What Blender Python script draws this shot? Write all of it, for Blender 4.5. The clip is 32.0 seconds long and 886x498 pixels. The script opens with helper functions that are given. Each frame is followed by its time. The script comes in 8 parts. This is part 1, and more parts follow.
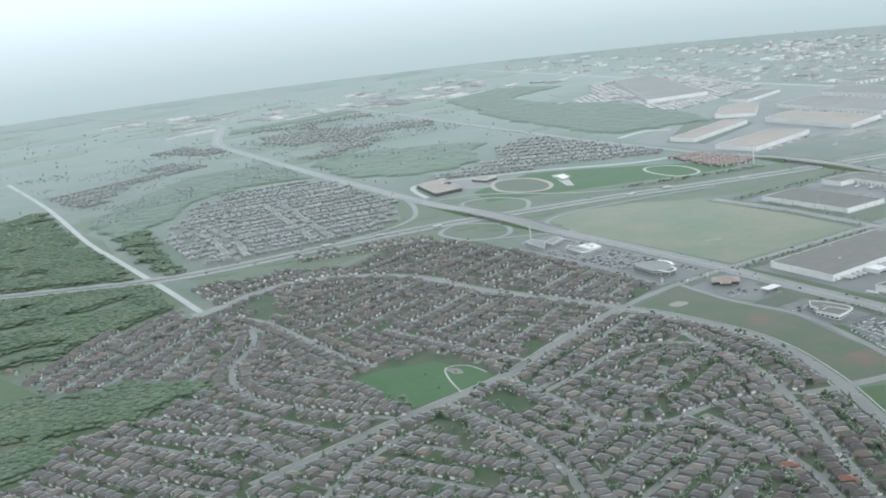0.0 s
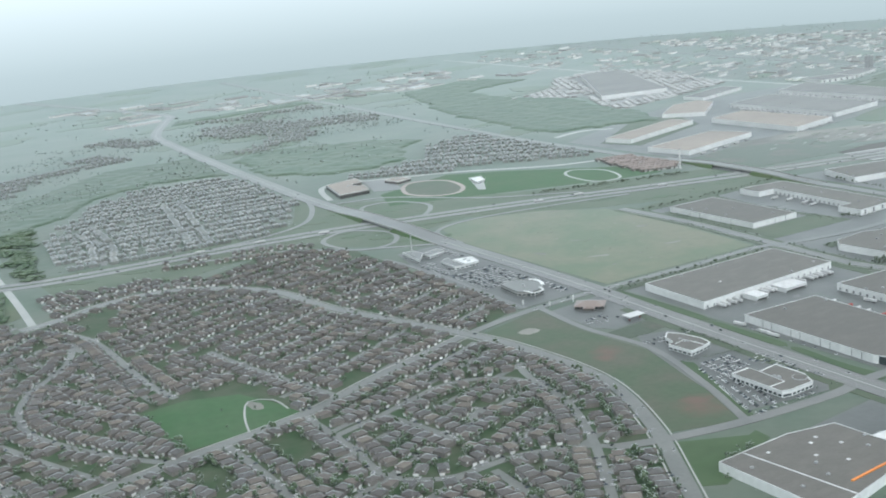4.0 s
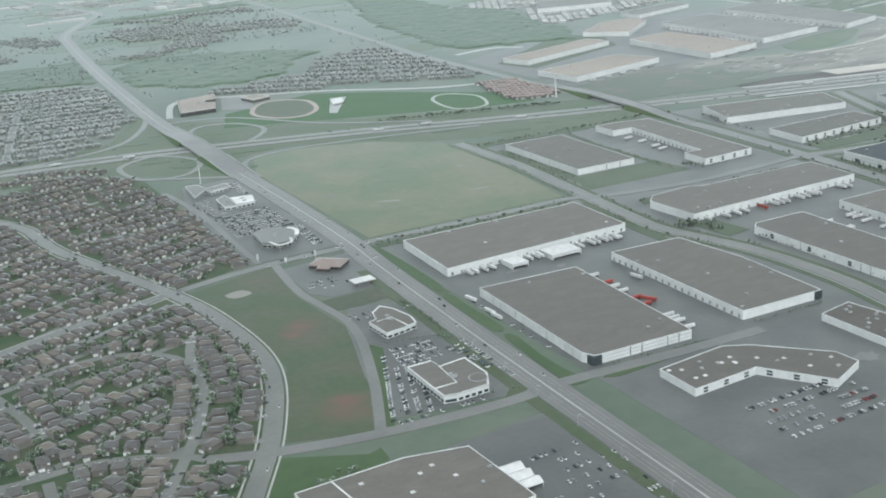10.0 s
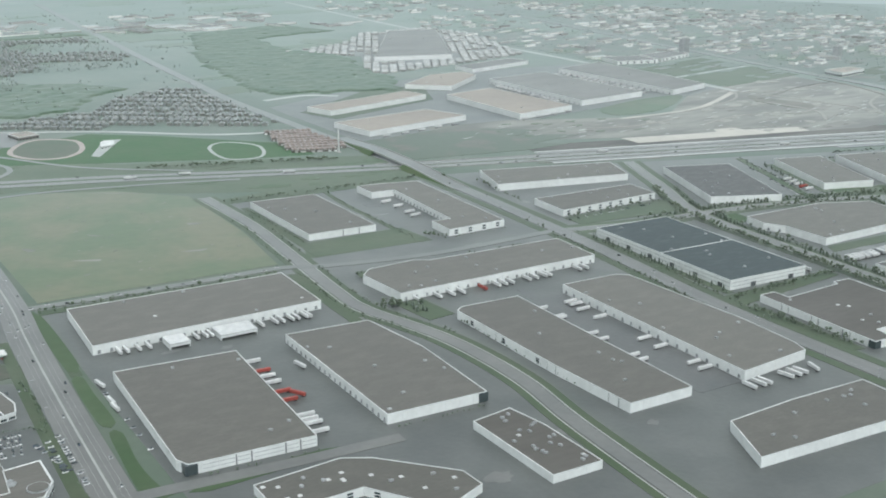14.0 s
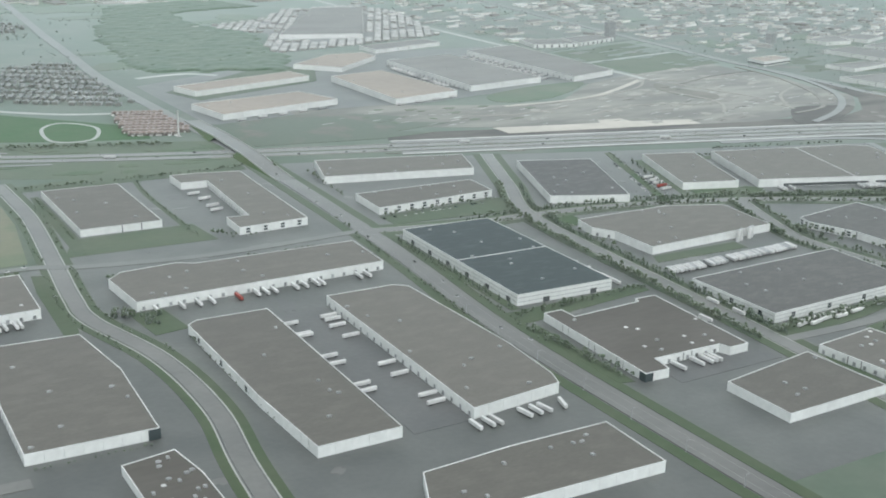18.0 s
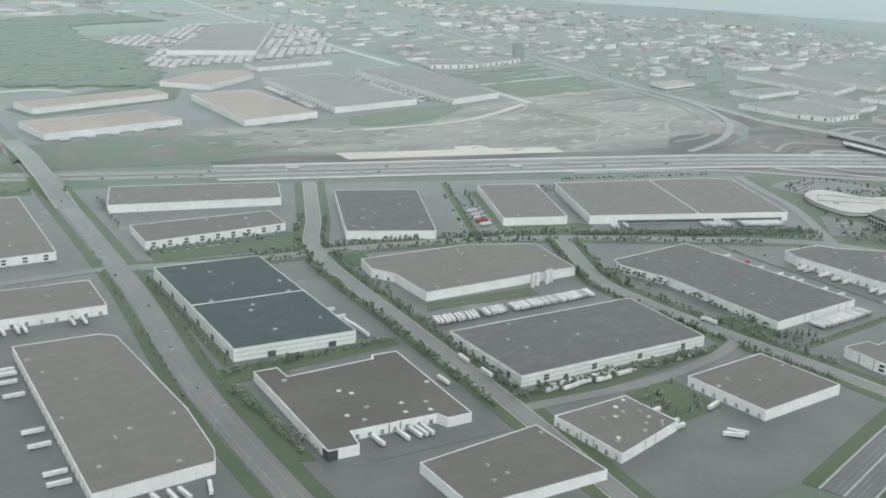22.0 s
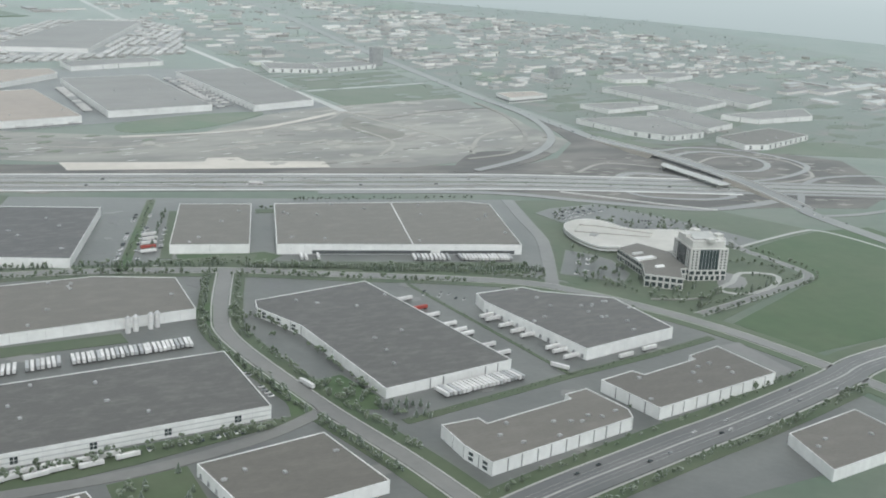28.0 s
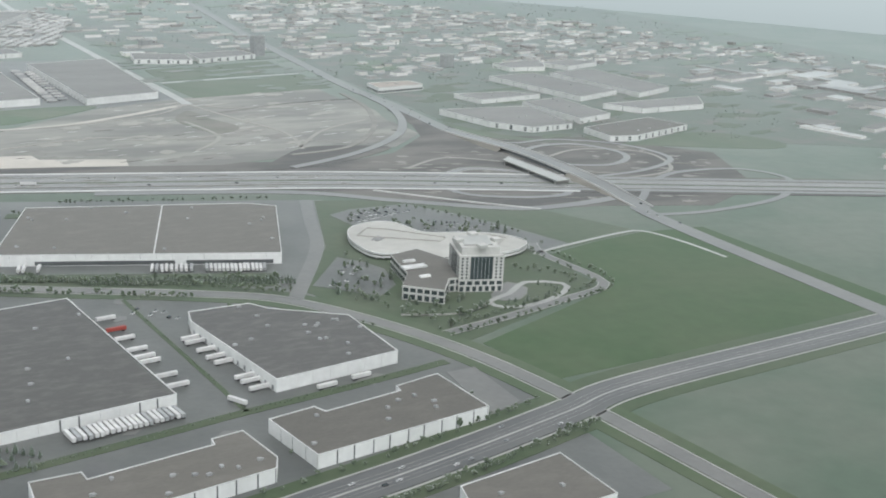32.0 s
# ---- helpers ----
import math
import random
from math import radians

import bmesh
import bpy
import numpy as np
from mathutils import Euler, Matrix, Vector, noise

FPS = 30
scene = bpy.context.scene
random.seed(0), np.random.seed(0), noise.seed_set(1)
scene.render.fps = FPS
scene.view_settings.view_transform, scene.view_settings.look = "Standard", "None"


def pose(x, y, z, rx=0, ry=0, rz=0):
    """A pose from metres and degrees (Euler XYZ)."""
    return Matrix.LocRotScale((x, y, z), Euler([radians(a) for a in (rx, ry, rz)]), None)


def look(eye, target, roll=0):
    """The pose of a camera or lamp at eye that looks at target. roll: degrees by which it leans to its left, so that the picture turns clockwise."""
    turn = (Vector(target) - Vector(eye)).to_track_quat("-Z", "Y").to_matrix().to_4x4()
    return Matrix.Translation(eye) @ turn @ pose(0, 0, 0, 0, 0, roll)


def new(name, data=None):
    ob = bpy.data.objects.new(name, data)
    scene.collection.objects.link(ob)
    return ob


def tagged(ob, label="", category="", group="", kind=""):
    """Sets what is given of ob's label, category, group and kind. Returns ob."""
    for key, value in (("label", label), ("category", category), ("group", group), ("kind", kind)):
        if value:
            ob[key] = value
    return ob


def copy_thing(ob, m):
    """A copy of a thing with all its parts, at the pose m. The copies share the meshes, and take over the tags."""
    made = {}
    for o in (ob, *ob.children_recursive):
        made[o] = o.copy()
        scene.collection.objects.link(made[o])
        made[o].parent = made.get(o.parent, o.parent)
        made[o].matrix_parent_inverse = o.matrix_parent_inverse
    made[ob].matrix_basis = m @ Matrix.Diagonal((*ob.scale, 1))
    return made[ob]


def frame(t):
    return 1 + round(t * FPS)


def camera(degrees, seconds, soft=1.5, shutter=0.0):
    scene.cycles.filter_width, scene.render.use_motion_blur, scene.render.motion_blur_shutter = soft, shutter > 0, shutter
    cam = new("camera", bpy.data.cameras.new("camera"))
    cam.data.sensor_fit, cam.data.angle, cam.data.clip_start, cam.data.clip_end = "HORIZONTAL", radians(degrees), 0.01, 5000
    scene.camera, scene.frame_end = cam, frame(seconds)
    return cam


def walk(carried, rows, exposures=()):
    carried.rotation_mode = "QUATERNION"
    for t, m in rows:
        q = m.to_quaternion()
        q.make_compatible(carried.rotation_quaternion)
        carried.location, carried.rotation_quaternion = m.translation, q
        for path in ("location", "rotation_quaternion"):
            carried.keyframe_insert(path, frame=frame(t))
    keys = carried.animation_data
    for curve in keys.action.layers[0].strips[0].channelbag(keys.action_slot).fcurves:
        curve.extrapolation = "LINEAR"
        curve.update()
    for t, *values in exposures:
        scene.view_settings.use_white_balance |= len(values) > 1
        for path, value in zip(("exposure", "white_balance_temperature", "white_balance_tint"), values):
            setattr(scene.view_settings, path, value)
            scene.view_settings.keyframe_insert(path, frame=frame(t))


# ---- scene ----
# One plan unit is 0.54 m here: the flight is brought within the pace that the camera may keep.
U = 0.54

cam = camera(41.25, 32.0, soft=1.9)
PATH = [
    (0.0, pose(0.00, 0.00, 253.36, 76.280, 5.679, -33.220)),
    (0.5, pose(19.01, -0.23, 252.08, 76.266, 5.461, -33.016)),
    (1.0, pose(38.03, -0.45, 250.79, 76.371, 5.733, -32.964)),
    (1.5, pose(57.04, -0.67, 249.50, 76.412, 4.924, -32.846)),
    (2.0, pose(76.05, -0.90, 248.22, 76.156, 4.938, -32.888)),
    (2.5, pose(95.07, -1.12, 246.93, 75.936, 5.510, -32.744)),
    (4.5, pose(171.25, -1.93, 241.80, 75.756, 4.946, -31.576)),
    (5.0, pose(190.38, -2.09, 240.53, 75.742, 5.029, -31.641)),
    (5.5, pose(209.53, -2.26, 239.25, 75.542, 4.679, -31.614)),
    (6.0, pose(228.69, -2.41, 237.98, 75.348, 3.896, -31.723)),
    (6.5, pose(247.88, -2.56, 236.71, 75.281, 2.947, -32.409)),
    (7.0, pose(267.07, -2.69, 235.44, 74.730, 1.843, -33.447)),
    (7.5, pose(286.28, -2.82, 234.18, 73.622, 1.770, -33.767)),
    (8.0, pose(305.50, -2.94, 232.93, 71.940, 4.377, -30.335)),
    (8.5, pose(324.73, -3.05, 231.69, 71.522, 5.149, -28.563)),
    (9.0, pose(343.96, -3.15, 230.46, 71.464, 5.561, -27.647)),
    (9.5, pose(363.19, -3.24, 229.24, 71.074, 4.198, -28.542)),
    (10.0, pose(382.42, -3.32, 228.04, 71.226, 3.544, -28.581)),
    (10.5, pose(401.63, -3.40, 226.84, 71.239, 3.575, -29.300)),
    (11.0, pose(420.84, -3.47, 225.66, 71.813, 2.378, -29.502)),
    (11.5, pose(440.02, -3.54, 224.49, 72.357, 2.898, -29.880)),
    (12.0, pose(459.18, -3.60, 223.33, 72.850, 1.587, -29.810)),
    (12.5, pose(478.32, -3.65, 222.18, 72.989, 0.658, -30.295)),
    (13.0, pose(497.43, -3.70, 221.04, 72.880, 0.634, -31.112)),
    (13.5, pose(516.51, -3.74, 219.91, 72.886, 0.268, -31.310)),
    (14.0, pose(535.57, -3.77, 218.79, 73.206, -0.044, -31.384)),
    (14.5, pose(554.60, -3.80, 217.68, 73.482, -0.301, -31.358)),
    (16.5, pose(630.20, -3.79, 213.42, 72.332, -0.983, -30.854)),
    (17.0, pose(649.03, -3.75, 212.40, 72.368, -0.820, -31.054)),
    (17.5, pose(667.85, -3.71, 211.40, 72.237, -0.895, -30.955)),
    (18.0, pose(686.66, -3.66, 210.40, 72.239, -1.153, -30.828)),
    (18.5, pose(705.45, -3.60, 209.40, 72.298, -1.252, -30.937)),
    (19.0, pose(724.23, -3.54, 208.42, 72.520, -1.642, -30.960)),
    (19.5, pose(742.98, -3.48, 207.44, 72.819, -1.100, -31.032)),
    (20.0, pose(761.72, -3.41, 206.47, 73.092, -0.944, -30.891)),
    (20.5, pose(780.44, -3.33, 205.50, 73.323, -1.198, -30.833)),
    (21.0, pose(799.14, -3.25, 204.54, 73.333, -1.289, -30.851)),
    (21.5, pose(817.82, -3.17, 203.58, 73.220, -1.983, -30.853)),
    (22.0, pose(836.49, -3.08, 202.62, 73.193, -2.083, -30.746)),
    (22.5, pose(855.15, -2.98, 201.67, 73.036, -1.923, -30.980)),
    (23.0, pose(873.80, -2.88, 200.72, 72.663, -2.119, -31.077)),
    (23.5, pose(892.45, -2.77, 199.78, 72.501, -2.778, -30.635)),
    (24.0, pose(911.09, -2.65, 198.83, 72.627, -3.248, -30.268)),
    (24.5, pose(929.72, -2.53, 197.89, 72.762, -3.144, -30.168)),
    (25.0, pose(948.36, -2.40, 196.95, 73.004, -3.078, -29.973)),
    (25.5, pose(967.00, -2.27, 196.01, 73.462, -2.577, -30.077)),
    (27.5, pose(1041.61, -1.63, 192.29, 73.450, -3.427, -30.088)),
    (28.0, pose(1060.27, -1.45, 191.36, 73.613, -3.319, -30.019)),
    (28.5, pose(1078.93, -1.28, 190.43, 73.769, -2.828, -30.179)),
    (29.0, pose(1097.60, -1.09, 189.50, 73.870, -2.131, -30.173)),
    (29.5, pose(1116.26, -0.91, 188.57, 73.940, -2.409, -30.105)),
    (30.0, pose(1134.93, -0.73, 187.64, 73.922, -3.251, -29.842)),
    (30.5, pose(1153.60, -0.55, 186.71, 73.638, -3.814, -29.627)),
    (31.0, pose(1172.26, -0.37, 185.78, 73.575, -4.025, -29.687)),
    (31.5, pose(1190.93, -0.18, 184.85, 73.433, -3.291, -29.857)),
    (32.0, pose(1209.60, 0.00, 183.92, 73.251, -2.723, -30.149)),
]
walk(cam, PATH, exposures=((0.0, 0.24, 5800, 6), (5.0, 0.2, 5800, 5), (9.0, 0.14, 5900, 5), (13.0, 0.12, 5950, 4), (19.0, 0.12, 6050, 5), (25.0, 0.09, 6100, 6), (32.0, 0.07, 6150, 9)))

# ---- sky and sun: a pale overcast ----
world = bpy.data.worlds.new("overcast_sky")
scene.world = world
world.use_nodes = True
wn, wl = world.node_tree.nodes, world.node_tree.links
sky = wn.new("ShaderNodeTexSky")
sky.sky_type, sky.sun_disc = "NISHITA", False
sky.sun_elevation, sky.sun_rotation = radians(58), radians(197)
sky.air_density, sky.dust_density, sky.ozone_density = 1.0, 6.0, 1.0
dull = wn.new("ShaderNodeHueSaturation")
dull.inputs["Saturation"].default_value = 0.25
wl.new(sky.outputs[0], dull.inputs["Color"])
wl.new(dull.outputs[0], wn["Background"].inputs["Color"])
wn["Background"].inputs["Strength"].default_value = 0.12

sun = new("sun", bpy.data.lights.new("sun", "SUN"))
sun.data.energy, sun.data.angle, sun.data.color = 0.8, radians(25), (1.0, 0.97, 0.92)
sun.matrix_world = look((0, 0, 900), (130, 430, 0))


# ---- materials ----
def material(name, base, other=None, scale=0.1, rough=0.7, spec=0.5, metal=0.0, sheen=0.0, grain=6.0, bump=0.2, spread=0.12, mix=(0.35, 0.65), stretch=None, fuzz=0.36):
    """Two base colours in broad stains and fine grain, a little difference from object to object, and fine relief."""
    m = bpy.data.materials.new(name)
    m.use_nodes = True
    nd, ln = m.node_tree.nodes, m.node_tree.links
    b = nd["Principled BSDF"]
    tc = nd.new("ShaderNodeNewGeometry")
    n1 = nd.new("ShaderNodeTexNoise")
    n1.inputs["Scale"].default_value, n1.inputs["Detail"].default_value = scale, 5
    n2 = nd.new("ShaderNodeTexNoise")
    n2.inputs["Scale"].default_value, n2.inputs["Detail"].default_value = scale * grain, 3
    src = tc.outputs["Position"]
    if stretch:
        mp = nd.new("ShaderNodeMapping")
        mp.inputs["Rotation"].default_value[2], mp.inputs["Scale"].default_value = radians(stretch[0]), (stretch[1], 1.0, 1.0)
        ln.new(src, mp.inputs["Vector"])
        src = mp.outputs[0]
    for n in (n1, n2):
        ln.new(src, n.inputs["Vector"])
    r1 = nd.new("ShaderNodeMapRange")
    r1.inputs[1].default_value, r1.inputs[2].default_value = mix
    ln.new(n1.outputs["Fac"], r1.inputs[0])
    c1 = nd.new("ShaderNodeMix")
    c1.data_type = "RGBA"
    c1.inputs[6].default_value = (*base, 1)
    c1.inputs[7].default_value = (*(other or [c * 0.75 for c in base]), 1)
    ln.new(r1.outputs[0], c1.inputs[0])
    info = nd.new("ShaderNodeObjectInfo")
    v = nd.new("ShaderNodeMath")
    v.operation = "MULTIPLY_ADD"
    v.inputs[1].default_value, v.inputs[2].default_value = spread, 1 - spread / 2 - 0.15
    ln.new(info.outputs["Random"], v.inputs[0])
    v2 = nd.new("ShaderNodeMath")
    v2.operation = "MULTIPLY_ADD"
    v2.inputs[1].default_value = 0.3
    ln.new(n2.outputs["Fac"], v2.inputs[0])
    ln.new(v.outputs[0], v2.inputs[2])
    hs = nd.new("ShaderNodeHueSaturation")
    ln.new(c1.outputs[2], hs.inputs["Color"])
    ln.new(v2.outputs[0], hs.inputs["Value"])
    ln.new(hs.outputs[0], b.inputs["Base Color"])
    b.inputs["Roughness"].default_value, b.inputs["Metallic"].default_value = rough, metal
    b.inputs["Specular IOR Level"].default_value = spec
    # Sheen pales surfaces seen at a flat angle, standing in for aerial haze.
    b.inputs["Sheen Weight"].default_value, b.inputs["Sheen Roughness"].default_value = min(1.0, sheen * 2.6), fuzz
    b.inputs["Sheen Tint"].default_value = (0.91, 0.97, 0.99, 1)
    if bump:
        bp = nd.new("ShaderNodeBump")
        bp.inputs["Strength"].default_value, bp.inputs["Distance"].default_value = bump, 0.3
        ln.new(n2.outputs["Fac"], bp.inputs["Height"])
        ln.new(bp.outputs[0], b.inputs["Normal"])
    return m


def islands(m, amount):
    """Lets every loose piece of a joined mesh differ in brightness."""
    nd, ln = m.node_tree.nodes, m.node_tree.links
    b = nd["Principled BSDF"]
    src = b.inputs["Base Color"].links[0].from_socket
    geo = nd.new("ShaderNodeNewGeometry")
    v = nd.new("ShaderNodeMath")
    v.operation = "MULTIPLY_ADD"
    v.inputs[1].default_value, v.inputs[2].default_value = amount, 1 - amount / 2
    ln.new(geo.outputs["Random Per Island"], v.inputs[0])
    hs = nd.new("ShaderNodeHueSaturation")
    ln.new(src, hs.inputs["Color"])
    ln.new(v.outputs[0], hs.inputs["Value"])
    ln.new(hs.outputs[0], b.inputs["Base Color"])
    return m


def palette(m, colours, island=False):
    """Gives every object, or every loose piece, one of several base colours."""
    nd, ln = m.node_tree.nodes, m.node_tree.links
    b = nd["Principled BSDF"]
    src = b.inputs["Base Color"].links[0].from_socket
    info = nd.new("ShaderNodeNewGeometry" if island else "ShaderNodeObjectInfo")
    ramp = nd.new("ShaderNodeValToRGB")
    ramp.color_ramp.interpolation = "CONSTANT"
    while len(ramp.color_ramp.elements) < len(colours):
        ramp.color_ramp.elements.new(0.5)
    for k, c in enumerate(colours):
        ramp.color_ramp.elements[k].position = k / len(colours)
        ramp.color_ramp.elements[k].color = (*c, 1)
    ln.new(info.outputs["Random Per Island" if island else "Random"], ramp.inputs[0])
    mix = nd.new("ShaderNodeMix")
    mix.data_type, mix.blend_type = "RGBA", "MULTIPLY"
    mix.inputs[0].default_value = 1.0
    ln.new(src, mix.inputs[6])
    ln.new(ramp.outputs[0], mix.inputs[7])
    ln.new(mix.outputs[2], b.inputs["Base Color"])
    return m


def stain(m, x, y, r, colour, strength=0.75):
    """A worn round patch of another soil with a ragged, soft edge, at a plan place."""
    nd, ln = m.node_tree.nodes, m.node_tree.links
    b = nd["Principled BSDF"]
    src = b.inputs["Base Color"].links[0].from_socket
    geo = nd.new("ShaderNodeNewGeometry")
    far = nd.new("ShaderNodeVectorMath")
    far.operation = "DISTANCE"
    far.inputs[1].default_value = (x * U, y * U, 0.0)
    ln.new(geo.outputs["Position"], far.inputs[0])
    grain = nd.new("ShaderNodeTexNoise")
    grain.inputs["Scale"].default_value, grain.inputs["Detail"].default_value = 0.12, 6
    ln.new(geo.outputs["Position"], grain.inputs["Vector"])
    add = nd.new("ShaderNodeMath")
    add.operation = "MULTIPLY_ADD"
    add.inputs[1].default_value = r * U * 1.6
    ln.new(grain.outputs["Fac"], add.inputs[0])
    ln.new(far.outputs["Value"], add.inputs[2])
    fade = nd.new("ShaderNodeMapRange")
    fade.inputs[1].default_value, fade.inputs[2].default_value = r * U * 0.9, r * U * 2.1
    fade.inputs[3].default_value, fade.inputs[4].default_value = strength, 0.0
    ln.new(add.outputs[0], fade.inputs[0])
    mx = nd.new("ShaderNodeMix")
    mx.data_type = "RGBA"
    mx.inputs[7].default_value = (*colour, 1)
    ln.new(fade.outputs[0], mx.inputs[0])
    ln.new(src, mx.inputs[6])
    ln.new(mx.outputs[2], b.inputs["Base Color"])
    return m


ROOFS = ((1.0, 0.93, 0.88), (0.88, 0.87, 0.88), (0.95, 0.9, 0.87), (0.8, 0.77, 0.76), (0.9, 0.88, 0.87), (1.05, 0.94, 0.87), (1.0, 0.97, 0.96), (1.25, 1.12, 1.0), (0.86, 0.81, 0.8))
M = {}
M["ground"] = material("ground_turf", (0.096, 0.13, 0.096), (0.132, 0.154, 0.122), 0.012, 0.9, 0.3, sheen=0.39, grain=9, mix=(0.38, 0.62), fuzz=0.24)
M["grass"] = material("mown_grass", (0.056, 0.084, 0.038), (0.076, 0.096, 0.052), 0.03, 0.9, 0.3, sheen=0.19)
M["verge"] = material("rough_verge", (0.06, 0.105, 0.045), (0.095, 0.115, 0.065), 0.02, 0.9, 0.3, sheen=0.39, fuzz=0.24)
M["bright"] = material("sports_turf", (0.052, 0.092, 0.037), (0.072, 0.104, 0.05), 0.02, 0.9, 0.3, sheen=0.12)
M["meadow"] = material("dry_meadow", (0.085, 0.118, 0.05), (0.14, 0.137, 0.075), 0.018, 0.9, 0.3, sheen=0.26, grain=8, mix=(0.38, 0.62))
M["waste"] = material("waste_ground", (0.085, 0.106, 0.076), (0.135, 0.117, 0.1), 0.03, 0.9, 0.3, sheen=0.39, grain=8, mix=(0.52, 0.68), fuzz=0.24)
M["vacant"] = material("vacant_lot_turf", (0.06, 0.088, 0.045), (0.09, 0.092, 0.062), 0.03, 0.9, 0.3, sheen=0.16, grain=8, mix=(0.4, 0.66))
for sx, sy, sr in ((1026, 798, 24), (1036, 815, 14), (1063, 986, 18), (1050, 970, 12)):
    stain(M["vacant"], sx, sy, sr, (0.15, 0.09, 0.07))
M["earth"] = material("bare_earth", (0.257, 0.25, 0.219), (0.154, 0.152, 0.134), 0.03, 0.95, 0.2, sheen=0.17, grain=7, mix=(0.4, 0.6), stretch=(16, 0.35))
M["sand"] = material("pale_sand", (0.47, 0.435, 0.38), (0.4, 0.37, 0.32), 0.03, 0.95, 0.2, sheen=0.2)
M["asphalt"] = material("wet_asphalt", (0.085, 0.088, 0.086), (0.115, 0.115, 0.11), 0.03, 0.5, 0.5, sheen=0.15, grain=12)
M["lot"] = material("yard_asphalt", (0.076, 0.081, 0.076), (0.11, 0.115, 0.107), 0.03, 0.45, 0.5, sheen=0.21, grain=12, fuzz=0.29)
M["street"] = material("worn_street", (0.122, 0.121, 0.114), (0.158, 0.156, 0.144), 0.03, 0.6, 0.5, sheen=0.24, grain=10)
M["lane"] = material("pale_worn_concrete_street", (0.135, 0.138, 0.126), (0.165, 0.167, 0.152), 0.04, 0.7, 0.4, sheen=0.27, grain=10)
M["arterial"] = material("worn_arterial_asphalt", (0.108, 0.105, 0.098), (0.145, 0.141, 0.131), 0.025, 0.55, 0.5, sheen=0.26, grain=10)
M["suburb"] = material("suburban_gardens", (0.05, 0.086, 0.042), (0.088, 0.104, 0.068), 0.05, 0.9, 0.3, sheen=0.29, grain=6, fuzz=0.24)
M["concrete"] = material("pale_concrete", (0.36, 0.36, 0.335), (0.3, 0.3, 0.28), 0.04, 0.7, 0.4, sheen=0.26)
M["line"] = material("road_paint", (0.52, 0.52, 0.49), None, 0.2, 0.6)
M["panel"] = material("white_wall_panel", (0.72, 0.73, 0.71), (0.66, 0.67, 0.65), 0.05, 0.6, 0.4, spread=0.05, bump=0.05)
M["coping"] = material("white_coping", (0.72, 0.73, 0.71), None, 0.1, 0.5, bump=0.0)
M["joint"] = material("dark_joint", (0.1, 0.11, 0.11), None, 0.1, 0.6)
M["roof"] = material("gravel_roof", (0.121, 0.115, 0.1), (0.143, 0.135, 0.118), 0.16, 0.9, 0.3, sheen=0.13, grain=6, spread=0.22, mix=(0.46, 0.74), stretch=(3, 0.5))
M["roof_dark"] = material("dark_membrane_roof", (0.07, 0.071, 0.069), (0.122, 0.12, 0.114), 0.3, 0.6, 0.5, sheen=0.06, grain=4, mix=(0.46, 0.72), stretch=(5, 0.45))
M["roof_slate"] = material("dark_slate_membrane_roof", (0.034, 0.048, 0.049), (0.062, 0.076, 0.077), 0.3, 0.6, 0.4, sheen=0.05, grain=4, mix=(0.5, 0.74), stretch=(5, 0.3))
M["pitch"] = material("bright_playing_turf", (0.05, 0.115, 0.042), (0.066, 0.12, 0.052), 0.03, 0.9, 0.3, sheen=0.1)
M["roof_grey"] = material("grey_gravel_roof", (0.088, 0.087, 0.081), (0.12, 0.118, 0.109), 0.3, 0.85, 0.35, sheen=0.12, grain=4, mix=(0.46, 0.72), stretch=(5, 0.45))
M["roof_brown"] = material("dark_brown_roof", (0.088, 0.081, 0.07), (0.112, 0.104, 0.092), 0.03, 0.85, 0.3, sheen=0.1, grain=14, stretch=(3, 0.35))
M["soil"] = material("pale_loose_soil", (0.3, 0.285, 0.252), (0.25, 0.24, 0.212), 0.05, 0.95, 0.2, sheen=0.16, grain=6)
M["soil_dark"] = material("damp_soil", (0.175, 0.17, 0.148), (0.225, 0.215, 0.19), 0.05, 0.95, 0.2, sheen=0.16, grain=6)
M["town_roof"] = material("new_tan_shingles", (0.22, 0.18, 0.16), (0.27, 0.225, 0.2), 0.05, 0.85, 0.3, sheen=0.2, grain=10)
# Gravel roof lightened and greyed, painting haze on far halls.
M["roof_far"] = material("hazed_grey_roof", (0.163, 0.16, 0.148), (0.193, 0.19, 0.177), 0.03, 0.9, 0.3, sheen=0.17, grain=9, stretch=(14, 0.5), fuzz=0.3)
M["roof_tan"] = material("tan_gravel_roof", (0.31, 0.265, 0.22), (0.265, 0.228, 0.19), 0.01, 0.9, 0.3, sheen=0.15, grain=14, spread=0.1)
M["dock"] = material("grey_dock_door", (0.2, 0.21, 0.21), (0.3, 0.31, 0.31), 0.2, 0.6, spread=0.6)
M["stone"] = material("pale_stone_cladding", (0.52, 0.52, 0.49), (0.45, 0.45, 0.425), 0.1, 0.65, 0.4, spread=0.05, bump=0.05)
M["glass"] = material("dark_glass", (0.045, 0.058, 0.06), (0.06, 0.075, 0.078), 0.1, 0.15, 0.7, bump=0.0)
M["deck"] = material("warm_concrete", (0.43, 0.425, 0.39), (0.37, 0.365, 0.335), 0.03, 0.7, 0.4, sheen=0.1)
M["site"] = material("churned_site_earth", (0.146, 0.139, 0.126), (0.086, 0.084, 0.078), 0.03, 0.9, 0.3, sheen=0.1, grain=6, mix=(0.42, 0.58), stretch=(16, 0.4))
# Far blocks, walls and yards carry extra sheen in place of haze.
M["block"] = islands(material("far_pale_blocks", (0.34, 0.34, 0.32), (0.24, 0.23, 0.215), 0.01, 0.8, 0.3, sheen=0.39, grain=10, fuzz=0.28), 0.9)
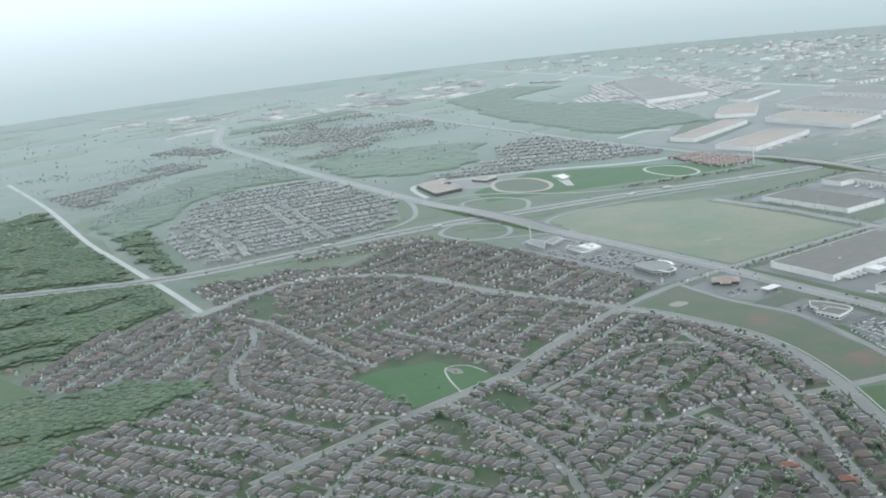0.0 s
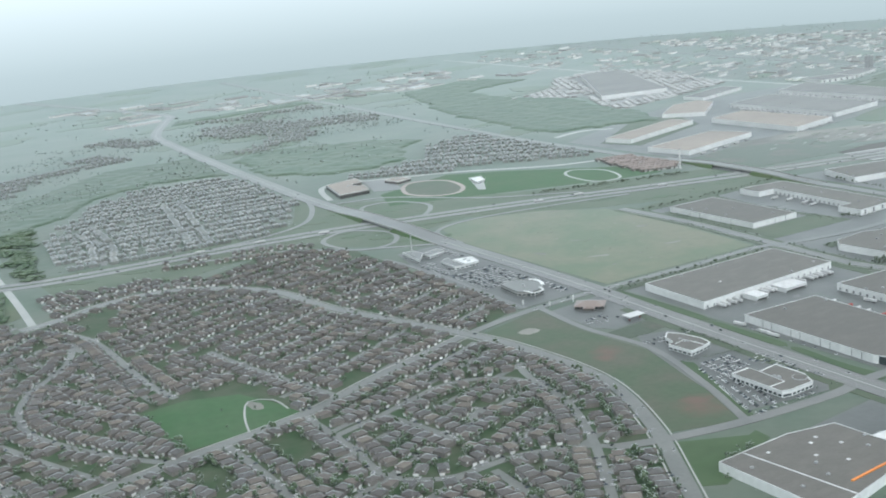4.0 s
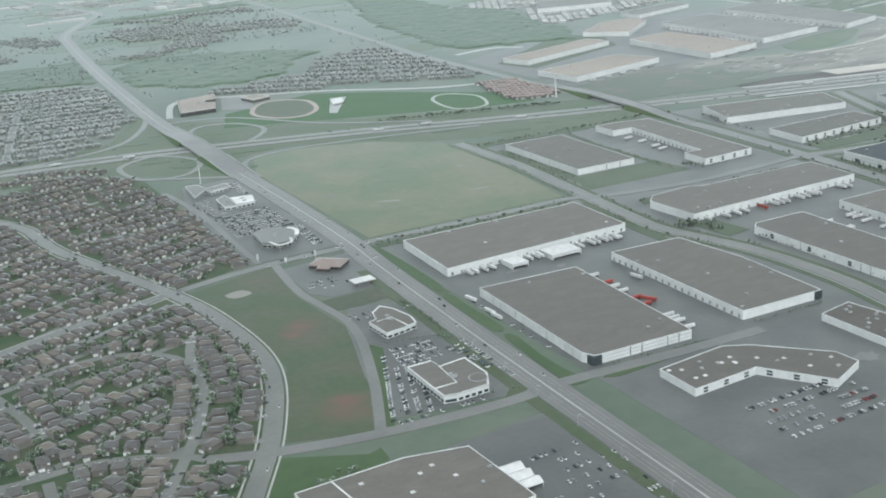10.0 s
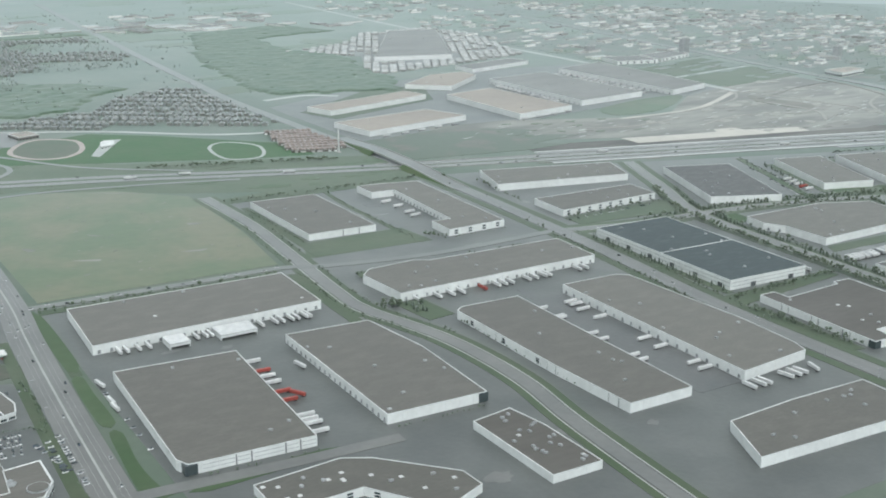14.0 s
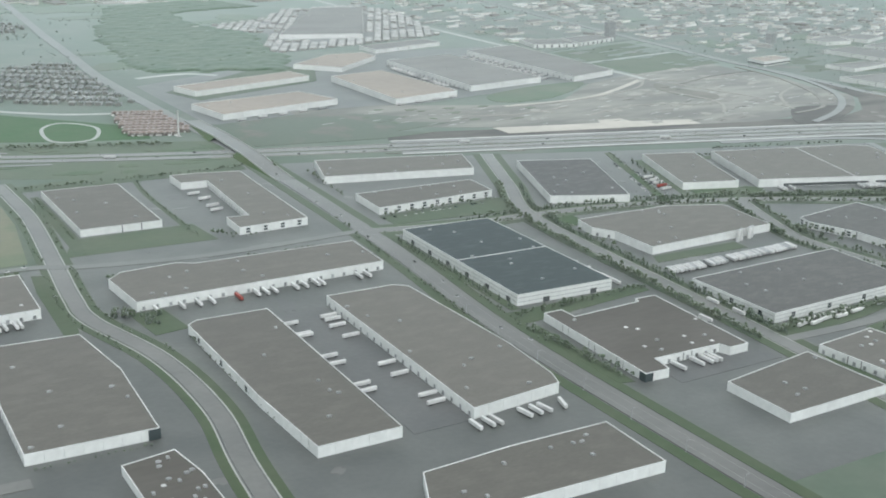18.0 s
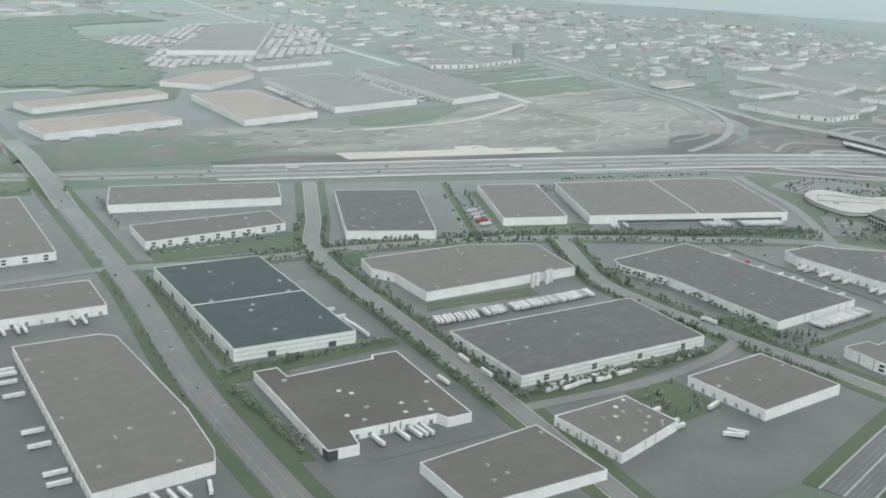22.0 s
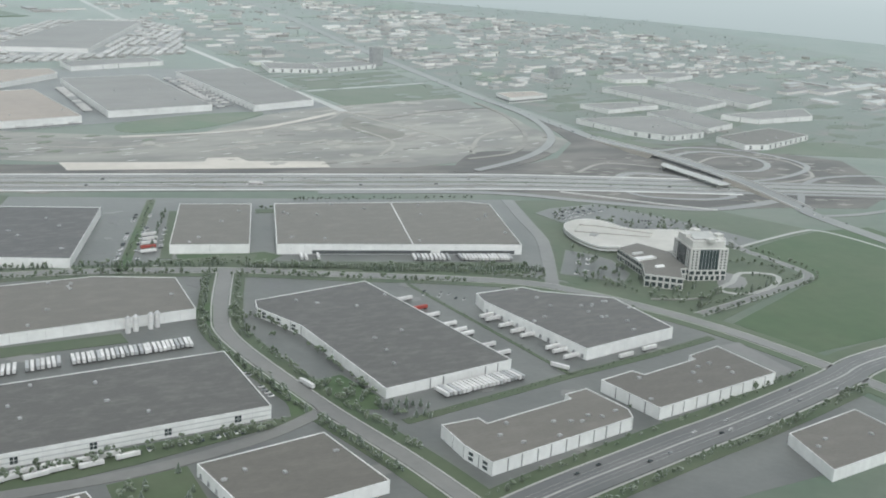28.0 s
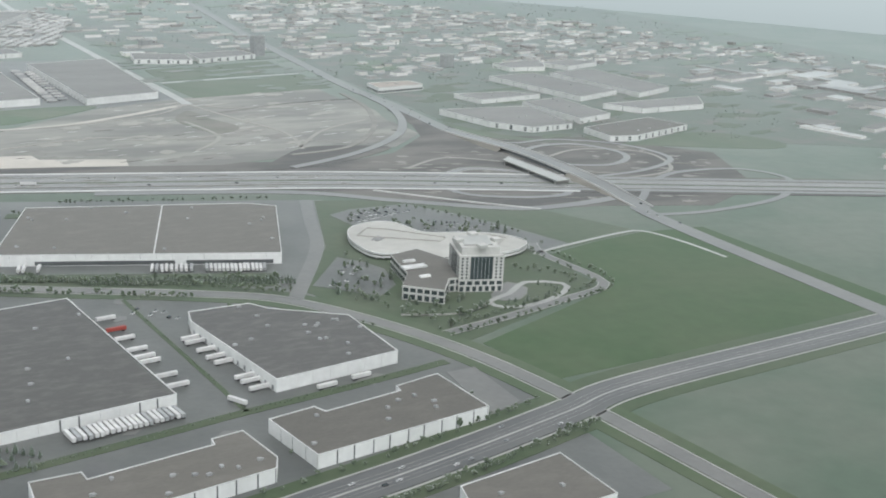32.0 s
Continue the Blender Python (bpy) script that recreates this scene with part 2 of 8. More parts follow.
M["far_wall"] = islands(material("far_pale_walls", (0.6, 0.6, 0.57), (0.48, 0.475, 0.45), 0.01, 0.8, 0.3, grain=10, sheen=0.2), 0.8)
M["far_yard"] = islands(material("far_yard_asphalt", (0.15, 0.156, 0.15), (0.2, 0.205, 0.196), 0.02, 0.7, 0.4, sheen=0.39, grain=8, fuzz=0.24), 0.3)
M["track_clay"] = material("worn_running_track", (0.31, 0.235, 0.205), (0.36, 0.285, 0.25), 0.05, 0.9, 0.3, sheen=0.25)
M["hollow"] = material("brown_green_hollow", (0.105, 0.11, 0.082), (0.165, 0.152, 0.125), 0.04, 0.95, 0.2, sheen=0.17, grain=6)
# Brick greyed and lightened, haze put into the colour of distant walls.
M["far_brick"] = material("hazed_brick_walls", (0.2, 0.205, 0.19), (0.225, 0.229, 0.213), 0.02, 0.85, 0.3, sheen=0.25, grain=20, fuzz=0.5)
M["gravel"] = material("pale_gravel", (0.44, 0.44, 0.42), (0.33, 0.33, 0.315), 0.05, 0.95, 0.2, sheen=0.39, fuzz=0.28)
M["new_concrete"] = material("new_white_concrete", (0.6, 0.6, 0.575), (0.5, 0.5, 0.48), 0.05, 0.8, 0.3, sheen=0.2)
M["steel"] = material("galvanised_steel", (0.5, 0.51, 0.51), (0.4, 0.41, 0.41), 0.4, 0.45, metal=0.5)
M["white"] = material("white_paint", (0.64, 0.64, 0.62), (0.53, 0.53, 0.52), 0.3, 0.45, spread=0.1, bump=0.03)
M["red"] = material("red_paint", (0.36, 0.07, 0.055), (0.3, 0.07, 0.055), 0.3, 0.45)
M["orange"] = material("orange_sign_board", (0.75, 0.27, 0.06), (0.66, 0.24, 0.06), 0.3, 0.5)
M["tyre"] = material("rubber", (0.03, 0.03, 0.03), None, 1.0, 0.8)
M["bark"] = material("bark", (0.12, 0.09, 0.065), None, 1.0, 0.9)
M["leaf"] = islands(material("spring_leaves", (0.076, 0.1, 0.063), (0.105, 0.125, 0.085), 0.06, 0.85, 0.3, sheen=0.3, grain=8, spread=0.5), 0.18)
M["garden_leaf"] = islands(material("garden_leaves", (0.066, 0.095, 0.052), (0.09, 0.115, 0.07), 0.06, 0.85, 0.3, sheen=0.38, grain=8), 0.25)
# Leaves lightened in base and sheen, to paint haze over far trees.
M["far_leaf"] = material("hazed_leaves", (0.095, 0.122, 0.083), (0.115, 0.14, 0.1), 0.03, 0.85, 0.3, sheen=0.38, grain=8, fuzz=0.6)
M["canopy"] = islands(material("wood_canopy", (0.05, 0.086, 0.04), (0.08, 0.112, 0.058), 0.03, 0.9, 0.3, sheen=0.07, grain=5, mix=(0.35, 0.65), fuzz=0.5), 0.16)
# The wood canopy again with more sheen, as haze on the far woods.
M["canopy_far"] = islands(material("hazed_wood_canopy", (0.046, 0.088, 0.042), (0.08, 0.114, 0.066), 0.03, 0.9, 0.3, sheen=0.17, grain=5, fuzz=0.42), 0.16)
M["needle"] = islands(material("conifer_needles", (0.078, 0.1, 0.074), (0.098, 0.118, 0.09), 0.06, 0.85, 0.3, sheen=0.32, grain=8, spread=0.4), 0.3)
M["shingle"] = palette(material("brown_shingles", (0.084, 0.08, 0.075), (0.103, 0.099, 0.092), 0.02, 0.85, 0.3, sheen=0.23, grain=20, spread=0.3, fuzz=0.3), ROOFS)
M["shingle_red"] = material("red_shingles", (0.19, 0.085, 0.06), (0.15, 0.08, 0.065), 0.02, 0.85, 0.3, sheen=0.2, grain=20, spread=0.5)
M["brick"] = material("brown_brick", (0.14, 0.13, 0.117), (0.185, 0.173, 0.157), 0.03, 0.85, 0.3, sheen=0.2, grain=20, spread=0.8)
M["garage"] = material("painted_garage_door", (0.74, 0.74, 0.72), (0.5, 0.49, 0.47), 0.05, 0.6, spread=0.5)
M["soffit"] = material("white_trim", (0.72, 0.72, 0.7), None, 0.2, 0.5)
# House roofs paled and greyed, haze put into their colour.
M["far_house"] = palette(material("hazed_roofs", (0.18, 0.186, 0.175), (0.2, 0.206, 0.193), 0.01, 0.85, 0.3, sheen=0.24, grain=20, fuzz=0.5), ((1.0, 1.0, 0.98), (0.85, 0.88, 0.88), (1.15, 1.13, 1.1), (0.95, 0.97, 0.95), (0.75, 0.78, 0.77)), True)
for key, rgb in (("car_white", (0.75, 0.75, 0.74)), ("car_silver", (0.45, 0.46, 0.47)), ("car_dark", (0.04, 0.045, 0.05)),
                 ("car_red", (0.3, 0.03, 0.03)), ("car_blue", (0.09, 0.11, 0.14))):
    M[key] = material(key + "_paint", rgb, None, 0.5, 0.25, 0.6, bump=0.0)


# ---- building helpers ----
def place(x, y, z=0.0, rz=0.0):
    return pose(x * U, y * U, z * U, 0, 0, rz)


def part(name, bm, mat, parent=None, label=""):
    """One mesh object out of a bmesh in plan units, under a thing or a part."""
    for v in bm.verts:
        v.co *= U
    me = bpy.data.meshes.new(name)
    bm.to_mesh(me)
    bm.free()
    me.materials.append(M[mat])
    ob = new(name, me)
    ob.parent = parent
    return tagged(ob, label)


def thing(name, m, label, category, group="", kind=""):
    e = new(name)
    e.matrix_world = m
    return tagged(e, label, category, group, kind)


def prism(bm, pts, z0, z1):
    """A slab on an outline that runs anticlockwise."""
    n = len(pts)
    lo = [bm.verts.new((p[0], p[1], z0)) for p in pts]
    hi = [bm.verts.new((p[0], p[1], z1)) for p in pts]
    bm.faces.new(hi)
    bm.faces.new(lo[::-1])
    for i in range(n):
        j = (i + 1) % n
        bm.faces.new((lo[i], lo[j], hi[j], hi[i]))


def box(bm, x0, y0, z0, x1, y1, z1):
    prism(bm, ((x0, y0), (x1, y0), (x1, y1), (x0, y1)), z0, z1)


def tube(bm, x, y, z0, z1, r0, r1=None, n=10):
    r1 = r0 if r1 is None else r1
    lo = [bm.verts.new((x + r0 * math.cos(a), y + r0 * math.sin(a), z0)) for a in (2 * math.pi * i / n for i in range(n))]
    hi = [bm.verts.new((x + r1 * math.cos(a), y + r1 * math.sin(a), z1)) for a in (2 * math.pi * i / n for i in range(n))]
    bm.faces.new(hi)
    bm.faces.new(lo[::-1])
    for i in range(n):
        j = (i + 1) % n
        bm.faces.new((lo[i], lo[j], hi[j], hi[i]))


def ccw(pts):
    a = sum(p[0] * q[1] - q[0] * p[1] for p, q in zip(pts, list(pts[1:]) + [pts[0]]))
    return list(pts) if a > 0 else list(pts)[::-1]


def smooth(pts, step=12.0, closed=False):
    """A gentle curve through the corners."""
    P = [Vector((p[0], p[1])) for p in pts]
    out, n = [], len(P)
    for i in range(n if closed else n - 1):
        a, b, c, d = (P[(i + k) % n] if closed else P[min(max(i + k, 0), n - 1)] for k in (-1, 0, 1, 2))
        m = max(2, int((c - b).length / step))
        for k in range(m):
            t = k / m
            out.append(0.5 * (2 * b + (c - a) * t + (2 * a - 5 * b + 4 * c - d) * t * t + (3 * b - a - 3 * c + d) * t ** 3))
    if not closed:
        out.append(P[-1])
    return out


def flat(name, pts, z, mat, label="", rounded=False, category="ground"):
    bm = bmesh.new()
    prism(bm, ccw(smooth(pts, closed=True) if rounded else pts), -0.4, z)
    return tagged(part(name, bm, mat), label, category, kind="structure")


ROADS = []


def strip_mesh(bm, pts, width, z, z0=-0.4, closed=False):
    n = len(pts)
    rows = []
    for i, p in enumerate(pts):
        a, b = (pts[(i - 1) % n], pts[(i + 1) % n]) if closed else (pts[max(i - 1, 0)], pts[min(i + 1, n - 1)])
        d = (b - a).normalized()
        s = Vector((-d.y, d.x)) * width / 2
        rows.append([bm.verts.new((q.x, q.y, h)) for q, h in ((p - s, z0), (p - s, z), (p + s, z), (p + s, z0))])
    for i in range(n if closed else n - 1):
        a, b = rows[i], rows[(i + 1) % n]
        for k in range(3):
            bm.faces.new((a[k], b[k], b[k + 1], a[k + 1]))
    if not closed:
        bm.faces.new(rows[0])
        bm.faces.new(rows[-1][::-1])


def strip(name, pts, width, z, mat, label="", closed=False, category="road", keep=True, step=12.0):
    line = smooth(pts, step, closed)
    if keep:
        ROADS.append((line, width))
    bm = bmesh.new()
    strip_mesh(bm, line, width, z, closed=closed)
    return tagged(part(name, bm, mat), label, category, kind="structure")


def side_lines(name, pts, offsets, width, z, mat, label, category="kerb"):
    """Bands that run beside a road's middle line: kerbs, edge lines, pavements."""
    line = smooth(pts)
    n = len(line)
    bm = bmesh.new()
    for off in offsets:
        moved = []
        for i, p in enumerate(line):
            d = (line[min(i + 1, n - 1)] - line[max(i - 1, 0)]).normalized()
            moved.append(p + Vector((-d.y, d.x)) * off)
        strip_mesh(bm, moved, width, z)
    return tagged(part(name, bm, mat), label, category, kind="structure")


# ---- ground ----
bm = bmesh.new()
for i in range(12):
    for j in range(10):
        x0, y0 = -5000 + i * 1250, -2500 + j * 1500
        q = [bm.verts.new((x, y, 0)) for x, y in ((x0, y0), (x0 + 1250, y0), (x0 + 1250, y0 + 1500), (x0, y0 + 1500))]
        bm.faces.new(q)
bmesh.ops.remove_doubles(bm, verts=bm.verts, dist=0.1)
tagged(part("ground", bm, "ground"), "dull green and grey open ground under haze", "ground", kind="structure")

# ---- fields, lawns, yards ----
flat("ground_industrial_yard", ((1224, 560), (1224, 1168), (1510, 1160), (1530, 1480), (1700, 1520), (1850, 1500), (1900, 1470),
     (2180, 1392), (2790, 1190), (2780, 1100), (2640, 880), (2700, 660), (2700, 480), (1224, 480)), 0.08, "lot", "wet grey asphalt yards round the warehouses")
flat("ground_meadow", ((1232, 1190), (1228, 1560), (1262, 1670), (1330, 1668), (1440, 1625), (1520, 1540), (1516, 1330), (1498, 1184)), 0.16, "meadow", "dry yellow-green empty field with bare patches")
flat("ground_suburb", ((60, 380), (60, 1300), (470, 1280), (565, 1600), (700, 1680), (830, 1670), (1000, 1745), (1086, 1650), (1084, 1190), (1000, 1160), (1014, 1022), (1010, 905), (950, 770), (760, 380)), 0.06, "suburb", "green and grey gardens of a suburb")
flat("ground_interchange_green", ((640, 1745), (830, 1700), (1000, 1755), (1100, 1660), (1196, 1560), (1226, 1560), (1236, 1670), (1330, 1690), (1520, 1560), (1640, 1500), (1860, 1480), (1880, 1640), (1500, 1790), (1250, 1990), (1195, 2100), (1100, 1910), (900, 1870), (640, 1900)), 0.05, "grass", "green grass of a highway interchange")
flat("ground_park", ((592, 1188), (640, 1192), (695, 1166), (718, 1100), (724, 1068), (650, 1054), (588, 1056)), 0.16, "pitch", "mown bright green park lawn")
flat("ground_vacant_lot", ((1000, 1140), (1012, 1022), (1018, 905), (962, 772), (1028, 746), (1070, 848), (1098, 958), (1090, 1068), (1100, 1168)), 0.16, "vacant", "rough green-brown vacant lot with bare soil")
flat("ground_lawn", ((950, 752), (1010, 718), (1022, 722), (1020, 702), (925, 660), (905, 672)), 0.16, "bright", "green lawn beside a store")
flat("ground_yard_lawn", ((1536, 1186), (1700, 1178), (1694, 1246), (1558, 1246)), 0.2, "grass", "green lawn in front of a warehouse")
flat("ground_front_lawn", ((2314, 1100), (2320, 1108), (2384, 1084), (2402, 1084), (2414, 1066), (2384, 1042), (2312, 1068)), 0.31, "bright", "green lawn before a warehouse")
flat("ground_side_lawn", ((1548, 1190), (1556, 1440), (1566, 1440), (1566, 1250), (1560, 1190)), 0.27, "grass", "green strip between a road and a warehouse")
flat("ground_back_green", ((1540, 1472), (1700, 1462), (1846, 1462), (1850, 1500), (1700, 1520), (1545, 1496)), 0.27, "grass", "green strip behind warehouses")
flat("ground_corner_green", ((1492, 1144), (1504, 1140), (1505, 1030), (1494, 962), (1482, 968), (1486, 1090)), 0.27, "grass", "green strip beside a winding road")
flat("ground_corner_lawn", ((2284, 812), (2292, 802), (2292, 700), (2268, 694), (2276, 720), (2280, 758)), 0.33, "bright", "green lawn between a warehouse and a road")
flat("ground_corner_lawn", ((2312, 757), (2336, 759), (2345, 709), (2336, 690), (2312, 699)), 0.33, "bright", "green lawn with trees beside a warehouse")
flat("ground_corner_lawn", ((2278, 940), (2300, 955), (2292, 900), (2284, 885), (2274, 912)), 0.33, "bright", "green lawn beside a factory")
flat("ground_corner_lawn", ((2074, 1074), (2108, 1078), (2106, 1042), (2084, 1040), (2072, 1040)), 0.33, "bright", "green lawn behind a factory")
strip("hedge_strip", ((1693, 1460), (1686, 1380), (1684, 1180)), 7, 0.3, "grass", "green strip between two yards", category="verge", keep=False)
flat("ground_rough_lot", ((1106, 1034), (1102, 1001), (1132, 997), (1178, 1003), (1180, 1036), (1140, 1034)), 0.3, "waste", "rough green-brown grass beside a filling station")
flat("ground_dealer_verge", ((1096, 907), (1105, 890), (1046, 746), (1034, 742)), 0.34, "bright", "green strip beside a crowded car lot")
flat("ground_dealer_verge", ((1150, 748), (1166, 760), (1176, 770), (1172, 736), (1135, 732)), 0.34, "grass", "green corner beside a car lot")
flat("ground_wet_yard", ((1657, 664), (1660, 930), (1714, 934), (1707, 664)), 0.3, "asphalt", "dark wet asphalt between two warehouses")
flat("ground_wet_dock_yard", ((1892, 640), (1894, 673), (1966, 671), (2004, 662), (2004, 640)), 0.3, "asphalt", "dark wet asphalt of a dock yard")
flat("ground_roadside_lawn", ((1214, 1150), (1226, 1150), (1222, 1010), (1221, 975), (1210, 975), (1212, 1010)), 0.2, "grass", "green roadside strip")
flat("ground_sports", ((1290, 1890), (1370, 1860), (1470, 1815), (1700, 1720), (1790, 1700), (1800, 1790), (1620, 1980), (1520, 2060), (1330, 2000)), 0.12, "pitch", "bright green sports fields behind a highway")
flat("ground_office_lawn", ((2736, 650), (2803, 652), (3000, 660), (3140, 664), (3140, 940), (3058, 948), (2985, 936), (2916, 916), (2912, 850), (2904, 806), (2820, 772), (2722, 734)), 0.2, "bright", "wide mown green lawn beside an office park")
flat("ground_office_park", ((2640, 905), (2716, 1020), (2780, 1190), (2880, 1160), (3010, 1060), (3060, 952), (2985, 938), (2912, 922), (2900, 812), (2712, 742)), 0.14, "grass", "planted office grounds")
flat("ground_west_woodland", ((-200, 1150), (240, 1190), (310, 1340), (270, 1575), (349, 1575), (447, 1628), (585, 1690), (600, 2080), (640, 2300), (600, 2750), (-200, 2500)), 0.12, "verge", "green wooded valley floor")
flat("ground_earthworks", ((2046, 1672), (2060, 1800), (2222, 1790), (2445, 1690), (2530, 1680), (2700, 1815), (2988, 1925), (3110, 1910), (3092, 1680), (3090, 1500), (3010, 1425), (2740, 1395), (2480, 1460)), 0.12, "earth", "pale stripped earth of a building site")
flat("ground_sand", ((2300, 1545), (2424, 1514), (2483, 1502), (2494, 1522), (2536, 1516), (2540, 1490), (2641, 1460), (2634, 1424), (2300, 1498)), 0.3, "sand", "pale sand strip beside the highway")
flat("ground_soil_heap", ((2843, 1423), (2897, 1460), (2967, 1446), (3000, 1420), (2896, 1360), (2790, 1350)), 0.4, "site", "dark heap of soil", True)
side_lines("ground_site_margin", ((2092, 1486), (2404, 1400), (2654, 1329), (2856, 1268), (3121, 1160)), (70,), 60, 0.1, "site", "churned soil between a highway and stripped earth", "ground")
flat("ground_interchange_earth", ((2760, 1262), (2850, 1345), (2990, 1392), (3090, 1475), (3200, 1450), (3320, 1400), (3440, 1250), (3350, 1070), (3220, 1010), (3100, 1052), (2985, 1075), (2872, 1150)), 0.14, "site", "churned bare earth of an interchange under construction")
flat("ground_green_hollow", ((2780, 1690), (2823, 1762), (2832, 1698), (2852, 1616), (2804, 1586)), 0.4, "hollow", "dull brown-green hollow on stripped earth", True)
flat("ground_ramp_earth", ((2850, 1354), (2970, 1372), (3080, 1480), (3110, 1560), (3134, 1690), (3168, 1690), (3160, 1520), (3150, 1340), (3060, 1300), (2930, 1310)), 0.235, "site", "bare brown-grey soil between new ramps")
flat("ground_yard_divider", ((2351, 1322), (2361, 1320), (2256, 1065), (2245, 1067)), 0.5, "verge", "green strip with shrubs between two car parks")
flat("ground_green_bank", ((2440, 1720), (2560, 1730), (2700, 1830), (2600, 1840), (2450, 1790)), 0.26, "verge", "green bank behind stripped earth", True)
flat("ground_pale_pad", ((2900, 1500), (2890, 1740), (2997, 1780), (3115, 1794), (3112, 1690), (3070, 1530), (3030, 1480)), 0.24, "earth", "levelled pale building pad")
strip("pad_edge", ((2860, 1735), (2907, 1748), (2997, 1783), (3119, 1798)), 4, 0.5, "site", "dark ditch along a building pad", category="ditch", keep=False)
flat("ground_warehouse_yard", ((1900, 1755), (1900, 2140), (2240, 2300), (2470, 2360), (2860, 2320), (2840, 1850), (2680, 1815), (2440, 1800), (2240, 1760)), 0.1, "lot", "grey yards round far warehouses")
flat("ground_far_field", ((2871, 2044), (3148, 2095), (3152, 2250), (2878, 2181)), 0.2, "grass", "dull green field behind the building site")
flat("ground_far_field", ((2867, 1869), (3139, 1913), (3149, 2072), (2862, 2017)), 0.2, "grass", "dull green field behind the building site")
strip("field_path", ((2864, 2030), (3010, 2058), (3148, 2084)), 8, 0.3, "gravel", "pale path between two fields", category="path", keep=False)
flat("ground_brown_field", ((2889, 2888), (3129, 2926), (3158, 2586), (2879, 2540)), 0.16, "waste", "dull brown-green far field")
strip("pale_lane", ((1925, 2222), (1980, 2236), (2032, 2237), (2079, 2197)), 14, 0.3, "gravel", "pale lane behind a far warehouse", category="track", keep=False)
flat("ground_pavilion_lot", ((1529, 1992), (1558, 1984), (1486, 1861), (1476, 1873)), 0.24, "concrete", "pale paved strip by a sports field")
flat("ground_far_field_north", ((2880, 2300), (2870, 3100), (3160, 3150), (3190, 2420)), 0.1, "waste", "dull brown-green far field")
flat("ground_stockpile_yard", ((2275, 2903), (2487, 2987), (2656, 3195), (2902, 3221), (2940, 3012), (2795, 2551), (2676, 2515), (2502, 2467), (2302, 2425), (2317, 2523), (2412, 2731)), 0.22, "street", "grey yard crowded with parked trailers")
flat("ground_far_meadow", ((1960, 1960), (1930, 2060), (2200, 2260), (2290, 2200), (2230, 2060)), 0.2, "grass", "dull green land between far warehouses")

for pts in (((1392, 1640), (1430, 1618), (1470, 1590), (1440, 1606)), ((1470, 1395), (1488, 1398), (1470, 1408)), ((1262, 1400), (1276, 1385), (1266, 1380)), ((1345, 1420), (1362, 1402), (1350, 1408)), ((1300, 1320), (1330, 1310), (1326, 1302)), ((1420, 1290), (1452, 1286), (1440, 1280))):
    flat("ground_bare_patch", pts, 0.24, "earth", "pale bare patch in a dry field", True)
flat("ground_bare_corner", ((1030, 1112), (1050, 1116), (1056, 1100), (1036, 1096)), 0.24, "earth", "pale gravel patch on a vacant lot", True)
for pts in (((1215, 1150), (1226, 1145), (1224, 999), (1213, 988), (1211, 1015)), ((1209, 968), (1219, 970), (1218, 933), (1217, 864), (1206, 862), (1205, 898)), ((1207, 848), (1216, 843), (1211, 787), (1213, 743), (1222, 729), (1200, 725), (1198, 750), (1202, 804)), ((1240, 730), (1340, 735), (1342, 726), (1240, 718))):
    flat("ground_frontage_lawn", pts, 0.37, "bright", "mown green lawn before a warehouse", True)

# ---- roads ----
MAVIS = ((1168, 380), (1181, 750), (1190, 950), (1198, 1090), (1206, 1200), (1210, 1400), (1210, 1620), (1213, 2020), (1228, 2294), (1252, 2640), (1296, 3130), (1330, 3370), (1452, 3650), (1516, 3800), (1480, 4060), (1400, 4500), (1300, 5000))
EAST = ((1826, 380), (1827, 767), (1848, 1000), (1858, 1130), (1875, 1500), (1868, 1915), (1866, 2255), (1882, 2500), (1910, 2930), (1950, 3440), (1978, 3820), (2050, 4700))
HIGHWAY = ((-400, 2420), (100, 2190), (454, 1962), (640, 1868), (880, 1836), (1090, 1806), (1272, 1756), (1463, 1698), (1649, 1626), (1831, 1563), (2092, 1486), (2404, 1400), (2654, 1329), (2856, 1268), (3121, 1160), (3600, 960), (4600, 560))
strip("highway", HIGHWAY, 44, 0.5, "street", "grey multi-lane highway seen from above", category="highway")
strip("highway_works", HIGHWAY[10:16], 92, 0.42, "site", "churned shoulders of a highway under construction", category="highway", keep=False)
side_lines("highway_new_lane", HIGHWAY[10:16], (33, -31), 11, 0.52, "street", "new grey carriageways beside a highway", "highway")
side_lines("highway_barrier", HIGHWAY[9:16], (22.6, -22.6, 0), 0.8, 1.3, "concrete", "pale concrete barriers along a highway", "barrier")
side_lines("highway_dark_lane", HIGHWAY[10:16], (12, -12), 15, 0.54, "arterial", "dark worn carriageways of a highway", "highway")
side_lines("median", HIGHWAY, (-2.2, 2.2), 2.0, 0.75, "verge", "grass median strips of the highway", "median")
side_lines("highway_edge", HIGHWAY[10:15], (43, -41), 6, 0.8, "new_concrete", "pale new concrete edge strips beside the highway", "edge strip")
side_lines("highway_lane_line", HIGHWAY, (-8, -12, 8, 12, -18, 18), 0.2, 0.56, "line", "white lane lines of the highway", "road marking")
strip("arterial_road", MAVIS, 31, 0.62, "arterial", "wide grey six-lane arterial road")
side_lines("arterial_median", MAVIS, (0,), 1.8, 0.85, "concrete", "pale concrete median of an arterial road", "median")
side_lines("arterial_lane_line", MAVIS, (-5.5, 5.5, 9.5, -9.5), 0.1, 0.68, "line", "white lane lines", "road marking")
strip("east_road", EAST, 22, 0.58, "arterial", "grey four-lane road between warehouses")
side_lines("east_road_line", EAST, (-5, 5), 0.1, 0.64, "line", "white lane lines", "road marking")
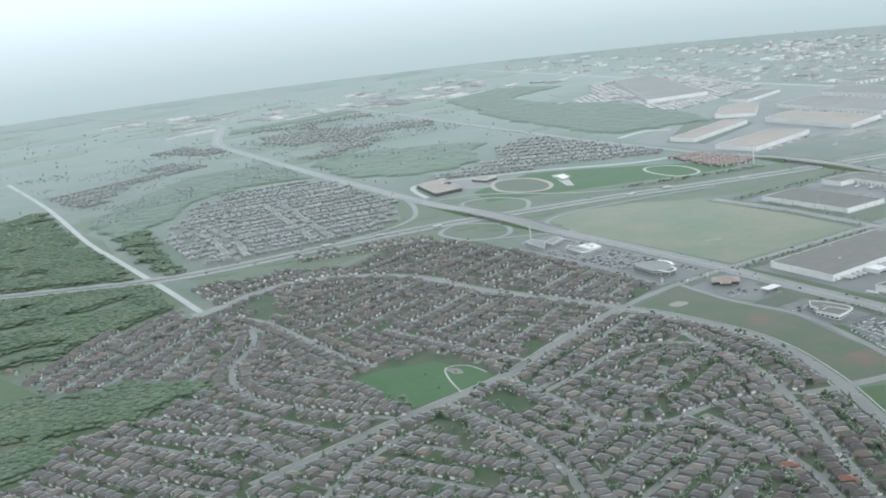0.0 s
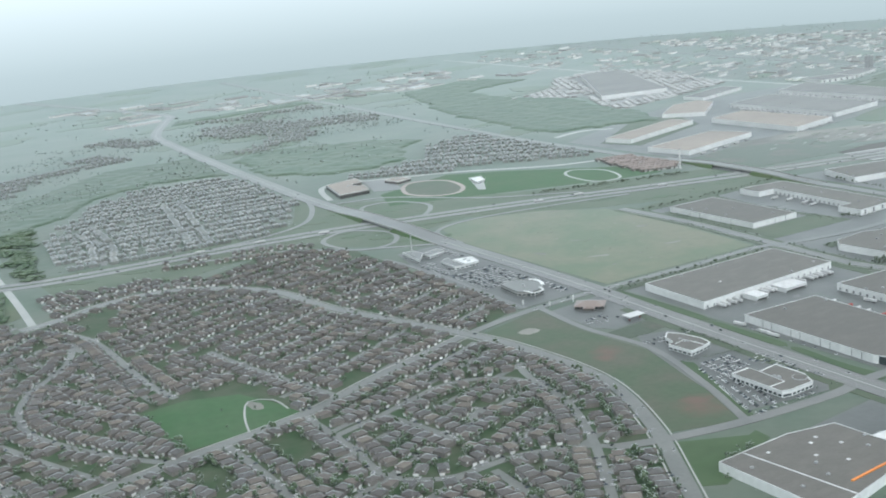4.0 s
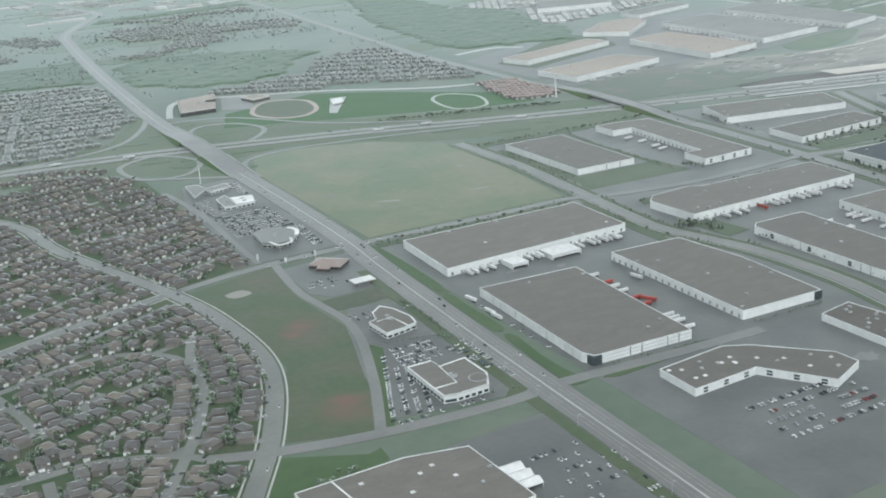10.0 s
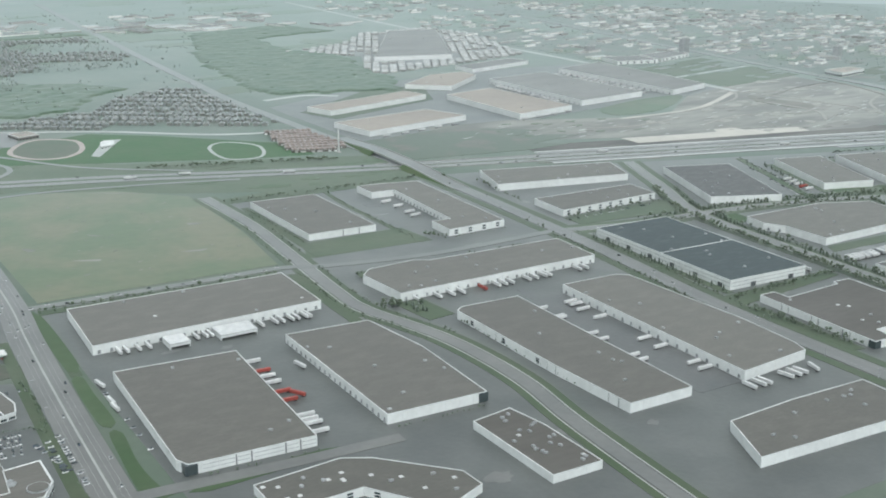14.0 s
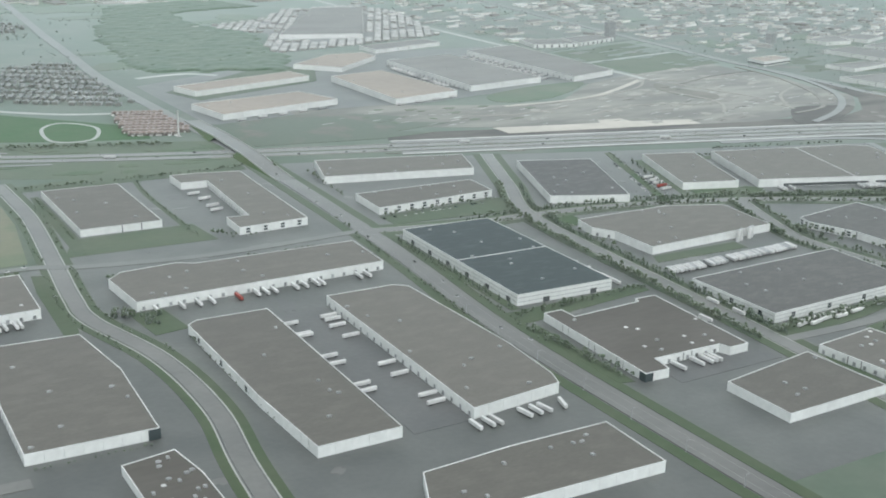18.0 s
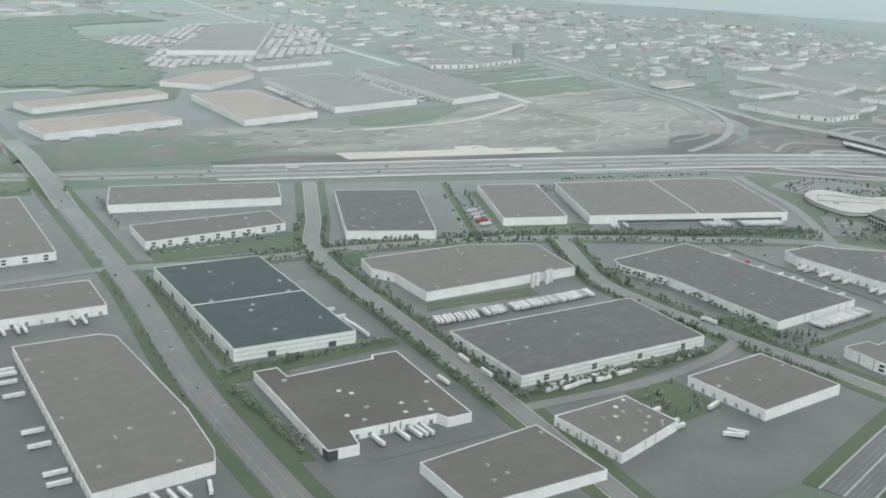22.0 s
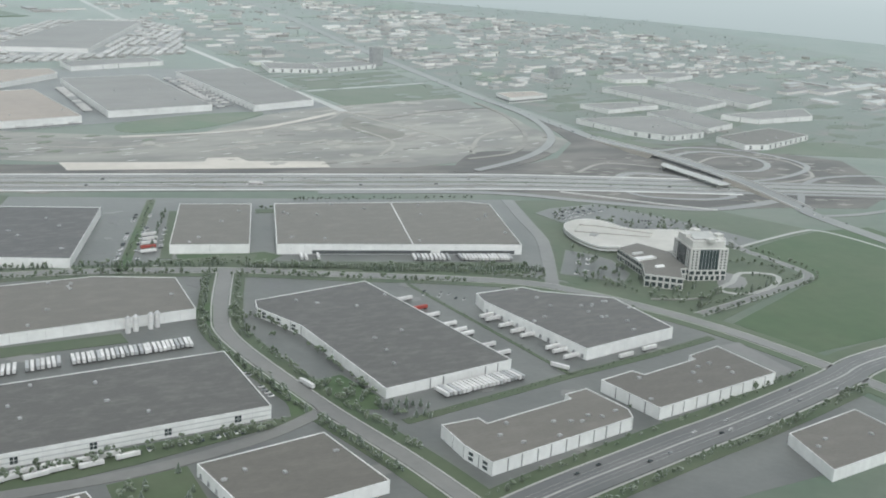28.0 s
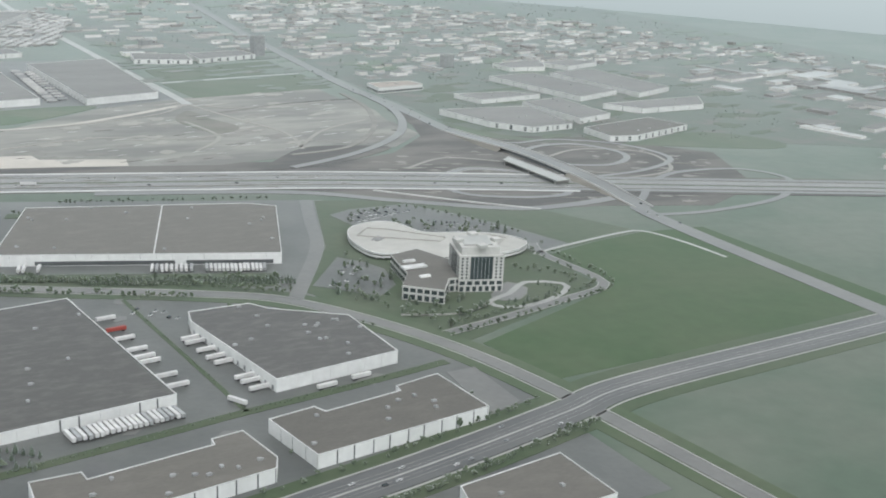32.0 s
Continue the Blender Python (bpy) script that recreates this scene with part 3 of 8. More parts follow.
COLLECTOR = ((560, 1618), (617, 1628), (712, 1662), (809, 1634), (891, 1523), (916, 1379), (985, 1151), (1006, 1030), (1004, 912), (962, 794), (903, 687), (830, 560), (760, 420))
strip("collector_road", COLLECTOR, 15, 0.54, "lane", "pale grey curving suburban collector road")
side_lines("collector_kerb", COLLECTOR, (-10.5, 10.5), 1.6, 0.5, "concrete", "pale concrete pavements beside a curving road", "pavement")
PARKRD = ((380, 1000), (514, 1026), (573, 1037), (726, 1061), (825, 1100), (985, 1152), (1092, 1172), (1211, 1176), (1396, 1171), (1495, 1170), (1545, 1150), (1674, 1128), (1850, 1134))
strip("park_road", PARKRD, 13, 0.5, "lane", "grey street past a park")
side_lines("park_road_kerb", PARKRD[:6], (-8.5, 8.5), 1.4, 0.46, "concrete", "pale pavements beside a street", "pavement")
WEST = ((1534, 1520), (1537, 1400), (1535, 1320), (1522, 1172), (1512, 1060), (1512, 999), (1540, 887), (1545, 772), (1531, 667), (1515, 480))
strip("yard_road", WEST, 14, 0.46, "street", "grey road winding between warehouses")
side_lines("yard_road_kerb", WEST, (-9, 9), 1.3, 0.42, "concrete", "pale kerbs beside a winding road", "kerb")
RAVINE = ((690, 3300), (662, 2794), (613, 2322), (602, 2092), (589, 1799), (577, 1611))
strip("valley_road", RAVINE, 11, 0.44, "concrete", "pale road crossing a wooded valley")
strip("dealer_lane", ((1090, 1550), (1097, 1485), (1101, 1376), (1096, 1277), (1094, 1185)), 8, 0.41, "street", "grey lane behind a strip of car lots")
strip("field_lane", ((1108, 1175), (1097, 1068), (1104, 957), (1073, 845), (1032, 742)), 9, 0.4, "street", "grey lane along a vacant lot")
strip("cross_road", ((905, 780), (950, 762), (1032, 742), (1142, 731), (1187, 736), (1290, 728), (1400, 722)), 14, 0.52, "street", "grey cross road past a store")
MIDRD = ((2190, 1395), (2120, 1230), (2063, 1093), (2044, 850), (2033, 676), (2012, 480))
strip("mid_road", MIDRD, 14, 0.48, "street", "grey industrial street")
side_lines("mid_road_kerb", MIDRD, (-8.5, 8.5), 1.2, 0.44, "concrete", "pale kerbs of an industrial street", "kerb")
NORTHRD = ((1858, 1130), (1978, 1104), (2068, 1100), (2200, 1082), (2344, 1038), (2450, 985), (2557, 931), (2625, 880), (2690, 756), (2722, 623), (2745, 420))
strip("north_road", NORTHRD, 13, 0.5, "street", "grey street curving between warehouses and offices")
side_lines("north_road_kerb", NORTHRD, (-8, 8), 1.2, 0.45, "concrete", "pale kerbs of a street", "kerb")
LOOPRD = ((2344, 1038), (2300, 930), (2285, 862), (2298, 720), (2318, 600), (2330, 480))
strip("loop_road", LOOPRD, 13, 0.47, "street", "grey street past warehouses with pale kerbs")
side_lines("loop_road_kerb", LOOPRD, (-8, 8), 1.2, 0.43, "concrete", "pale kerbs of a street", "kerb")
strip("south_link", ((2035, 668), (2150, 664), (2240, 680), (2300, 706)), 12, 0.43, "street", "grey street between warehouses")
SOUTHART = ((2150, 455), (2330, 520), (2484, 553), (2563, 567), (2640, 583), (2712, 600), (2784, 618), (3000, 632), (3400, 655))
strip("south_arterial", SOUTHART, 30, 0.56, "asphalt", "dark wet four-lane road")
side_lines("south_arterial_kerb", SOUTHART, (17, -17), 1.5, 0.5, "concrete", "pale pavement beside a dark road", "pavement")
side_lines("south_arterial_line", SOUTHART, (-8, -4, 4, 8), 0.1, 0.62, "line", "white lane lines", "road marking")
side_lines("south_arterial_median", SOUTHART, (0,), 1.6, 0.8, "concrete", "pale concrete median", "median")
side_lines("verge", SOUTHART, (24, -24), 12, 0.31, "grass", "green verge beside a road", "verge")
strip("office_road", ((2625, 885), (2706, 1019), (2740, 1110), (2772, 1196)), 14, 0.45, "street", "pale street beside an office park")
FARARTERIAL = ((3090, 380), (3114, 953), (3134, 1046), (3143, 1112), (3148, 1190), (3154, 1270), (3152, 1340), (3146, 1410), (3143, 1491), (3152, 1600), (3165, 1760), (3174, 1942), (3262, 2638), (3360, 3300), (3480, 4300))
strip("far_arterial", FARARTERIAL, 23, 0.6, "street", "grey arterial road leading to an interchange")
strip("north_dirt_road", ((2900, 4300), (2846, 3206), (2839, 2388), (2842, 1950), (2840, 1815)), 16, 0.4, "concrete", "pale straight road across open land")
strip("site_ramp", ((3164, 1848), (3142, 1683), (3088, 1550), (3018, 1463), (2925, 1395), (2822, 1350)), 13, 1.0, "street", "dusty curving site ramp", category="ramp")
strip("exit_ramp", ((2560, 1300), (2768, 1235), (2871, 1157), (2978, 1082), (3060, 1072), (3150, 1085)), 16, 0.54, "street", "pale curving exit ramp", category="ramp")
strip("south_loop_ramp", ((3126, 1040), (3173, 1081), (3219, 1126), (3300, 1165), (3400, 1150), (3420, 1080), (3330, 1010), (3200, 990), (3122, 1000)), 10, 0.5, "street", "curving loop ramp", category="ramp")
strip("north_loop_ramp", ((3167, 1292), (3173, 1343), (3220, 1368), (3275, 1360), (3303, 1302), (3289, 1260), (3238, 1232), (3184, 1250)), 10, 0.52, "arterial", "oval loop ramp on bare earth", closed=True, category="ramp")
strip("west_loop_ramp", ((2972, 1233), (3029, 1273), (3076, 1251), (3104, 1206), (3104, 1148), (3077, 1115), (3023, 1120), (2965, 1154), (2957, 1201)), 10, 0.53, "arterial", "oval loop ramp round churned earth", closed=True, category="ramp")
strip("outer_ramp", ((2850, 1420), (2940, 1440), (3010, 1510), (3060, 1590), (3110, 1720), (3128, 1850)), 8, 0.9, "soil_dark", "muddy haul road along a ramp", category="track", keep=False)
strip("east_slip", ((3140, 1500), (3180, 1400), (3260, 1400), (3340, 1340), (3350, 1240), (3260, 1190), (3150, 1180)), 9, 0.48, "arterial", "curving slip road on bare earth", category="ramp")
side_lines("ramp_barrier", ((2865, 1210), (2905, 1168), (2947, 1124), (3008, 1066)), (0,), 2.2, 1.4, "new_concrete", "pale concrete barrier along a ramp", "barrier")
side_lines("ramp_edge", ((2972, 1233), (3029, 1273), (3076, 1251), (3104, 1206)), (7, -7), 1.2, 0.7, "concrete", "pale edge of a loop ramp", "kerb")
strip("loop_ramp_north", ((1228, 1880), (1262, 1930), (1318, 1912), (1342, 1835), (1285, 1765), (1236, 1775)), 9, 0.46, "street", "loop ramp round a green island", closed=True, category="ramp")
strip("loop_ramp_south", ((1075, 1735), (1140, 1772), (1186, 1700), (1150, 1632), (1088, 1640)), 9, 0.46, "street", "loop ramp round a green island", closed=True, category="ramp")
strip("slip_road_north", ((1216, 2100), (1175, 1985), (1108, 1890), (992, 1852), (840, 1848)), 10, 0.47, "street", "curving slip road", category="ramp")
strip("slip_road_south", ((820, 1800), (1000, 1735), (1080, 1650), (1195, 1570)), 9, 0.47, "street", "slip road along a suburb", category="ramp")
strip("slip_road_east", ((1226, 1540), (1240, 1640), (1330, 1668), (1480, 1640), (1620, 1600)), 9, 0.45, "street", "slip road round an empty field", category="ramp")
strip("slip_road_sports", ((1226, 2000), (1330, 1960), (1440, 1800), (1580, 1690)), 9, 0.45, "street", "slip road past sports fields", category="ramp")
strip("service_road", ((1240, 2040), (1300, 2180), (1450, 2120), (1560, 2060), (1720, 1935), (1880, 1890)), 12, 0.42, "concrete", "pale service road behind sports fields")
flat("ground_track_field", ((1368, 1960), (1400, 2030), (1440, 2050), (1486, 2010), (1476, 1930), (1436, 1885), (1390, 1900)), 0.24, "vacant", "dark green infield of a running track", True)
flat("ground_school_lot", ((1373, 2157), (1421, 2126), (1386, 2006), (1337, 2039)), 0.22, "street", "pale grey school car park")
strip("running_track", ((1368, 1960), (1400, 2030), (1440, 2050), (1486, 2010), (1476, 1930), (1436, 1885), (1390, 1900)), 9, 0.3, "track_clay", "pinkish-tan oval running track", closed=True, category="track", keep=False)
strip("gravel_track", ((1661, 1836), (1700, 1868), (1738, 1812), (1709, 1730), (1655, 1742)), 6, 0.3, "concrete", "pale oval gravel track", closed=True, category="track", keep=False)
strip("park_path", ((661, 1056), (673, 1098), (693, 1137), (716, 1124), (718, 1087)), 2.2, 0.3, "concrete", "pale path in a park", category="path", keep=False)
strip("site_haul_road", ((2420, 1690), (2620, 1700), (2844, 1820)), 12, 0.3, "sand", "pale haul road on stripped earth", category="track", keep=False)
for pts in (((2900, 1250), (2980, 1180), (3060, 1150), (3120, 1200)), ((2960, 1300), (3040, 1340), (3110, 1290)), ((3180, 1300), (3260, 1330), (3340, 1280), (3300, 1180), (3200, 1160)),
            ((2500, 1560), (2640, 1600), (2760, 1560), (2860, 1600)), ((2880, 1460), (2960, 1560), (3060, 1620)), ((2300, 1650), (2400, 1620), (2520, 1640)), ((2740, 1480), (2800, 1560), (2790, 1680)), ((2840, 1815), (2866, 1700), (2900, 1560), (2880, 1450)), ((2836, 1815), (2760, 1740), (2600, 1690), (2440, 1680)), ((2846, 1812), (2920, 1760), (3080, 1790))):
    strip("site_track", pts, 6, 0.44, "soil", "pale wheel track on churned earth", category="track", keep=False)
for k, (line, off) in enumerate(((EAST[:5], (18, -18)), (WEST, (13, -13)), (MIDRD, (14.5, -14.5)), (NORTHRD, (14.5, -14.5)), (LOOPRD, (14.5, -14.5)), (MAVIS[:4], (22,)))):
    side_lines("verge", line, off, 11.0 if line is not WEST else 8.0, 0.3 + 0.005 * k, "grass", "green verge beside a road", "verge")

for k, pts in enumerate((((1848, 806), (1850, 838), (2016, 844), (2016, 826)), ((2080, 888), (2090, 908), (2206, 906), (2206, 884)), ((2266, 1062), (2284, 1090), (2393, 1079), (2365, 1032)),
            ((2040, 664), (2040, 696), (2300, 704), (2296, 690), (2240, 690), (2150, 674)), ((2352, 1028), (2366, 1062), (2640, 960), (2626, 926)),
            ((1862, 842), (1870, 1090), (1878, 1090), (1872, 842)), ((2044, 700), (2044, 830), (2056, 830), (2056, 700)), ((1556, 1092), (1560, 1110), (1812, 1104), (1812, 1086)),
            ((1900, 1140), (1898, 1176), (2072, 1184), (2070, 1122)), ((2296, 1094), (2360, 1266), (2374, 1262), (2308, 1092)), ((2450, 1230), (2456, 1246), (2712, 1176), (2706, 1160)),
            ((2640, 870), (2660, 880), (2712, 760), (2690, 700)), ((1552, 936), (1546, 996), (1578, 996), (1584, 940)), ((1846, 664), (1850, 800), (1862, 800), (1860, 660)),
            ((1222, 1150), (1226, 1164), (1484, 1160), (1484, 1138)))):
    flat("ground_planted_strip", pts, 0.34 + 0.004 * k, "grass", "planted green strip between warehouses")
strip("hedge_strip", ((2341, 664), (2447, 680), (2503, 689), (2593, 700), (2676, 713)), 9, 0.33, "grass", "narrow green strip between warehouses", category="verge", keep=False)
strip("hedge_strip", ((2492, 940), (2506, 690)), 4, 0.33, "grass", "narrow green strip between yards", category="verge", keep=False)
flat("ground_yard_green", ((2124, 592), (2128, 655), (2181, 660), (2178, 600)), 0.3, "grass", "green planted corner between warehouses")
flat("ground_car_park", ((2665, 694), (2690, 695), (2687, 628), (2656, 617)), 0.36, "street", "small pale car park beside a building")
flat("ground_site_green", ((1900, 1585), (1905, 1750), (2060, 1775), (2150, 1740), (2210, 1690), (2180, 1655), (2260, 1610), (2150, 1590), (2200, 1555), (2100, 1550)), 0.3, "waste", "rough green ground beside stripped earth")
flat("ground_playground", ((690, 1136), (702, 1124), (698, 1106), (688, 1112)), 0.26, "soil_dark", "sandy playground in a park", True)


def blotches(name, poly, n, size, mat, label, z=0.36, ang=16.0, long=2.5, seed=1):
    """Irregular thin patches of soil, sand or growth spread over an area, as one mesh."""
    r = random.Random(seed)
    xs, ys = [p[0] for p in poly], [p[1] for p in poly]
    c, s = math.cos(radians(ang)), math.sin(radians(ang))
    bm = bmesh.new()
    made = 0
    while made < n:
        x, y = r.uniform(min(xs), max(xs)), r.uniform(min(ys), max(ys))
        hit = False
        for (x0, y0), (x1, y1) in zip(poly, poly[1:] + poly[:1]):
            if (y0 > y) != (y1 > y) and x < (x1 - x0) * (y - y0) / (y1 - y0) + x0:
                hit = not hit
        if not hit:
            continue
        a, b = r.uniform(*size) * long, r.uniform(*size)
        pts = []
        for k in range(14):
            t = k * 2 * math.pi / 14
            f = r.uniform(0.55, 1.2)
            px, py = a * f * math.cos(t), b * f * math.sin(t)
            pts.append((x + px * c - py * s, y + px * s + py * c))
        prism(bm, pts, -0.2, z + 0.003 * made)
        made += 1
    return tagged(part(name, bm, mat), label, "ground", kind="structure")


WORKS = [(2060, 1690), (2222, 1770), (2445, 1690), (2530, 1680), (2700, 1800), (2980, 1900), (3090, 1890), (3080, 1500), (3000, 1440), (2740, 1410), (2480, 1475)]
blotches("ground_dark_soil", WORKS, 40, (8, 26), "soil_dark", "damp soil patches on stripped earth", 0.14, 8, 1.5, 3)
blotches("ground_pale_soil", WORKS, 30, (5, 16), "soil", "pale dry soil patches on stripped earth", 0.28, 20, 1.8, 4)
blotches("ground_pale_streaks", WORKS, 110, (0.7, 2.2), "gravel", "thin pale streaks of gravel on stripped earth", 0.42, 12, 7.0, 31)
blotches("ground_dark_streaks", WORKS, 18, (0.8, 2.4), "site", "dark wet streaks on stripped earth", 0.46, 4, 6.0, 32)
blotches("ground_weeds", [(2060, 1690), (2222, 1770), (2445, 1690), (2480, 1600), (2300, 1560)], 14, (3, 9), "verge", "dull green weeds on stripped earth", 0.4, 10, 1.6, 5)
CROSSING = [(2800, 1265), (2990, 1370), (3090, 1455), (3200, 1430), (3320, 1380), (3420, 1250), (3340, 1090), (3220, 1030), (3100, 1070), (2900, 1160)]
blotches("ground_site_soil", CROSSING, 60, (3, 9), "soil_dark", "pale soil patches on a building site", 0.3, -20, 1.6, 6)
flat("ground_far_business", ((3170, 1440), (3560, 1290), (4600, 700), (4760, 4400), (3420, 4400), (3210, 2200)), 0.1, "waste", "dull green and grey land round far buildings")
blotches("ground_business_green", [(3190, 1440), (3560, 1300), (3900, 1500), (3850, 1990), (3250, 1980)], 60, (8, 24), "grass", "green planted strips round far offices", 0.14, 14, 2.2, 28)
flat("ground_business_verge", ((3170, 1560), (3215, 1440), (3330, 1345), (3520, 1380), (3600, 1300), (3560, 1240), (3360, 1330), (3200, 1420), (3160, 1500)), 0.16, "grass", "green strip before far business buildings", True)
blotches("ground_site_ruts", CROSSING, 70, (0.8, 2.2), "soil", "pale wheel ruts on a building site", 0.36, -25, 9.0, 26)
blotches("ground_site_mud", CROSSING, 36, (2, 7), "site", "dark wet mud on a building site", 0.2, 10, 1.6, 7)
SHOULDER = [(2060, 1540), (2480, 1420), (2850, 1310), (2850, 1230), (2480, 1330), (2060, 1440)]
blotches("ground_shoulder_soil", SHOULDER, 60, (1.5, 4), "soil_dark", "pale soil along a highway under construction", 0.6, -15.5, 5.0, 8)
YARDS = [(1230, 700), (1240, 990), (1500, 990), (1560, 1400), (1860, 1440), (2160, 1380), (2760, 1180), (2640, 900), (2680, 560), (1560, 560)]
blotches("ground_yard_wet", YARDS, 60, (4, 14), "asphalt", "dark wet patches on yard asphalt", 0.1, 85, 1.8, 21)
blotches("ground_yard_worn", YARDS, 60, (3, 10), "street", "pale worn patches on yard asphalt", 0.11, 5, 1.8, 22)
blotches("ground_far_fields", [(-900, 2500), (600, 2450), (1240, 2500), (1900, 2300), (2300, 2600), (2900, 4200), (3400, 6400), (-1500, 6400), (-1500, 2600)], 150, (30, 110), "verge", "hazy green fields of the far land", 0.12, 10, 2.0, 23)
blotches("ground_far_gardens", [(2880, 2300), (3560, 2000), (4650, 1900), (4750, 4400), (3000, 4400)], 130, (12, 45), "verge", "hazy green land among far buildings", 0.16, 14, 2.0, 24)
blotches("ground_near_west", [(-200, 1300), (300, 1540), (640, 1700), (640, 1860), (300, 1980), (-200, 2250)], 40, (12, 40), "grass", "green undergrowth in a valley", 0.2, 10, 1.6, 25)
blotches("ground_meadow_scars", [(1250, 1220), (1250, 1620), (1420, 1620), (1500, 1520), (1490, 1220)], 60, (0.6, 2.2), "earth", "small pale scars in a dry field", 0.2, 20, 2.2, 10)
blotches("ground_far_growth", [(2850, 1900), (2850, 2280), (3160, 2380), (3180, 1930)], 30, (8, 22), "waste", "dull growth on far open land", 0.4, 16, 2.5, 13)
blotches("ground_interchange_growth", [(640, 1760), (830, 1715), (1090, 1690), (1196, 1570), (1330, 1690), (1640, 1520), (1860, 1500), (1870, 1620), (1500, 1780), (1240, 1960), (1100, 1890), (640, 1880)], 70, (4, 12), "verge", "drier grass beside a highway", 0.16, -15, 3.5, 14)


# ---- bridges ----
def bridge(pts, width, z, label, approach, bank="verge"):
    """A road that climbs on banks to a deck on piers."""
    m = thing("overpass", place(0, 0), label, "bridge")
    line = smooth(pts, 8)
    run = [0.0]
    for p, q in zip(line, line[1:]):
        run.append(run[-1] + (q - p).length)

    def level(s):
        f = min(1.0, min(s, run[-1] - s) / approach)
        return 0.66 + (z - 0.66) * f * f * (3 - 2 * f)

    n = len(line)
    norm = []
    for i in range(n):
        d = (line[min(i + 1, n - 1)] - line[max(i - 1, 0)]).normalized()
        norm.append(Vector((-d.y, d.x)))

    def ribbon(name, half0, half1, top, low, mat, lab="", only=None, slope=0.0):
        bm = bmesh.new()
        rows = []
        for i in range(n):
            h = level(run[i])
            a, b = line[i] + norm[i] * half0, line[i] + norm[i] * half1
            c, d = a - norm[i] * slope * h, b + norm[i] * slope * h
            zl = -0.3 if low is None else h + low
            rows.append([bm.verts.new((q.x, q.y, zz)) for q, zz in ((c, zl), (a, h + top), (b, h + top), (d, zl))])
        for i in range(n - 1):
            if only is None or only(run[i], run[i + 1]):
                for k in range(4):
                    bm.faces.new((rows[i][k], rows[i + 1][k], rows[i + 1][(k + 1) % 4], rows[i][(k + 1) % 4]))
        bmesh.ops.delete(bm, geom=[v for v in bm.verts if not v.link_faces], context="VERTS")
        part(name, bm, mat, m, lab)

    w = width / 2
    ribbon("deck", -w, w, 0.0, -1.0, "street")
    for s in (-1, 1):
        ribbon("parapet", s * (w + 0.4) - 0.4, s * (w + 0.4) + 0.4, 1.3, -1.6, "new_concrete" if bank != "verge" else "concrete", "pale concrete parapet")
    ribbon("embankment", -w - 1.5, w + 1.5, -0.3, None, bank, "sloping bank", lambda a, b: b < approach, 1.6)
    ribbon("embankment", -w - 1.5, w + 1.5, -0.3, None, bank, "sloping bank", lambda a, b: a > run[-1] - approach, 1.6)
    mid = [i for i in range(n) if approach + 6 < run[i] < run[-1] - approach - 6]
    for i in (mid[0], mid[len(mid) // 2], mid[-1]):
        for s in (-0.36, 0.0, 0.36):
            bm = bmesh.new()
            p = line[i] + norm[i] * s * width
            tube(bm, p.x, p.y, -0.3, z - 1.4, 1.0)
            part("pier", bm, "concrete", m)


bridge(((1210, 1560), (1210, 1640), (1210, 1720), (1211, 1780), (1212, 1850), (1213, 1960)), 33, 5.0, "grey concrete road bridge over a highway", 150)
bridge(((1869, 1380), (1872, 1440), (1875, 1500), (1880, 1600), (1884, 1700), (1888, 1800)), 24, 6.0, "concrete overpass over a highway", 160)
bridge(((3144, 1510), (3147, 1410), (3153, 1330), (3154, 1270), (3149, 1190), (3143, 1112), (3131, 1030)), 23, 6.0, "new pale concrete bridge on a building site", 165, "soil_dark")


def bare_deck():
    """A finished deck without its road yet, on two piers."""
    t = thing("bridge_deck", place(0, 0), "pale bare concrete bridge deck under construction", "bridge")
    a, b, c, d = [Vector(p) for p in [(3115, 1299), (3117, 1158), (3094, 1156), (3096, 1283)]]
    bm = bmesh.new()
    prism(bm, ccw([tuple(p) for p in (a, b, c, d)]), 5.0, 6.0)
    part("deck", bm, "concrete", t)
    for p, q in ((a, b), (d, c)):
        bm = bmesh.new()
        n = (q - p).normalized().orthogonal() * 0.5
        prism(bm, ccw([tuple(v) for v in (p - n, q - n, q + n, p + n)]), 6.0, 6.6)
        part("parapet", bm, "concrete", t)
    for f in (0.04, 0.5, 0.96):
        p, q = a.lerp(b, f), d.lerp(c, f)
        n = (b - a).normalized() * 1.2
        bm = bmesh.new()
        prism(bm, ccw([tuple(v) for v in (p - n, q - n, q + n, p + n)]), -0.3, 5.0)
        part("pier", bm, "concrete", t)


bare_deck()


# ---- warehouses ----
SHARED = {}


def piece(key, make, mat):
    """Mesh data that alike pieces share."""
    if key not in SHARED:
        bm = bmesh.new()
        make(bm)
        ob = part("piece", bm, mat)
        SHARED[key] = ob.data
        bpy.data.objects.remove(ob)
    return SHARED[key]


def put(name, data, parent, m):
    o = new(name, data)
    o.parent, o.matrix_basis = parent, m
    return o


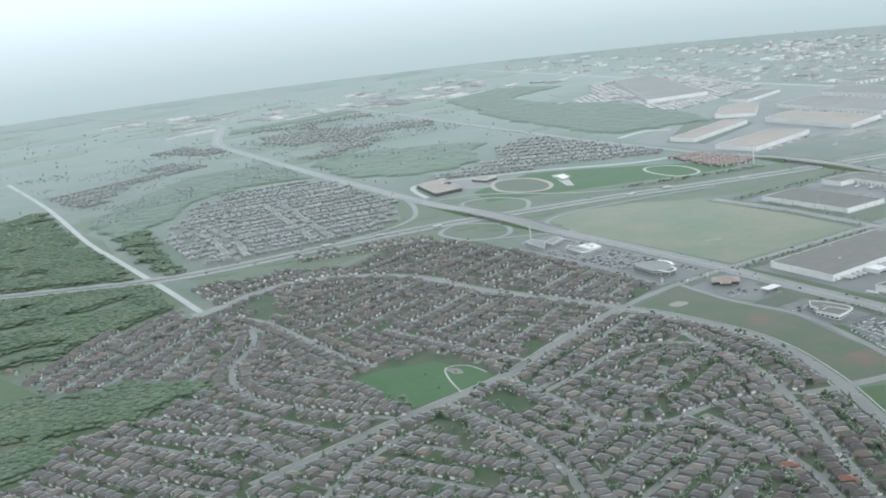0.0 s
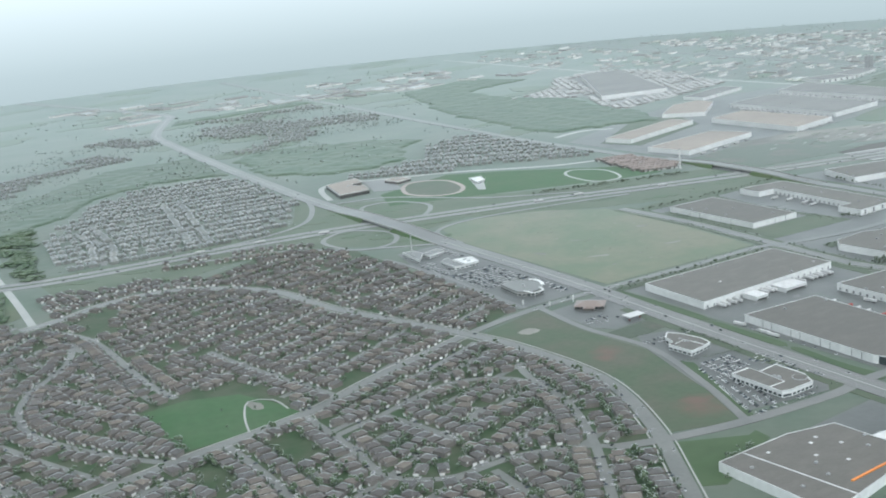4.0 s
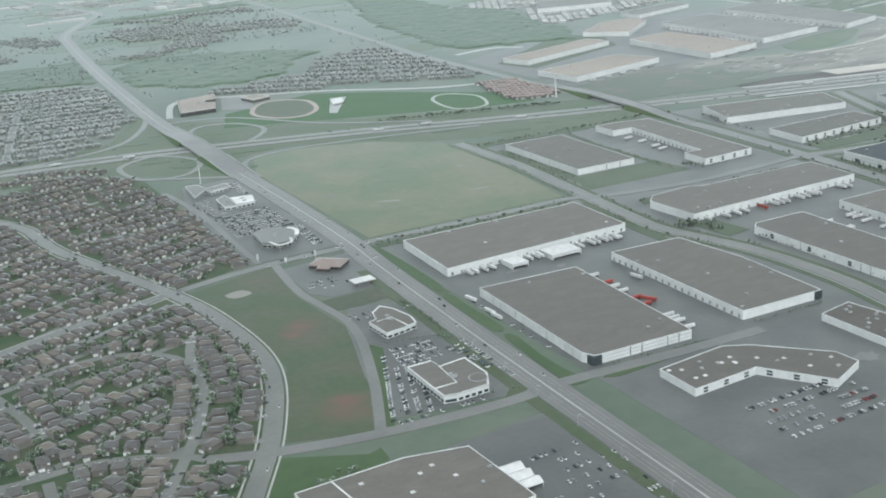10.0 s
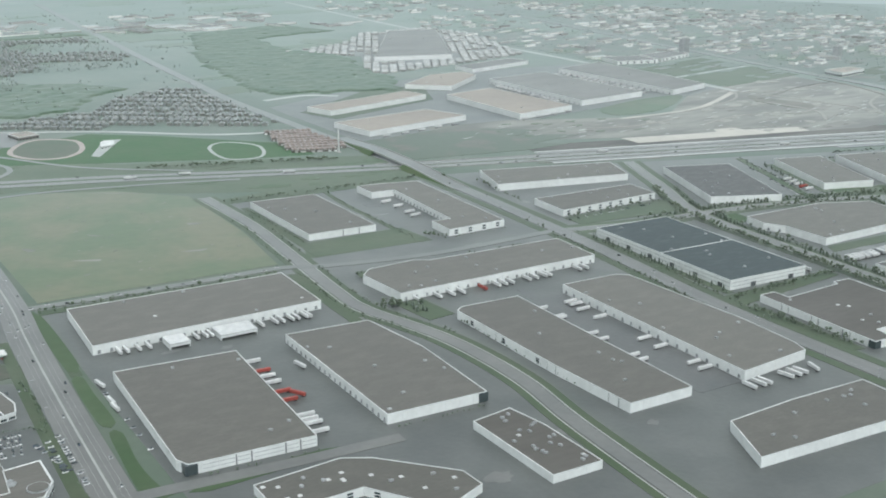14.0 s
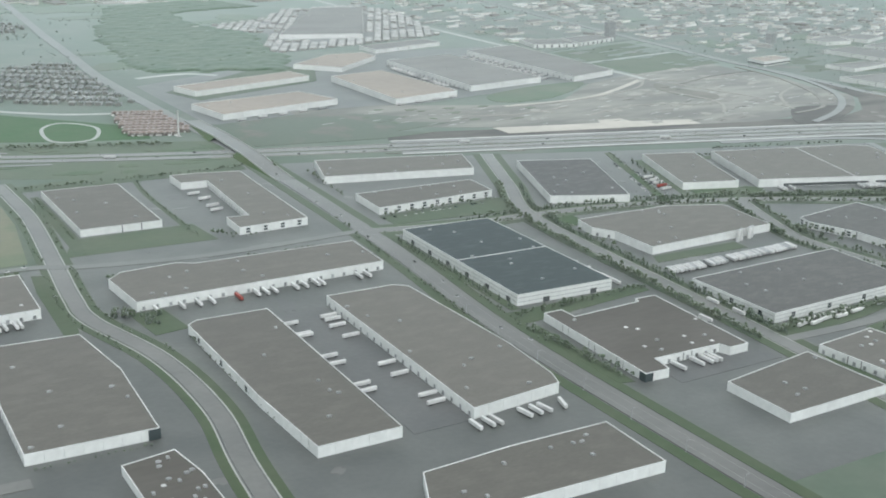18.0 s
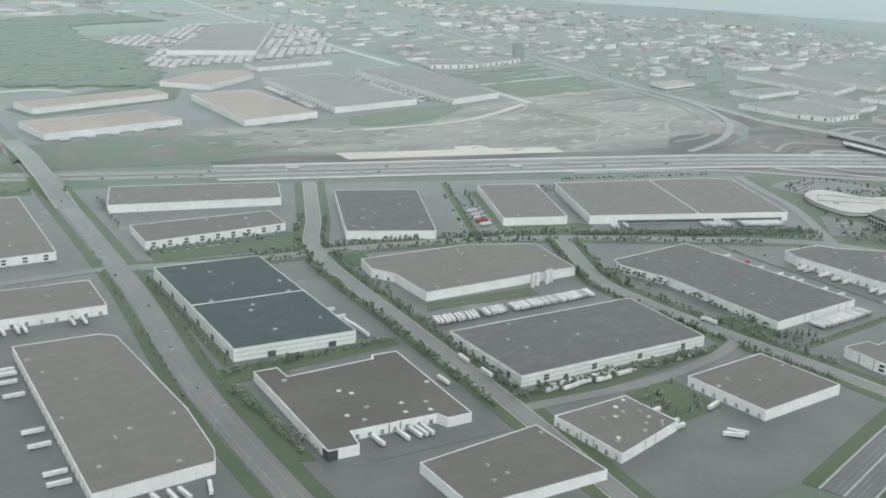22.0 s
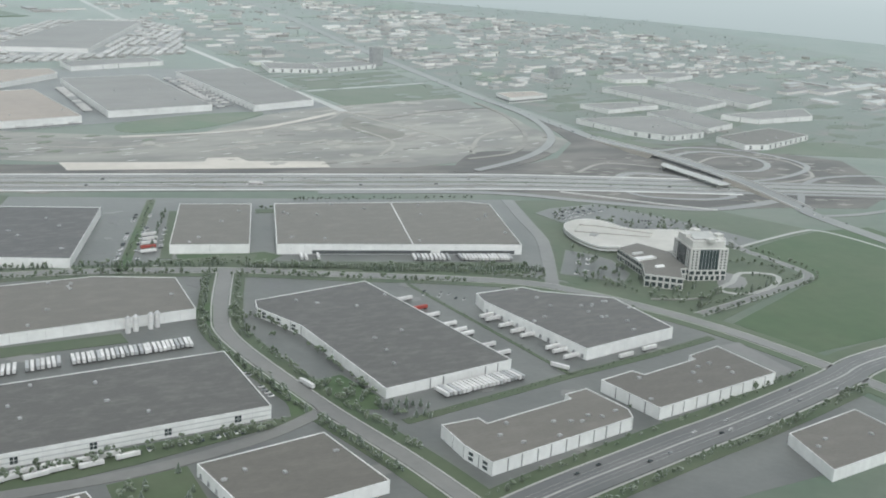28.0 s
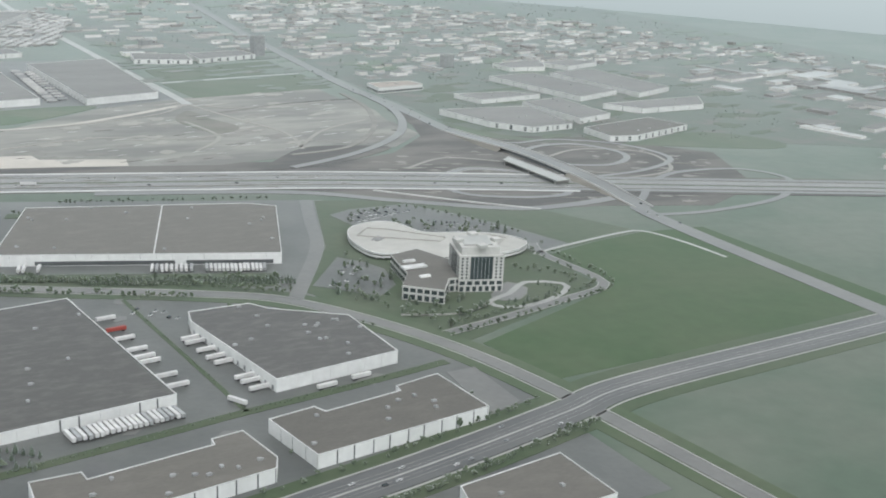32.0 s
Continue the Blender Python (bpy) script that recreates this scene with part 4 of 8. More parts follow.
def warehouse(pts, h, label, roof="roof", docks=(), glazed=(), bands=(), units=8, lights=0, seam=None, step=14.0, dark=0, corners=(), bays=(), quads=(), dock_bands=()):
    """Tilt-up hall on an outline: core, panels, coping, roof, dock doors, glazing, roof units."""
    pts = ccw(pts)
    rnd = random.Random(int(pts[0][0] * 7 + pts[0][1]))
    n = len(pts)
    cx, cy = sum(p[0] for p in pts) / n, sum(p[1] for p in pts) / n
    loc = [(p[0] - cx, p[1] - cy) for p in pts]
    # Beyond this distance gravel roofs get the haze-paled tone.
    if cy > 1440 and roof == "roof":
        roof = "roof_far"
    w = thing("warehouse", place(cx, cy), label, "warehouse", "warehouses")

    def inset(d):
        out = []
        for i in range(n):
            a, b, c = Vector(loc[i - 1]), Vector(loc[i]), Vector(loc[(i + 1) % n])
            u, v = (b - a).normalized(), (c - b).normalized()
            nu, nv = Vector((-u.y, u.x)), Vector((-v.y, v.x))
            k = nu + nv
            out.append(b + k * d / max(0.3, k.dot(nu)))
        return out

    bm = bmesh.new()
    prism(bm, inset(0.45), -0.3, h - 0.9)
    part("core", bm, "joint", w)
    bm = bmesh.new()
    prism(bm, inset(0.7), h - 0.9, h - 0.45)
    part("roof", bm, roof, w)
    bm = bmesh.new()
    o, q = inset(-0.1), inset(0.62)
    rows = [[bm.verts.new((p.x, p.y, z)) for p, z in ((a, h - 0.4), (a, h + 0.05), (b, h + 0.05), (b, h - 0.4))] for a, b in zip(o, q)]
    for i in range(n):
        a, b = rows[i], rows[(i + 1) % n]
        for k in range(4):
            bm.faces.new((a[k], b[k], b[(k + 1) % 4], a[(k + 1) % 4]))
    part("coping", bm, "coping", w, "thin white roof edge")
    for i in range(n):
        a, b = Vector(loc[i]), Vector(loc[(i + 1) % n])
        L = (b - a).length
        d = (b - a) / L
        ang = math.degrees(math.atan2(d.y, d.x))
        k = max(1, round(L / (step if cy < 1150 else step * 2.6)))
        wd = L / k
        out = Vector((d.y, -d.x))
        for j in range(k):
            c = a + d * (j + 0.5) * wd
            gap = 0.14 if not (dark and j % dark == dark - 1) else 2.2
            data = piece(("panel", round(wd - gap, 2), h), lambda bm: box(bm, -(wd - gap) / 2, 0, 0, (wd - gap) / 2, 0.5, h - 0.38), "panel")
            put("panel", data, w, place(c.x, c.y, 0, ang))
        if i in docks:
            data = piece(("dock",), lambda bm: (box(bm, -1.4, -0.12, 1.2, 1.4, 0.05, 4.2), box(bm, -1.8, -0.5, 0.9, 1.8, 0.05, 1.25)), "dock")
            m = min(20, int(L / 10))
            for j in range(m):
                c = a + d * (j + 0.5) * L / m
                put("dock_door", data, w, place(c.x, c.y, 0, ang))
        if i in glazed:
            data = piece(("strip_window", round(h, 1)), lambda bm: (box(bm, -2.4, -0.1, h * 0.18, 2.4, 0.05, h * 0.42), box(bm, -2.4, -0.1, h * 0.55, 2.4, 0.05, h * 0.78)), "glass")
            m = max(2, min(10, int(L / 18)))
            for j in range(m):
                c = a + d * (j + 0.5) * L / m
                put("window", data, w, place(c.x, c.y, 0, ang))
        if i in bands:
            for z0, z1 in ((h * 0.3, h * 0.36), (h * 0.66, h * 0.72)):
                bm = bmesh.new()
                p0, p1 = a + d * 1 + out * 0.1, a + d * (L - 1) + out * 0.1
                prism(bm, ccw([tuple(p0), tuple(p1), tuple(p1 - out * 0.3), tuple(p0 - out * 0.3)]), z0, z1)
                part("band", bm, "steel", w, "grey painted stripe")
    xs, ys = [p[0] for p in loc], [p[1] for p in loc]

    def inside(x, y):
        c = False
        for (x0, y0), (x1, y1) in zip(loc, loc[1:] + loc[:1]):
            if (y0 > y) != (y1 > y) and x < (x1 - x0) * (y - y0) / (y1 - y0) + x0:
                c = not c
        return c

    unit = piece(("unit",), lambda bm: (box(bm, -1.5, -1.1, 0, 1.5, 1.1, 1.3), box(bm, -1.1, -0.7, 1.3, 0.9, 0.7, 1.6), tube(bm, 2.2, 0.3, 0, 0.9, 0.35, n=8)), "steel")
    sky_dome = piece(("dome",), lambda bm: (box(bm, -1.6, -1.6, 0, 1.6, 1.6, 0.35), box(bm, -1.2, -1.2, 0.35, 1.2, 1.2, 0.7)), "white")
    for count, data, name in ((units, unit, "roof_unit"), (lights, sky_dome, "skylight")):
        made = 0
        for _ in range(400):
            if made >= count:
                break
            x, y = rnd.uniform(min(xs), max(xs)), rnd.uniform(min(ys), max(ys))
            if all(inside(x + a, y + b) for a in (-4, 4) for b in (-4, 4)):
                put(name, data, w, place(x, y, h - 0.46, rnd.choice((0, 90))))
                made += 1
    for x, y, e in corners:
        bm = bmesh.new()
        e = e * 0.8
        kx, ky = cx - x, cy - y
        x, y = x + (e - 0.25) * (1 if kx > 0 else -1), y + (e - 0.25) * (1 if ky > 0 else -1)
        box(bm, x - cx - e, y - cy - e, 0.4, x - cx + e, y - cy + e, h - 0.6)
        part("glass_corner", bm, "glass", w, "dark glazed office corner")
    for edge in dock_bands:
        a, b = Vector(loc[edge]), Vector(loc[(edge + 1) % n])
        d = (b - a).normalized()
        out = Vector((d.y, -d.x))
        for f0, f1 in ((0.14, 0.62), (0.66, 0.97)):
            p0, p1 = a.lerp(b, f0) + out * 0.15, a.lerp(b, f1) + out * 0.15
            bm = bmesh.new()
            prism(bm, ccw([tuple(p0), tuple(p1), tuple(p1 - out * 0.4), tuple(p0 - out * 0.4)]), 0.6, 4.4)
            part("dock_band", bm, "joint", w, "dark row of dock doors")
    for edge, count in quads:
        a, b = Vector(loc[edge]), Vector(loc[(edge + 1) % n])
        d = (b - a).normalized()
        data = piece(("window_group", h), lambda bm: [box(bm, x0, -0.12, z0, x0 + 2.2, 0.05, z0 + 2.2) for x0 in (-2.4, 0.2) for z0 in (h * 0.2, h * 0.2 + 2.6)], "glass")
        for j in range(count):
            c = a.lerp(b, (j + 0.5) / count)
            put("window_group", data, w, place(c.x, c.y, 0, math.degrees(math.atan2(d.y, d.x))))
    for edge, count in bays:
        a, b = Vector(loc[edge]), Vector(loc[(edge + 1) % n])
        d = (b - a).normalized()
        # Dark slab on the wall in place of an open bay's shaded inside.
        data = piece(("bay",), lambda bm: box(bm, -3.6, -0.15, 0.1, 3.6, 0.1, 5.0), "joint")
        for j in range(count):
            c = a.lerp(b, (j + 0.6) / count)
            put("bay_door", data, w, place(c.x, c.y, 0, math.degrees(math.atan2(d.y, d.x))))
    if seam:
        (x0, y0), (x1, y1) = seam
        a, b = Vector((x0 - cx, y0 - cy)), Vector((x1 - cx, y1 - cy))
        d = (b - a).normalized()
        s = Vector((-d.y, d.x)) * 0.6
        bm = bmesh.new()
        prism(bm, ccw([tuple(a - s), tuple(b - s), tuple(b + s), tuple(a + s)]), h - 0.5, h + 0.02)
        part("fire_wall", bm, "coping", w, "white line of a fire wall across the roof")
    return w


warehouse(((1241, 1016), (1475, 1023), (1478, 1128), (1247, 1130)), 9.5, "long low white warehouse with a brown roof and truck docks", docks=(0,), units=3, lights=2)
warehouse(((1246, 747), (1337, 743), (1350, 940), (1240, 948), (1231, 760), (1236, 748)), 9, "white warehouse with dark joints and a broad flat brown roof", docks=(1,), units=4, bands=(0,), dark=3, corners=((1233.5, 746.4, 6),))
warehouse(((1401, 748), (1494, 745), (1500, 860), (1490, 948), (1405, 954)), 9, "white warehouse with a broad brown flat roof and a glass corner", docks=(4,), units=7, corners=((1494.4, 744.6, 5.5),))
warehouse(((1569, 1252), (1660, 1249), (1662, 1432), (1569, 1436)), 8.5, "white warehouse with dark joints and a grey roof", dark=3, units=5, step=9)
warehouse(((1726, 1181), (1810, 1184), (1822, 1424), (1764, 1438), (1732, 1440), (1732, 1396), (1766, 1394), (1754, 1224), (1728, 1226)), 9, "white L-shaped warehouse with docks round a yard", docks=(6,), glazed=(0,), units=4, corners=((1728, 1182.5, 5), (1809, 1185, 5)))
warehouse(((1555, 1000), (1812, 1003), (1816, 1080), (1640, 1084), (1624, 1094), (1566, 1090), (1550, 1074)), 9.5, "long narrow white warehouse with a chamfered corner and docks", docks=(0,), units=10)
warehouse(((1580, 664), (1647, 664), (1655, 932), (1588, 934), (1578, 926), (1576, 760)), 9, "long white warehouse with rounded corner and brown roof", units=6, docks=(1,), quads=((4, 3),), dark=6)
warehouse(((1708, 664), (1792, 672), (1798, 690), (1803, 760), (1798, 925), (1786, 935), (1716, 936)), 9.5, "long white warehouse with a row of parked trailers", docks=(6,), units=9)
warehouse(((1600, 540), (1780, 532), (1782, 600), (1700, 602), (1626, 598)), 9, "white warehouse with a brown roof and vents along its edge", units=8)
warehouse(((1873, 849), (1983, 845), (1990, 1082), (1881, 1086)), 11.5, "white warehouse with a dark roof split by a white line", roof="roof_slate", bands=(0, 3), units=10, seam=((1877, 965), (1986, 962)), bays=((0, 2), (3, 6)))
warehouse(((1866, 655), (1890, 654), (1894, 676), (1964, 674), (1967, 664), (1988, 664), (1996, 796), (1973, 797), (1971, 790), (1893, 786), (1893, 806), (1873, 806)), 8, "white stepped warehouse with round skylights on a brown roof", roof="roof_brown", docks=(2,), units=4, lights=7, dark=4, step=10, corners=((1865.7, 654.4, 5),))
warehouse(((2092, 912), (2274, 918), (2284, 1006), (2216, 1034), (2084, 1034), (2078, 1000), (2092, 976)), 9.5, "wide white factory with silos on its roof edge", docks=(5,), units=8)
warehouse(((2058, 701), (2257, 706), (2262, 816), (2058, 812)), 10, "white two-storey warehouse with dark windows and a grey roof", roof="roof_grey", quads=((0, 4), (3, 3)), bands=(0, 3), units=6, docks=(2,))
warehouse(((2115, 1132), (2209, 1092), (2284, 1270), (2184, 1306)), 10, "white warehouse with a dark grey roof", roof="roof_dark", units=8)
warehouse(((2310, 1107), (2386, 1083), (2447, 1236), (2370, 1260)), 10, "white warehouse with a plain grey roof", units=4)
warehouse(((2411, 1072), (2655, 986), (2716, 1148), (2690, 1168), (2471, 1226)), 11, "very long white warehouse with dock doors and a roof seam", dock_bands=(0,), units=14, seam=((2545, 1027), (2603, 1188)))
warehouse(((1906, 1342), (2108, 1298), (2136, 1374), (1933, 1430)), 10, "long white warehouse with a grey roof", docks=(), units=8)
warehouse(((1902, 1182), (2068, 1192), (2072, 1250), (1906, 1252)), 9, "white low building with arched dark windows", units=6, glazed=(0, 1), step=9)
warehouse(((2347, 705), (2467, 719), (2446, 940), (2330, 924), (2324, 905), (2342, 850)), 8.5, "white warehouse with a vast dark weathered roof", roof="roof_grey", docks=(1,), glazed=(3, 4), units=8, dark=4)
warehouse(((2536, 711), (2640, 725), (2640, 810), (2586, 850), (2576, 867), (2524, 866), (2519, 844)), 10.5, "white warehouse with docks and a dark grey roof", roof="roof_grey", docks=(6,), units=16)
warehouse(((2354, 569), (2486, 589), (2492, 602), (2486, 645), (2464, 642), (2463, 634), (2383, 622), (2382, 632), (2352, 632), (2350, 598)), 10, "white building with dark joints and a stepped brown roof", dark=2, units=10, glazed=(9,))
warehouse(((2515, 594), (2650, 612), (2646, 676), (2608, 668), (2607, 660), (2546, 650), (2542, 660), (2507, 654)), 10, "white building with dark joints and a stepped brown roof", dark=2, units=8)
warehouse(((2190, 566), (2283, 576), (2274, 655), (2182, 644)), 9, "white warehouse with roof pipes and a brown roof", units=4, docks=(3,))
warehouse(((1914, 545), (2022, 546), (2019, 626), (1914, 612)), 8, "white warehouse with a plain brown roof", units=4)
warehouse(((2046, 560), (2118, 584), (2112, 638), (2040, 632)), 8, "small white warehouse with dark joints", units=9, lights=4, docks=(3,), dark=3)
warehouse(((1455, 600), (1500, 600), (1500, 672), (1494, 712), (1455, 706)), 7, "small white building with vents on its roof", roof="roof_brown", units=18, lights=2)
warehouse(((1265, 652), (1331, 655), (1366, 600), (1405, 616), (1404, 640), (1358, 692), (1337, 704), (1266, 698)), 7, "angled low strip mall with beige walls and a brown roof", lights=12, units=6, glazed=(0, 1))
warehouse(((937, 560), (1073, 586), (1070, 672), (1022, 684), (937, 682)), 9, "big-box store with a brown roof", units=6, lights=6, seam=((965, 682), (975, 566)))
warehouse(((2560, 470), (2655, 478), (2655, 536), (2575, 525)), 9, "white warehouse with a plain brown roof beside a wide road", units=3)
T = "huge far warehouse with a pale tan roof"
warehouse(((2252, 1781), (2394, 1808), (2375, 2066), (2252, 2042)), 11, T, roof="roof_tan", units=3, dark=9)
warehouse(((2442, 1838), (2622, 1866), (2612, 2200), (2445, 2175)), 11, "huge far warehouse with a grey roof and docks", roof="roof_far", units=3, docks=(1, 3))
warehouse(((2688, 1845), (2812, 1880), (2826, 2268), (2676, 2228)), 11, "long far warehouse with a grey roof", docks=(3,), units=3)
warehouse(((1934, 1781), (2162, 1828), (2130, 1922), (1918, 1888)), 10, T, roof="roof_tan", units=2, dark=8)
warehouse(((1964, 1997), (2218, 2069), (2204, 2132), (1946, 2062)), 10, T, roof="roof_tan", units=2, dark=8)
warehouse(((2247, 2209), (2321, 2135), (2456, 2247), (2454, 2304), (2368, 2303)), 10, "far warehouse with a tan roof", roof="roof_tan", units=2)
warehouse(((2500, 2330), (2700, 2385), (2690, 2450), (2495, 2400)), 9, "far warehouse with white walls", units=2, dark=3)
warehouse(((2397, 2629), (2594, 2574), (2859, 3095), (2711, 3129)), 11, "vast far grey roof on a gravel yard", units=2)
warehouse(((3219, 1509), (3260, 1453), (3342, 1462), (3364, 1616), (3196, 1626)), 9, "white far business building with a grey roof", glazed=(0, 1), units=6, dark=2)
warehouse(((3318, 1693), (3456, 1716), (3415, 1760), (3303, 1760)), 8, "white far business building", units=4, dark=2)
warehouse(((3379, 1492), (3460, 1518), (3466, 1674), (3375, 1652)), 9, "white far business building", units=4, dark=2)
warehouse(((3511, 1669), (3628, 1714), (3592, 1938), (3476, 1918)), 9, "long white far business building", units=5, dark=2)
warehouse(((3649, 1675), (3762, 1723), (3756, 1962), (3632, 1936)), 9, "long white far business building", units=5, dark=2)
warehouse(((3337, 1360), (3380, 1352), (3521, 1398), (3500, 1470), (3340, 1430)), 9, "white far business building with dark windows", units=5, glazed=(0, 1), dark=2)
warehouse(((3546, 1540), (3690, 1546), (3742, 1620), (3506, 1598)), 9, "white far business building", units=4, dark=2)
warehouse(((3584, 2011), (3670, 2006), (3722, 2104), (3581, 2072)), 9, "white far business building", units=2, dark=2)
warehouse(((3724, 2002), (3832, 2043), (3800, 2100), (3695, 2066)), 9, "white far business building", units=2, dark=2)
warehouse(((2882, 2262), (2990, 2235), (3002, 2320), (2900, 2350)), 9, "low pale far building behind a field", units=6, glazed=(0,))
warehouse(((3006, 2242), (3140, 2286), (3136, 2350), (3010, 2330)), 9, "low pale far building behind a field", units=4, glazed=(0,))


# ---- office tower, wing and parking deck ----
def facade(parent, a, b, z0, z1, cols, rows, w, h, mat="glass", name="window"):
    """Windows set in a wall from a to b (plan points relative to the parent)."""
    a, b = Vector(a), Vector(b)
    L = (b - a).length
    d = (b - a) / L
    ang = math.degrees(math.atan2(d.y, d.x))
    data = piece((name, w, h, mat), lambda bm: box(bm, -w / 2, -0.15, 0, w / 2, 0.2, h), mat)
    for i in range(cols):
        for j in range(rows):
            c = a + d * L * (i + 0.5) / cols
            put(name, data, parent, place(c.x, c.y, z0 + (z1 - z0) * (j + 0.5) / rows - h / 2, ang))


def office_tower():
    q = [(0, 0), (39, -13), (53, 29), (14, 42)]
    t = thing("office_tower", place(2768, 850), "white office tower with a dark glass front and square windows", "office tower")
    bm = bmesh.new()
    prism(bm, q, -0.3, 34)
    part("wall", bm, "stone", t)
    bm = bmesh.new()
    prism(bm, [(3, 2), (36, -9), (49, 28), (16, 39)], 34, 41)
    part("upper_floor", bm, "stone", t)
    bm = bmesh.new()
    prism(bm, [(8, 6), (33, -2), (43, 25), (18, 33)], 41, 42.2)
    part("roof", bm, "concrete", t)
    for k in range(4):
        a, b = Vector(q[k]), Vector(q[(k + 1) % 4])
        p = a.lerp(b, 0.5) * 0.86 + Vector((26.5, 14.5)) * 0.14
        bm = bmesh.new()
        prism(bm, ccw([tuple(p + Vector(o)) for o in ((-4, -4), (4, -4), (4, 4), (-4, 4))]), 41, 44)
        part("roof_house", bm, "stone", t)
    for k in range(4):
        a, b = Vector(q[k]), Vector(q[(k + 1) % 4])
        d = b - a
        out = Vector((d.y, -d.x)).normalized()
        facade(t, a + d * 0.02 + out * 0.05, a + d * 0.22 + out * 0.05, 12, 33, 2, 7, 1.7, 1.7)
        facade(t, a + d * 0.78 + out * 0.05, a + d * 0.98 + out * 0.05, 12, 33, 2, 7, 1.7, 1.7)
        facade(t, a + out * 0.05, b + out * 0.05, 6, 11, 6, 1, 4.6, 3.4)
        facade(t, a + out * 0.05, b + out * 0.05, 0.4, 5.6, 7, 1, 3.4, 4.4)
        bm = bmesh.new()
        p0, p1 = a + d * 0.25 + out * 0.25, a + d * 0.75 + out * 0.25
        prism(bm, ccw([tuple(p0), tuple(p1), tuple(p1 - out * 0.6), tuple(p0 - out * 0.6)]), 12, 33)
        curtain = part("curtain_wall", bm, "glass", t, "dark blue-grey glass wall")
        for i in range(1, 6):
            p = p0.lerp(p1, i / 6) + out * 0.05
            bm = bmesh.new()
            prism(bm, ccw([tuple(p - d.normalized() * 0.15), tuple(p + d.normalized() * 0.15), tuple(p + d.normalized() * 0.15 - out * 0.3), tuple(p - d.normalized() * 0.15 - out * 0.3)]), 12, 33)
            part("mullion", bm, "steel", curtain, "grey metal mullion")


office_tower()


def office_wing():
    q = ccw([(2745, 937), (2778, 946), (2790, 905), (2772, 852), (2760, 853), (2740, 826), (2712, 852), (2733, 882)])
    o = Vector((2750, 885))
    q = [Vector(p) - o for p in q]
    t = thing("office_wing", place(o.x, o.y), "low white office wing with arched windows and a brown roof", "office building")
    bm = bmesh.new()
    prism(bm, [tuple(p) for p in q], -0.3, 13)
    part("wall", bm, "stone", t)
    bm = bmesh.new()
    prism(bm, [tuple(p * 0.97) for p in q], 13, 13.25)
    part("roof", bm, "roof", t)
    n = len(q)
    for k in range(n):
        a, b = q[k], q[(k + 1) % n]
        d = b - a
        out = Vector((d.y, -d.x)).normalized() * 0.05
        c = max(2, int(d.length / 6))
        facade(t, a + out, b + out, 7.2, 12.2, c, 1, d.length / c - 1.6, 3.6)
        facade(t, a + out, b + out, 0.6, 6.2, c, 1, d.length / c - 2.2, 4.6)
    for x, y, sx, sy in ((0, 25, 6, 2), (-4, 8, 12, 4), (-8, -20, 5, 2)):
        bm = bmesh.new()
        box(bm, x - sx, y - sy, 13.2, x + sx, y + sy, 15)
        part("roof_house", bm, "coping", t, "pale roof plant housing")


office_wing()


def parking_deck():
    q = smooth([(2743, 966), (2740, 1010), (2756, 1050), (2785, 1066), (2812, 1056), (2822, 1014), (2852, 1000), (2892, 980), (2906, 946), (2874, 922), (2806, 924), (2775, 952)], 8, True)
    o = Vector((2815, 985))
    q = [p - o for p in q]
    t = thing("parking_deck", place(o.x, o.y), "pale concrete parking deck with a curved outline", "parking deck")
    for z in (3.0, 6.2):
        bm = bmesh.new()
        prism(bm, ccw([tuple(p) for p in q]), z - 0.5, z)
        part("floor_slab", bm, "deck", t)
        bm = bmesh.new()
        strip_mesh(bm, q, 0.5, z + 1.1, z - 0.9, closed=True)
        part("parapet", bm, "coping", t, "white concrete parapet")
    col = piece(("deck_column",), lambda bm: box(bm, -0.5, -0.5, -0.2, 0.5, 0.5, 2.6), "concrete")
    for p in q[::2]:
        put("column", col, t, place(p.x * 0.97, p.y * 0.97))
    for loop in (((-62, 40), (-40, 62), (-22, 50), (20, 2), (8, -8), (-48, 30)), ((40, -24), (66, -4), (78, -22), (52, -42))):
        bm = bmesh.new()
        strip_mesh(bm, [Vector(p) for p in loop], 0.6, 7.5, 6.15, closed=True)
        part("ramp_wall", bm, "deck", t, "low concrete wall round a ramp")
    bm = bmesh.new()
    prism(bm, ((-55, 22), (-50, 16), (-38, 24), (-42, 34)), 6.2, 6.6)
    part("ramp", bm, "street", t, "grey ramp opening")


parking_deck()
flat("ground_office_parking", ((2776, 1080), (2770, 1128), (2801, 1142), (2873, 1142), (2905, 1083), (2930, 1029), (2957, 940), (2905, 925), (2900, 990), (2830, 1025), (2818, 1072)), 0.3, "lot", "grey car park behind a parking deck")
flat("ground_office_court", ((2655, 915), (2712, 985), (2730, 960), (2738, 935), (2726, 890), (2700, 868)), 0.28, "lot", "small car park in office grounds")
DRIVE = ((2706, 765), (2776, 779), (2848, 797), (2900, 811), (2914, 840), (2909, 920), (2921, 957))
strip("office_drive", DRIVE, 9, 0.36, "street", "grey drive round office grounds", category="drive", keep=False)
side_lines("office_drive_kerb", DRIVE, (5.2, -5.2), 0.9, 0.4, "concrete", "pale kerbs of a drive", "kerb")
strip("office_forecourt", ((2780, 817), (2788, 798), (2824, 798), (2862, 816), (2872, 835), (2842, 851), (2809, 829)), 6, 0.38, "concrete", "pale looping drive before an office tower", closed=True, category="drive", keep=False)
strip("office_path", ((2900, 923), (2948, 936), (3037, 954), (3064, 949), (3078, 900), (3082, 840)), 4.5, 0.36, "concrete", "pale path across a lawn", category="path", keep=False)
